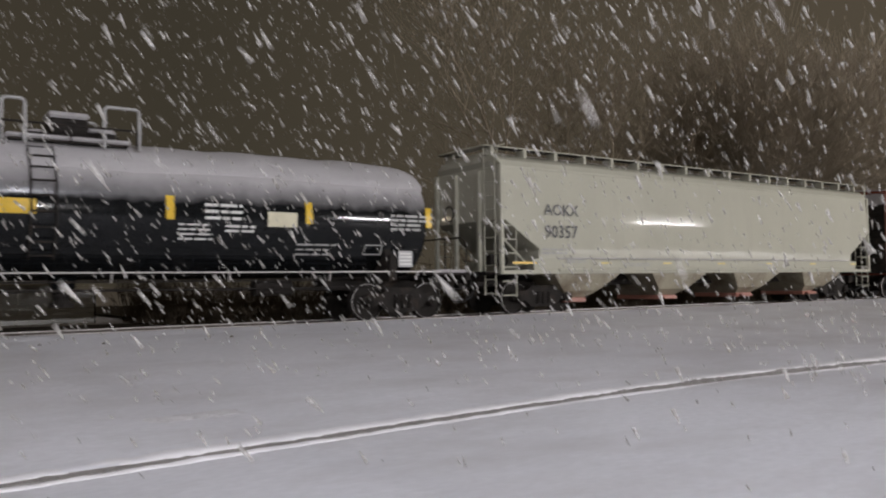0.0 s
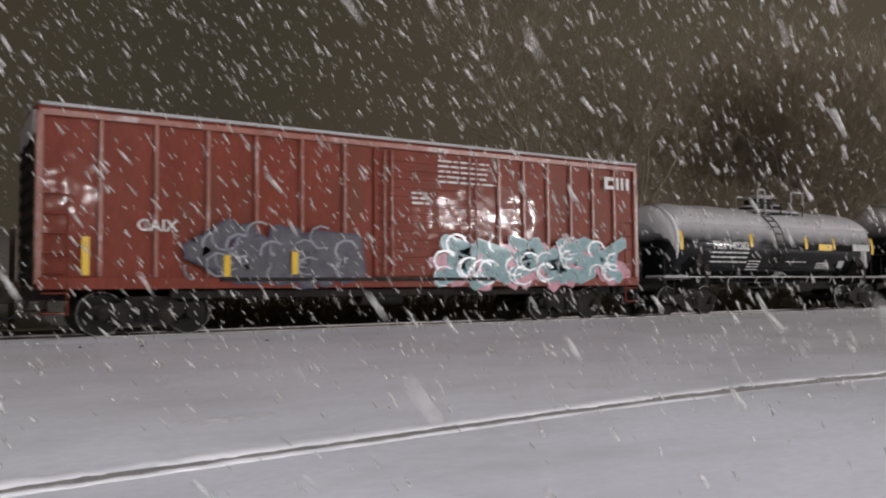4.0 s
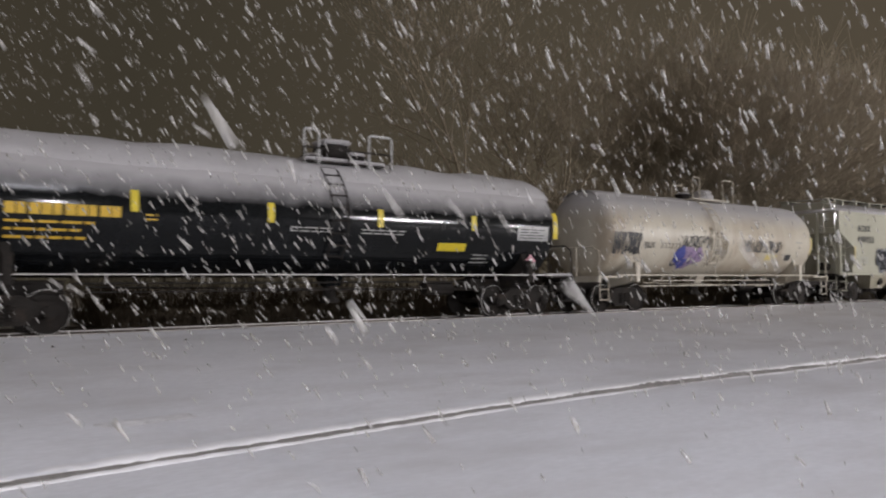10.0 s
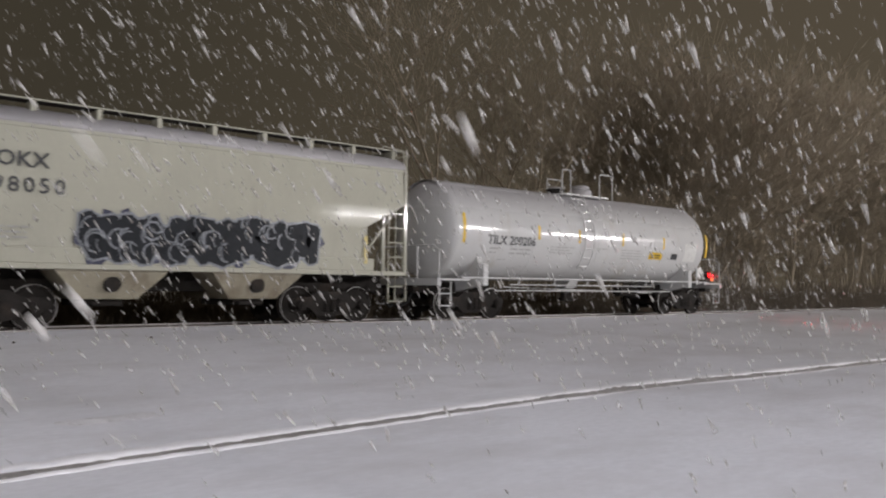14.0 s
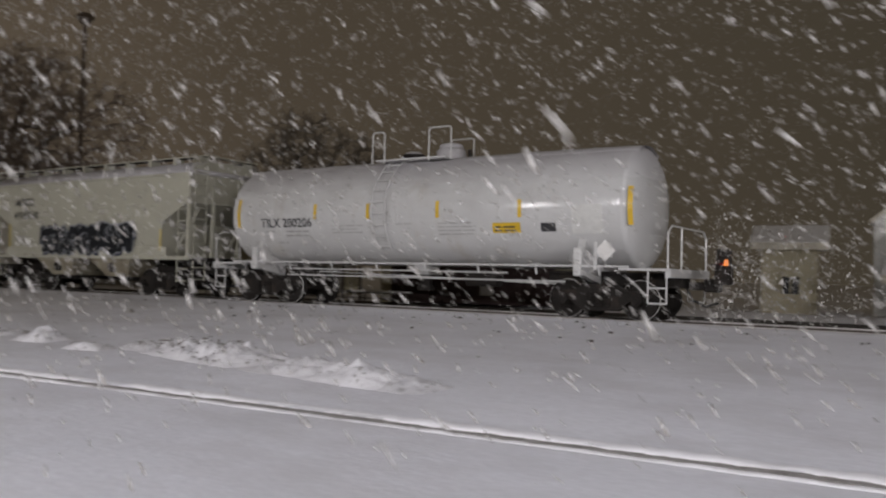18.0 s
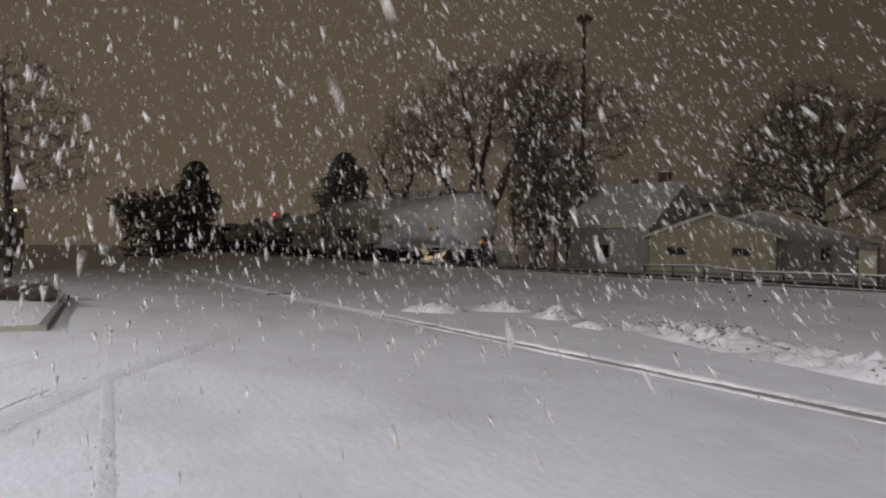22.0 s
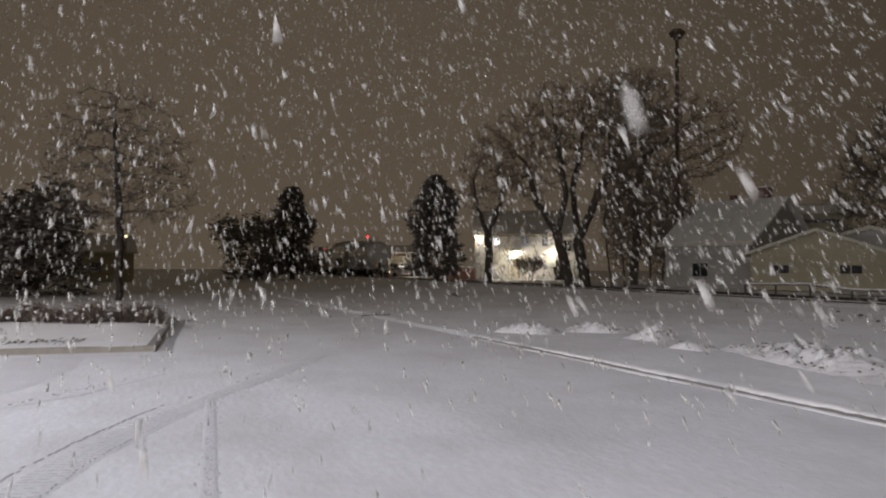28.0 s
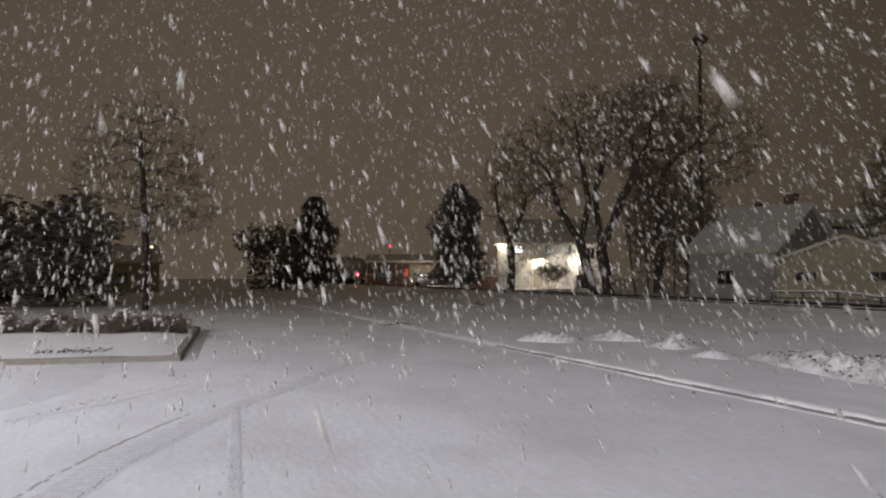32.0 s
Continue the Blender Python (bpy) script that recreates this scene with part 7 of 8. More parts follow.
    colony_tree("dense_tree", -36.5, 39.8, far_z, 42.5, "dense dark tree behind the houses",
                [[(0.0, 0, -0.2), (0.1, 0, 2.5), (0.0, 0, 4.5)]],
                [(-2.2, 0, 6.8, 3.0, 3.4, 3.4), (-0.6, 0, 8.8, 3.0, 3.0, 3.2), (2.2, 0.5, 7.8, 3.0, 3.2, 3.0), (3.4, 0, 5.6, 2.6, 2.6, 2.6), (-3.6, 0, 5.2, 2.2, 2.4, 2.4)], 3000, 24, base=0.42, twig=0.017, sprigs=6, sprig=0.8, fine=BARK)
    colony_tree("brush_thicket", -48.5, 28.2, far_z, 60.0, "tall brown thicket of many thin stems beside the grey house",
                [[(u, w, -0.2), (u * 1.15, w, 2.5), (u * 1.25 + 0.2 * w, w, 5.0)] for u, w in ((-2.2, 0.3), (-1.3, -0.4), (-0.5, 0.5), (0.3, -0.2), (1.1, 0.4), (2.0, -0.3), (2.6, 0.3))],
                [(-1.2, 0, 5.2, 1.9, 1.8, 4.2), (1.4, 0, 4.6, 2.0, 1.8, 3.9)], 3600, 35, base=0.075, twig=0.014, step=0.32, kill=0.36, sprigs=6, sprig=0.7)
    conifer("conifer", -67.4, 18.9, far_z, 9.2, 5.6, 25, "dark conifer beside the lit house")
    conifer("conifer", -99.4, 9.7, 0.2, 11.3, 7.2, 26, "dark conifer standing by the track", count=5600)
    conifer("evergreen", -100.4, 5.6, 0.2, 8.6, 7.4, 27, "broad dark evergreen bush", round_top=True, count=6000)
    # woods across the track towards the east
    # dense brown brush along the far side of the track
    rnd = random.Random(78)
    scrub(6.5, 120.0)
    brush = [bare_tree("brush_thicket", 44.0 + 7 * i, 27.5 + i, far_z, (14.0, 17.5)[i], 1.0, 52 + i, "dense pale brown brush growing beside the track", trunk=0.09, levels=4, fork=0.13, kids=(3, 4), stems=6, twig=0.012) for i in range(2)]
    for b in brush:
        b.children[1].data.materials[0] = BRUSH
        b.children[0].data.materials[0] = BRUSH
    for i in range(11):
        copy_thing(brush[i % 2], pose(37.5 + 5.3 * i + rnd.uniform(-1.5, 1.5), 26.6 + rnd.uniform(0, 4), far_z, 0, 0, rnd.uniform(0, 360)))
    rnd = random.Random(77)
    made = []
    for i in range(3):
        made.append(bare_tree("bare_tree", 30.0 + 9 * i, 29.0 + 2 * i, far_z, (15.0, 17.5, 12.0)[i], 0.95, 41 + i, "bare brown tree in the woods behind the track", trunk=0.20, levels=4, fork=0.14, kids=(3, 4), twig=0.009))
    for i in range(2):
        made.append(bare_tree("bare_shrub", 28.0 + 6 * i, 26.5, far_z, (6.0, 7.5)[i], 0.95, 48 + i, "bare brown thicket beside the track", trunk=0.10, levels=3, fork=0.10, kids=(3, 4), stems=6))
    for b in made:
        b.children[1].data.materials[0] = BRUSH
        b.children[0].data.materials[0] = BRUSH
    for i in range(26):
        src = made[i % 3] if i % 2 else made[3 + i % 4 // 2]
        big = src in made[:3]
        x = 22.0 + i * 3.2 + rnd.uniform(-1.2, 1.2)
        copy_thing(src, pose(x, (30 + 0.08 * i + rnd.uniform(0, 7)) if big else 27.2 + rnd.uniform(0, 3), far_z, 0, 0, rnd.uniform(0, 360)))


def band(points, widths, seed):
    """A shallow band of greyer snow with a frayed edge."""
    v, f = [], []
    row = 0
    for (a, b), (w0, w1) in zip(zip(points, points[1:]), zip(widths, widths[1:])):
        a, b = Vector(a), Vector(b)
        n = max(1, int((b - a).length / 0.05))
        side_way = Vector((-(b - a).y, (b - a).x)).normalized()
        for i in range(n):
            p, w = a.lerp(b, i / n), w0 + (w1 - w0) * i / n
            for q in range(7):
                u = q / 3 - 1
                fray = 1 + 0.18 * noise.noise((row * 0.13, q * 0.6, seed)) + 0.16 * noise.noise((row * 0.9, q, seed + 3))
                c = p + side_way * (u * w / 2 * fray)
                edge = abs(u) > 0.99
                v.append((c.x, c.y, ground_z(c.x, c.y) + (-0.004 if edge else 0.004 + 0.003 * noise.noise((c.x * 20, c.y * 20, seed)))))
            if row:
                k = (row - 1) * 7
                f += [(k + q, k + 7 + q, k + 8 + q, k + 1 + q) for q in range(6)]
            row += 1
    tagged(mesh_object("pressed_snow", v, f, GREYER_SNOW, True), "grey band of snow across the lot, pressed where tyres ran", "snow", kind="structure")


def build_near_side():
    # raised planting island with a concrete kerb
    isl = thing("planting_island", "raised planting island with a concrete kerb under snow", "traffic island", "", pose(0, 0, 0))
    tagged(isl, kind="structure")
    part("kerb_wall", boxes((-16.15, -16.0, -14, -0.95, -0.05, 0.105), bevel=0.02), CONCRETE, isl)
    part("kerb_wall", boxes((-25.5, -16.153, -1.14, -0.95, -0.05, 0.11), bevel=0.025), KERB_DARK, isl, "dark wet concrete kerb")
    nx, ny = 24, 36
    v, f = [], []
    for i in range(nx + 1):
        for j in range(ny + 1):
            x, y = -25.6 + 9.585 * i / nx, -14 + 12.93 * j / ny
            e = min(1, (nx - i) / 1.5 + 0.35, (ny - j) / 1.5)
            v.append((x, y, 0.095 + 0.05 * e + 0.05 * noise.noise((x * 0.8, y * 0.8, 7)) * e + 0.05 * max(0, noise.noise((x * 2.5, y * 2.5, 1))) * e))
    for i in range(nx):
        for j in range(ny):
            a = i * (ny + 1) + j
            f.append((a, a + ny + 1, a + ny + 2, a + 1))
    o = mesh_object("snow_top", v, f, SNOW, True)
    o.parent = isl
    rnd = random.Random(3)
    for x, y, s in ((-22.4, -1.5, 0.42), (-22.8, -2.2, 0.55), (-22.5, -3.0, 0.6), (-23.0, -3.9, 0.55), (-23.4, -4.9, 0.5), (-23.2, -5.9, 0.6), (-23.6, -7.0, 0.65), (-23.4, -8.2, 0.6),
                    (-25.0, -1.8, 0.55), (-25.3, -3.2, 0.6), (-25.4, -4.8, 0.6), (-25.2, -6.4, 0.7), (-25.6, -8.2, 0.7), (-28.0, -7.4, 0.9), (-28.6, -9.4, 1.0), (-27.8, -11.5, 1.0)):
        t, caps = [], bmesh.new()
        for i in range(170):
            a, q, h = rnd.uniform(0, 6.28), math.sqrt(rnd.uniform(0, 1)), rnd.uniform(0.35, 1.0)
            p = Vector((0.45 * s * q * math.cos(a), 0.45 * s * q * math.sin(a), 0))
            e = Vector((s * q * math.cos(a), s * q * math.sin(a), s * 0.95 * h * math.sqrt(1.08 - q * q)))
            t.append((p, e, 0.008, 0.006))
            for c in range(3):
                b = p.lerp(e, rnd.uniform(0.4, 1.0))
                t.append((b, b + Vector((rnd.gauss(0, 0.13), rnd.gauss(0, 0.13), rnd.uniform(-0.03, 0.13))), 0.007, 0.005))
            if rnd.random() < 0.13 and h > 0.6:
                r = rnd.uniform(0.03, 0.075)
                bmesh.ops.create_icosphere(caps, subdivisions=1, radius=r, matrix=Matrix.Translation(e) @ Matrix.Diagonal((1.3, 1.1, 0.6, 1)))
        b = thing("shrub", "low bare brown shrub with tufts of snow", "shrub", "shrubs of the island", pose(x, y, 0.10 if x > -25.6 else 0.0))
        vv, ff = tube_mesh(t, 3)
        mesh_object("crown", vv, ff, TWIG).parent = b
        tagged(part("snow", caps, SNOW, b, "tufts of fresh snow", True), kind="stuff")
    colony_tree("bare_tree", -41.8, -4.2, 0, 95.7, "young bare tree with snow-dusted twigs at the lot's edge",
                [[(0.0, 0, -0.1), (0.05, 0, 2.5), (-0.05, 0.05, 5.0), (-0.25, 0, 7.6), (-0.3, 0, 9.6)]],
                [(-0.1, 0, 7.0, 3.7, 3.0, 3.6), (0.3, 0, 5.0, 3.6, 2.8, 1.7)], 1700, 61, base=0.17, twig=0.011, step=0.34, kill=0.5, sprigs=3, sprig=0.5, bark=DARK_BARK, fine=FROSTED_TWIG)
    conifer("evergreen", -50.0, -9.5, 0, 6.6, 7.0, 62, "wide dark evergreen hedge at the lot's edge", round_top=True, count=2600)
    conifer("evergreen", -52.0, -15.0, 0, 7.0, 7.5, 63, "wide dark evergreen hedge at the lot's edge", round_top=True, count=2600)
    gable_house("house", "dim distant house behind the hedge", -95.0, -14.0, 0, 100, 12, 8, 3.4, 5.2, SIDING, [(-3.0, 1.6, 1.2, 1.1, 0), (2.0, 1.6, 1.2, 1.1, 0)])
    lp = thing("yard_lamp", "small dim yard lamp on a post", "lamp", "", pose(-88.0, -8.2, 0))
    part("pole", rod(bmesh.new(), (0, 0, 0), (0, 0, 4.6), 0.06, 8), POLE_STEEL, lp)
    part("lamp", rod(bmesh.new(), (0, 0, 4.7), (0, 0, 4.9), 0.13, 10), DIM_GLOW, lp)
    lv, lf = [], []
    for q in range(60):
        x, y = rnd.gauss(-16.7, 0.25), rnd.uniform(-3.6, -2.3)
        a, s = rnd.uniform(0, 3.1), rnd.uniform(0.03, 0.09)
        low = 0.055
        k = len(lv)
        dx_, dy_ = s * math.cos(a), s * math.sin(a)
        lv += [(x - dx_, y - dy_, 0.2 - low), (x + dy_ * 0.4, y - dx_ * 0.4, 0.225 - low), (x + dx_, y + dy_, 0.235 - low + rnd.uniform(0, 0.03)), (x - dy_ * 0.4, y + dx_ * 0.4, 0.21 - low)]
        lf += [(k, k + 1, k + 2), (k, k + 2, k + 3)]
    tagged(mesh_object("dead_leaves", lv, lf, TUFT), "dead brown leaves lying on the island's snow", "leaves", kind="stuff")
    # parked car at the lot's edge
    sedan("parked_car", "dark parked car under light snow", pose(-59.0, -13.2, 0, 0, 0, 95), CAR_BODY, False)
    # one tyre's track across the lot: two shallow edges and the tread between them
    way = [Vector(p) for p in ((-3.2, -1.7, 0), (-6.27, -1.26, 0), (-6.9, -1.15, 0), (-7.75, -0.93, 0), (-8.6, -0.66, 0), (-9.5, -0.34, 0), (-10.35, 0.1, 0), (-11.5, 0.65, 0), (-13.9, 1.65, 0))]
    tv, tf = [], []
    def strip(p, d, along, across, off, hgt):
        n = Vector((-d.y, d.x, 0))
        k = len(tv)
        for z, q in ((-0.005, 1.0), (hgt, 0.6)):
            for u, w in ((-1, -1), (1, -1), (1, 1), (-1, 1)):
                c = p + d * (u * along * q) + n * (off + w * across * q)
                tv.append((c.x, c.y, ground_z(c.x, c.y) + z))
        tf.extend([(k + 4, k + 5, k + 6, k + 7)] + [(k + a, k + (a + 1) % 4, k + 4 + (a + 1) % 4, k + 4 + a) for a in range(4)])
    for a, b in zip(way, way[1:]):
        d = (b - a).normalized()
        fade = 1.0 if a.x > -9 else 0.45
        for q in range(int((b - a).length / 0.085)):
            p = a + d * (q * 0.085)
            for off in (-0.15, -0.05, 0.06):
                if rnd.random() < 0.8 * fade + 0.1:
                    strip(p + d * rnd.uniform(-0.01, 0.01), d, 0.02, 0.055, off + rnd.uniform(-0.02, 0.02), 0.005 * fade)
            if rnd.random() < (0.95 if fade == 1.0 else 0.14):
                strip(p, d, 0.06, 0.016, 0.22 + rnd.uniform(-0.014, 0.014), 0.005)
                strip(p, d, 0.035, 0.014, -0.22 + rnd.uniform(-0.016, 0.016), 0.009)
    band([(-3.2, -1.72), (-6.1, -1.23), (-7.3, -0.96), (-8.6, -0.52), (-9.4, -0.22), (-10.3, 0.08), (-12.1, 0.96), (-14.6, 1.88)], [0.44, 0.44, 0.44, 0.40, 0.36, 0.36, 0.40, 0.44], 3)
    # a narrow greyer stripe straight along y = 0
    band([(-4.0, 0.0), (-7.3, 0.02), (-10.3, 0.03)], [0.17, 0.16, 0.15], 4)
    band([(-9.7, -2.4), (-10.7, -1.5), (-12.6, -0.6)], [0.10, 0.10, 0.08], 5)
    # a broad greyer patch on the snow below the island's kerb
    band([(-15.4, -2.7), (-13.6, -2.55), (-12.0, -2.5), (-10.9, -2.65), (-9.6, -3.3)], [1.3, 1.3, 0.8, 0.5, 0.2], 6)
    # small ridges along the straight stripe that leads out from under the eye, and along a fainter third track
    for a, b, wd, n in ((Vector((-4.0, 0.0, 0)), Vector((-10.0, 0.04, 0)), 0.045, 210), (Vector((-9.6, -2.4, 0)), Vector((-13.0, -0.67, 0)), 0.06, 60)):
        d = (b - a).normalized()
        for q in range(n):
            strip(a + (b - a) * rnd.random(), d, rnd.uniform(0.015, 0.05), rnd.uniform(0.006, 0.016), rnd.gauss(0, wd), rnd.uniform(0.003, 0.007))
    tagged(mesh_object("tyre_track", tv, tf, PACKED_SNOW), "tyre track pressed into the lot's snow, with small ridges beside it", "tyre track", kind="structure")
    for x, y, sd in ((-25.8, 5.1, 1), (-36.1, 11.1, 2)):
        rr = random.Random(sd)
        sg, p = [], Vector((-0.4, 0, 0.03))
        for q in range(6):
            e = p + Vector((rr.uniform(0.1, 0.2), rr.uniform(-0.12, 0.12), rr.uniform(0.0, 0.03)))
            sg += [(p, e, 0.018 * sd, 0.015 * sd), (e, e + Vector((rr.uniform(-0.1, 0.2), rr.uniform(-0.3, 0.3), rr.uniform(0.02, 0.16 * sd))), 0.013 * sd, 0.007 * sd)]
            p = e
        vv, ff = tube_mesh(sg, 5)
        b = tagged(mesh_object("fallen_branch", vv, ff, BARK), "dark fallen branch lying on the snow", "branch")
        b.matrix_basis = pose(x, y, ground_z(x, y), 0, 0, 100 * sd)
    # dark stones thrown from the ballast onto the snow
    for k in range(46):
        x, y = rnd.uniform(-24, -4), 17.0 - abs(rnd.gauss(0, 2.0))
        c = bmesh.new()
        s = rnd.uniform(0.02, 0.05)
        bmesh.ops.create_icosphere(c, subdivisions=1, radius=1, matrix=Matrix.Diagonal((s * 1.4, s, s * 0.7, 1)))
        for q in c.verts:
            q.co *= rnd.uniform(0.8, 1.2)
        o = tagged(new("stone", solid(c, "stone", BALLAST)), "small dark ballast stone lying on the snow", "stone", "stones thrown from the track")
        o.matrix_basis = pose(x, y, ground_z(x, y) + s * 0.3, 0, 0, rnd.uniform(0, 180))
    # ploughed snow
    for x, y, ln, wd, hh, tn, sd, lb in ((-10.4, 9.05, 4.7, 1.3, 0.27, -8, 1, "long lumpy mound of ploughed snow beside the kerb"), (-7.2, 8.6, 3.4, 1.0, 0.23, -6, 2, "lumpy mound of ploughed snow beside the kerb"),
                                         (-12.9, 8.5, 0.95, 0.6, 0.16, 10, 3, "small mound of ploughed snow"), (-14.9, 8.75, 1.1, 0.8, 0.26, 10, 4, "small mound of ploughed snow"),
                                         (-17.0, 8.65, 1.9, 0.9, 0.23, 38, 5, "small mound of ploughed snow"), (-17.7, 7.2, 1.7, 0.8, 0.22, 33, 6, "small mound of ploughed snow"),
                                         (2.9, 9.0, 1.3, 0.5, 0.05, 5, 7, "thin patch of trodden snow on the verge")):
        mo = mound("snow_mound", x, y, ln, wd, hh, tn, sd, lb)
        if sd == 7:
            continue
        cv, cf = [], []
        co = [q.co.copy() for q in mo.data.vertices]
        for _ in range(int((150 if sd == 1 else 62) * ln)):
            p = co[rnd.randrange(len(co))]
            if p.z < ground_z(p.x, p.y) + 0.04 or (p.x > -9.6 and rnd.random() < 0.8):
                continue
            s, k = rnd.uniform(0.010, 0.035), len(cv)
            for q in range(5):
                a = 1.2566 * q
                cv.append((p.x + s * 1.5 * math.cos(a) * rnd.uniform(0.6, 1.2), p.y + s * math.sin(a), p.z + rnd.uniform(-0.01, 0.006)))
            cv.append((p.x, p.y - 0.004, p.z + s * 0.7))
            cf += [(k + q, k + (q + 1) % 5, k + 5) for q in range(5)]
        cr = tagged(mesh_object("scattered_soil", cv, cf, TUFT), "dark crumbs of soil in the ploughed snow", kind="stuff")
        cr.parent = mo


# ---- lamps of the lot, behind the camera ----
def build_lamps():
    # rows of lamps: one post carries up to three heads along a beam
    for x, y, heads, w, cut in ((-26, -24, 1, 1620, 132), (-12, -23, 1, 880, 132), (7.5, -24, 1, 2100, 180), (41.5, -25, 3, 9600, 180), (69.5, -24, 3, 11500, 180)):
        lamp_post(x, y, 8.0, heads, "parking-lot lamp on a steel pole")
        for q in range(heads):
            u = x + (q - (heads - 1) / 2) * 3.4
            d = bpy.data.lights.new("lot_lamp", "AREA")
            d.spread = radians(cut)
            d.shape, d.size, d.size_y, d.energy, d.color = "RECTANGLE", 0.55, 0.25, w / heads, (1.0, 0.96, 0.97)
            o = new("lot_lamp", d)
            o.matrix_basis = look((u, y + 0.5, 7.9), (u, 8, 0))
    lamp_post(4.5, -1.9, 14.7, 1, "parking-lot lamp on a steel pole")
    d = bpy.data.lights.new("near_lot_lamp", "SPOT")
    d.energy, d.color, d.shadow_soft_size, d.spot_size, d.spot_blend = 3650, (0.945, 0.945, 1.04), 0.3, radians(140), 0.4
    o = new("near_lot_lamp", d)
    o.matrix_basis = look((4.5, -1.3, 14.5), (4.6, 1.7, 0))
    lamp_post(-9.0, -7.6, 8.6, 1, "parking-lot lamp on a steel pole")
    d = bpy.data.lights.new("left_lot_lamp", "SPOT")
    d.energy, d.color, d.shadow_soft_size, d.spot_size, d.spot_blend = 1470, (0.945, 0.945, 1.04), 0.25, radians(136), 0.35
    o = new("left_lot_lamp", d)
    o.matrix_basis = look((-9.0, -7.0, 8.4), (-9.5, -5.5, 0))
    for x, y, z, e in ((-79.6, 26.7, 5.0, 115), (-76.6, 34.0, 3.1, 125), (-78.0, 30.4, 3.0, 140), (-112.6, 26.0, 3.4, 420)):
        d = bpy.data.lights.new("house_lamp", "POINT")
        d.energy, d.color, d.shadow_soft_size = e, (1.0, 0.86, 0.70), 0.15
        o = new("house_lamp", d)
        o.location = (x, y, z)


# ---- falling snow ----
def falling_snow(seed, count, radius, vel, size, label, inner=0.8, ceiling=15.0, stretch=3.6, wedge=(-75, 118), blunt=True):
    """Flakes in a slanting column, so that they keep coming for the whole clip."""
    rs = np.random.RandomState(seed)
    v = np.array(vel)
    drop = -v[2] * 32.0
    ang = np.radians(rs.uniform(wedge[0], wedge[1], count))
    rad = radius * np.sqrt(rs.uniform((inner / radius) ** 2, 1, count))
    q = np.stack([-np.sin(ang) * rad, np.cos(ang) * rad], 1)
    z = rs.uniform(0, ceiling + drop, count)
    p = np.stack([q[:, 0] + (z - EYE) * v[0] / v[2], q[:, 1] + (z - EYE) * v[1] / v[2], z], 1)
    s = size * rs.lognormal(0, 0.35, count)
    d = v / np.linalg.norm(v)
    d = d + rs.normal(0, 0.12, (count, 3))
    d /= np.linalg.norm(d, axis=1)[:, None]
    u = np.cross(d, rs.normal(0, 1, (count, 3)))
    u /= np.linalg.norm(u, axis=1)[:, None]
    w = np.cross(d, u)
    s = s[:, None]
    if blunt:
        e = d * s * (stretch - 0.25)
        ring = [u, w * 0.87 - u * 0.5, -w * 0.87 - u * 0.5]
        verts = np.stack([p - e + r * s * 0.9 for r in ring] + [p + e + r * s * 0.9 for r in ring], 1).reshape(-1, 3)
        base = np.arange(count)[:, None] * 6
        tri = np.array([[0, 2, 1], [0, 1, 3], [1, 4, 3], [1, 2, 4], [2, 5, 4], [2, 0, 5], [0, 3, 5], [3, 4, 5]])
    else:
        e = d * s * stretch * 0.9
        verts = np.stack([p - e + u * s * 0.8, p - e - u * s * 0.8, p + e + w * s * 0.8, p + e - w * s * 0.8], 1).reshape(-1, 3)
        base = np.arange(count)[:, None] * 4
        tri = np.array([[0, 1, 2], [0, 3, 1], [0, 2, 3], [1, 3, 2]])
    faces = (base[:, :, None] + tri[None]).reshape(-1, 3)
    me = bpy.data.meshes.new("falling_snow")
    me.vertices.add(len(verts))
    me.vertices.foreach_set("co", verts.ravel())
    me.loops.add(faces.size)
    me.loops.foreach_set("vertex_index", faces.ravel())
    me.polygons.add(len(faces))
    me.polygons.foreach_set("loop_start", np.arange(len(faces)) * 3)
    me.update(calc_edges=True)
    me.materials.append(FLAKE)
    o = tagged(new("falling_snow", me), label, "snow", kind="stuff")
    o["fall"] = vel
    return o


build_ground()
build_track()
TRAIN = build_train()
build_far_side()
build_near_side()
build_lamps()
FLAKES = [
    falling_snow(1, 44000, 13, (3.0, 0.3, -3.5), 0.0115, "falling snowflakes driven by the wind", 1.8, 9, 3.1, blunt=False),
    falling_snow(2, 58000, 19, (2.3, -0.2, -3.1), 0.0165, "falling snowflakes driven by the wind", 5, 11, 3.2, blunt=False),
    falling_snow(3, 64000, 42, (2.3, 0.1, -2.9), 0.031, "thick veil of more distant falling snow", 14, 22, 2.6, blunt=False),
    falling_snow(6, 54000, 20, (2.1, 0.1, -2.4), 0.0165, "fine dense snowflakes before the train", 9, 9, 3.0, wedge=(-70, 75), blunt=False),
    falling_snow(7, 46000, 34, (1.5, 0.1, -2.2), 0.035, "thick snowfall over the far end of the lot", 10, 14, 2.2, wedge=(38, 108), blunt=False),
    falling_snow(5, 36000, 85, (1.3, 0.1, -1.7), 0.042, "faint curtain of far falling snow", 38, 26, 2.0, wedge=(-62, 108), blunt=False),
    falling_snow(4, 2400, 3.0, (3.4, 0.3, -4.2), 0.0115, "large snowflakes close to the eye", 0.8, 3.5, 2.3),
]


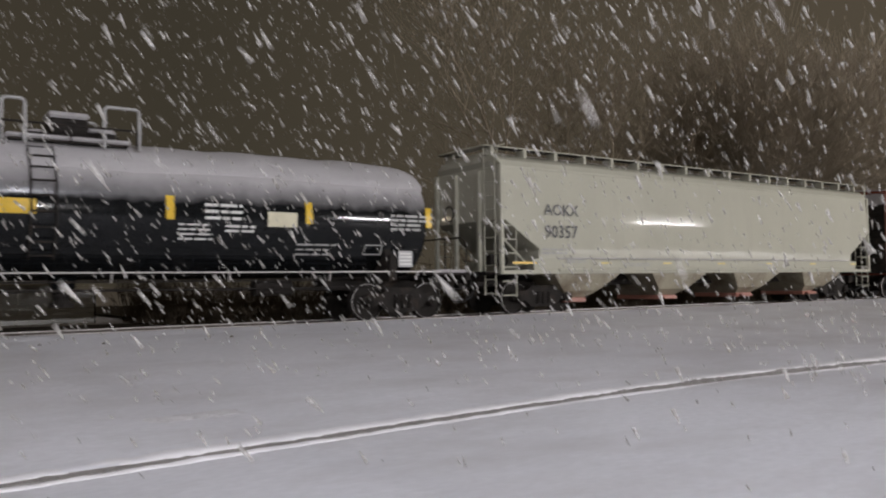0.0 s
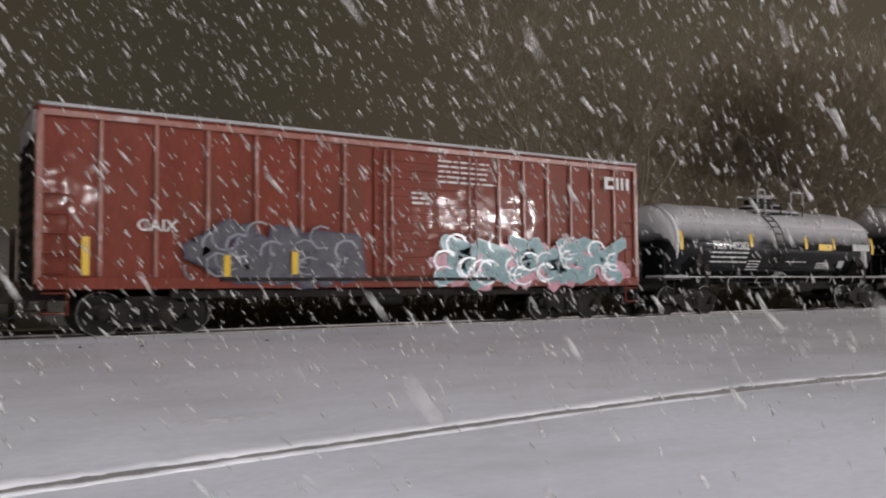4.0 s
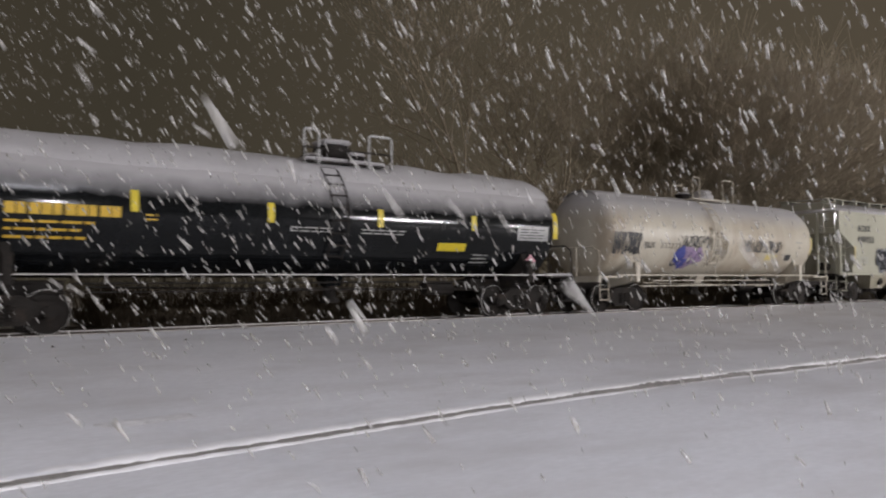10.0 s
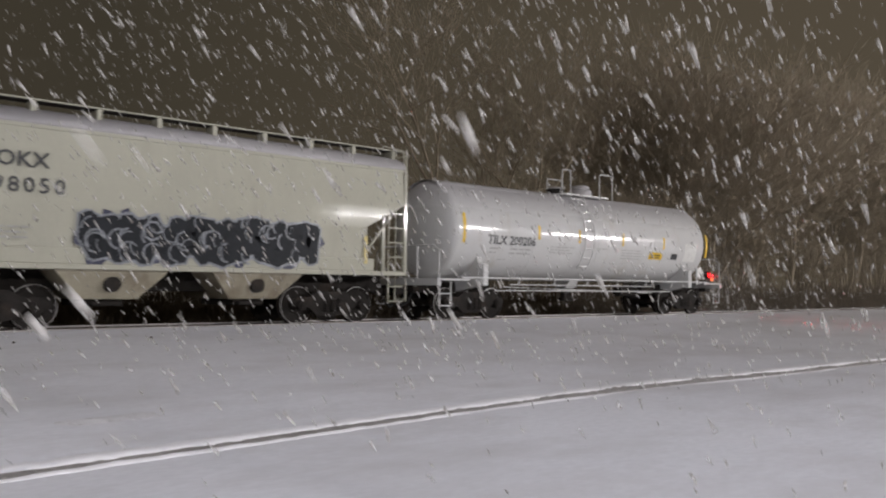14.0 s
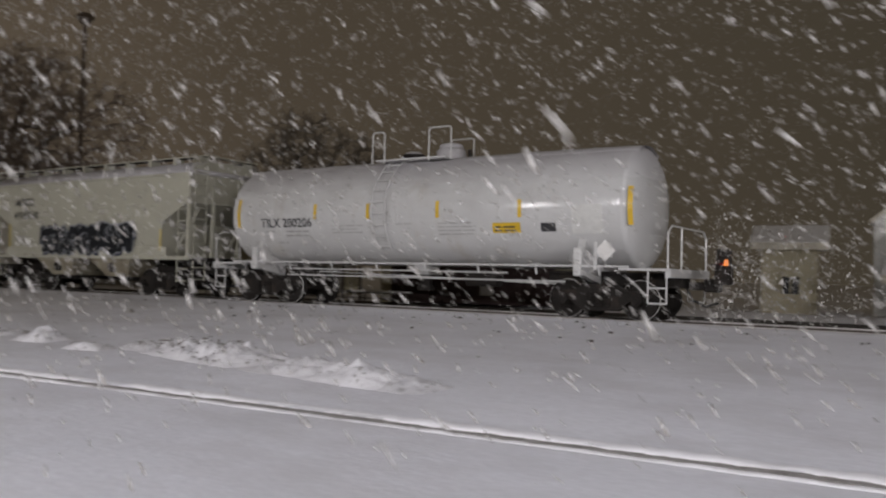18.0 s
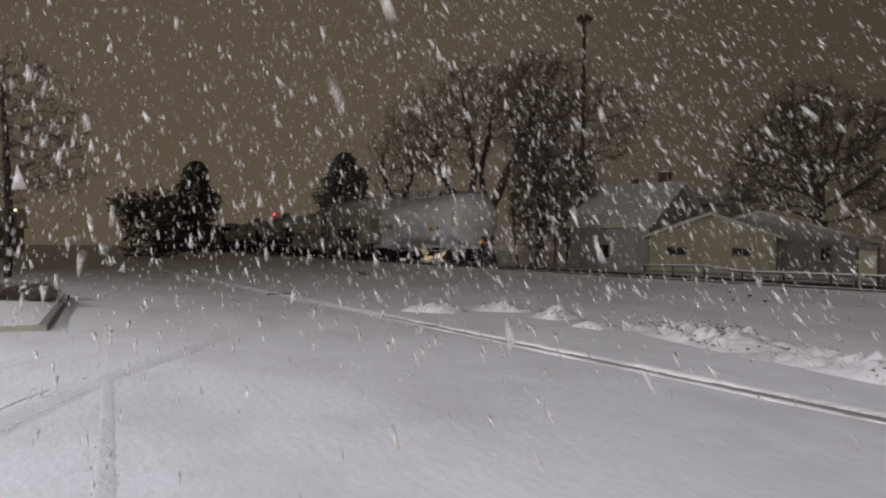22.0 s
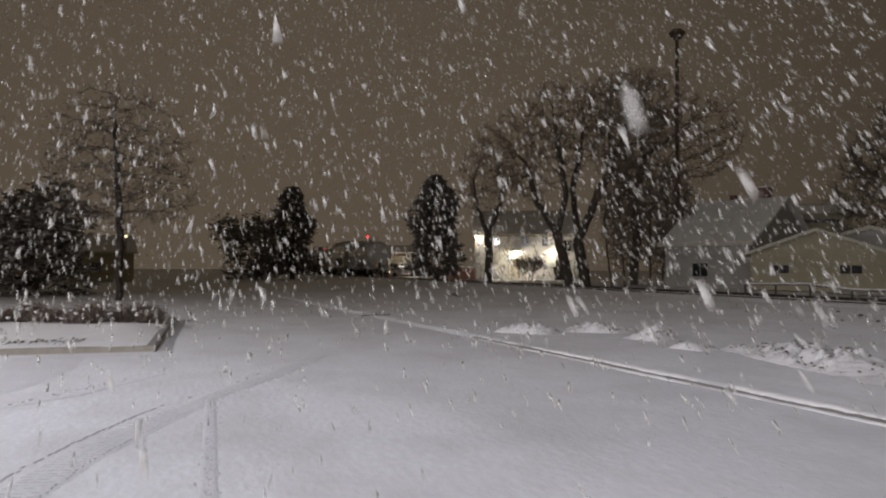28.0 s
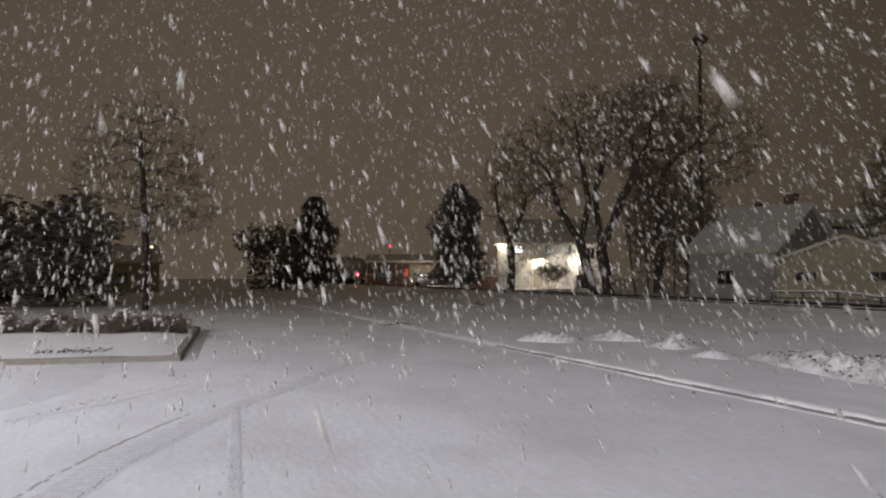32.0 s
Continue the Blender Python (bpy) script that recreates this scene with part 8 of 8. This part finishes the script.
# powder whirled up behind the last car, carried along with it
def powder(count, x0, x1, seed):
    rs = np.random.RandomState(seed)
    u = rs.uniform(0, 1, count) ** 2.0
    p = np.stack([x0 + (x1 - x0) * u, rs.normal(-0.25, 0.45 + 0.55 * u, count), np.abs(rs.normal(1.0, 0.75, count)) * (1.0 + 0.3 * u)], 1)
    s = 0.012 * rs.lognormal(0, 0.4, count)
    d = rs.normal(0, 1, (count, 4, 3))
    verts = (p[:, None, :] + d * s[:, None, None]).reshape(-1, 3)
    base = np.arange(count)[:, None] * 4
    faces = (base[:, :, None] + np.array([[0, 1, 2], [0, 3, 1], [0, 2, 3], [1, 3, 2]])[None]).reshape(-1, 3)
    o = mesh_object("blown_snow", [Vector(v) for v in verts], [tuple(int(i) for i in f) for f in faces], FLAKE)
    return tagged(o, "powder snow whirled up behind the last car", "snow", kind="stuff")


POWDER = powder(3200, 147.0, 152.1, 9)


# ---- what moves: the train, its wheels and the snow ----
def train_shift(t):
    return -8.437 * t - 0.00946 * (t - 16) ** 2 + 0.0125 * max(0.0, t - 14) ** 2


def motions():
    for car in TRAIN:
        walk(car, [(t, pose(car["mid"] + train_shift(t), TRACK_Y, RAIL_Z)) for t in range(0, 33)])
    walk(POWDER, [(t, pose(train_shift(t), TRACK_Y, RAIL_Z)) for t in range(0, 33)])
    for w, sets in SPIN.items():
        rows = []
        for i in range(0, 481):
            t = min(i / 15, 32.0)
            rows.append((t, pose(w, 0, 0.457, 0, math.degrees((train_shift(t) - train_shift(0)) / 0.457), 0)))
        walk(sets[0], rows)
        act, slot = sets[0].animation_data.action, sets[0].animation_data.action_slot
        for o in sets[1:]:
            o.rotation_mode = "QUATERNION"
            o.animation_data_create()
            o.animation_data.action = act
            o.animation_data.action_slot = slot
    # the blink is imitated: the lamp lies face down on its box and tips up for a moment every second and a half
    for lamp, x, m in BEACON:
        rows = []
        for k in range(-11, 11):
            f = 18.40 + 1.508 * k
            for u, tip in ((-0.15, 89.0), (-0.10, 60.0), (-0.03, 0.0), (0.17, 0.0), (0.24, 60.0), (0.29, 89.0)):
                t = f + u
                if 0.0 < t < 32.0:
                    rows.append((t, tip))
        rows = [(0.0, 89.0)] + rows + [(32.0, 0.0)]
        out = []
        for t, tip in rows:
            side_turn = math.degrees(math.atan2(-TRACK_Y, -(x + m + train_shift(t))))
            out.append((t, pose(x, -0.27, 1.505, 0, tip, max(-74.0, min(-5.0, side_turn)))))
        walk(lamp, out)
    for f in FLAKES:
        v = Vector(f["fall"])
        walk(f, [(t, Matrix.Translation(v * t)) for t in (0, 8, 16, 24, 32)])


motions()
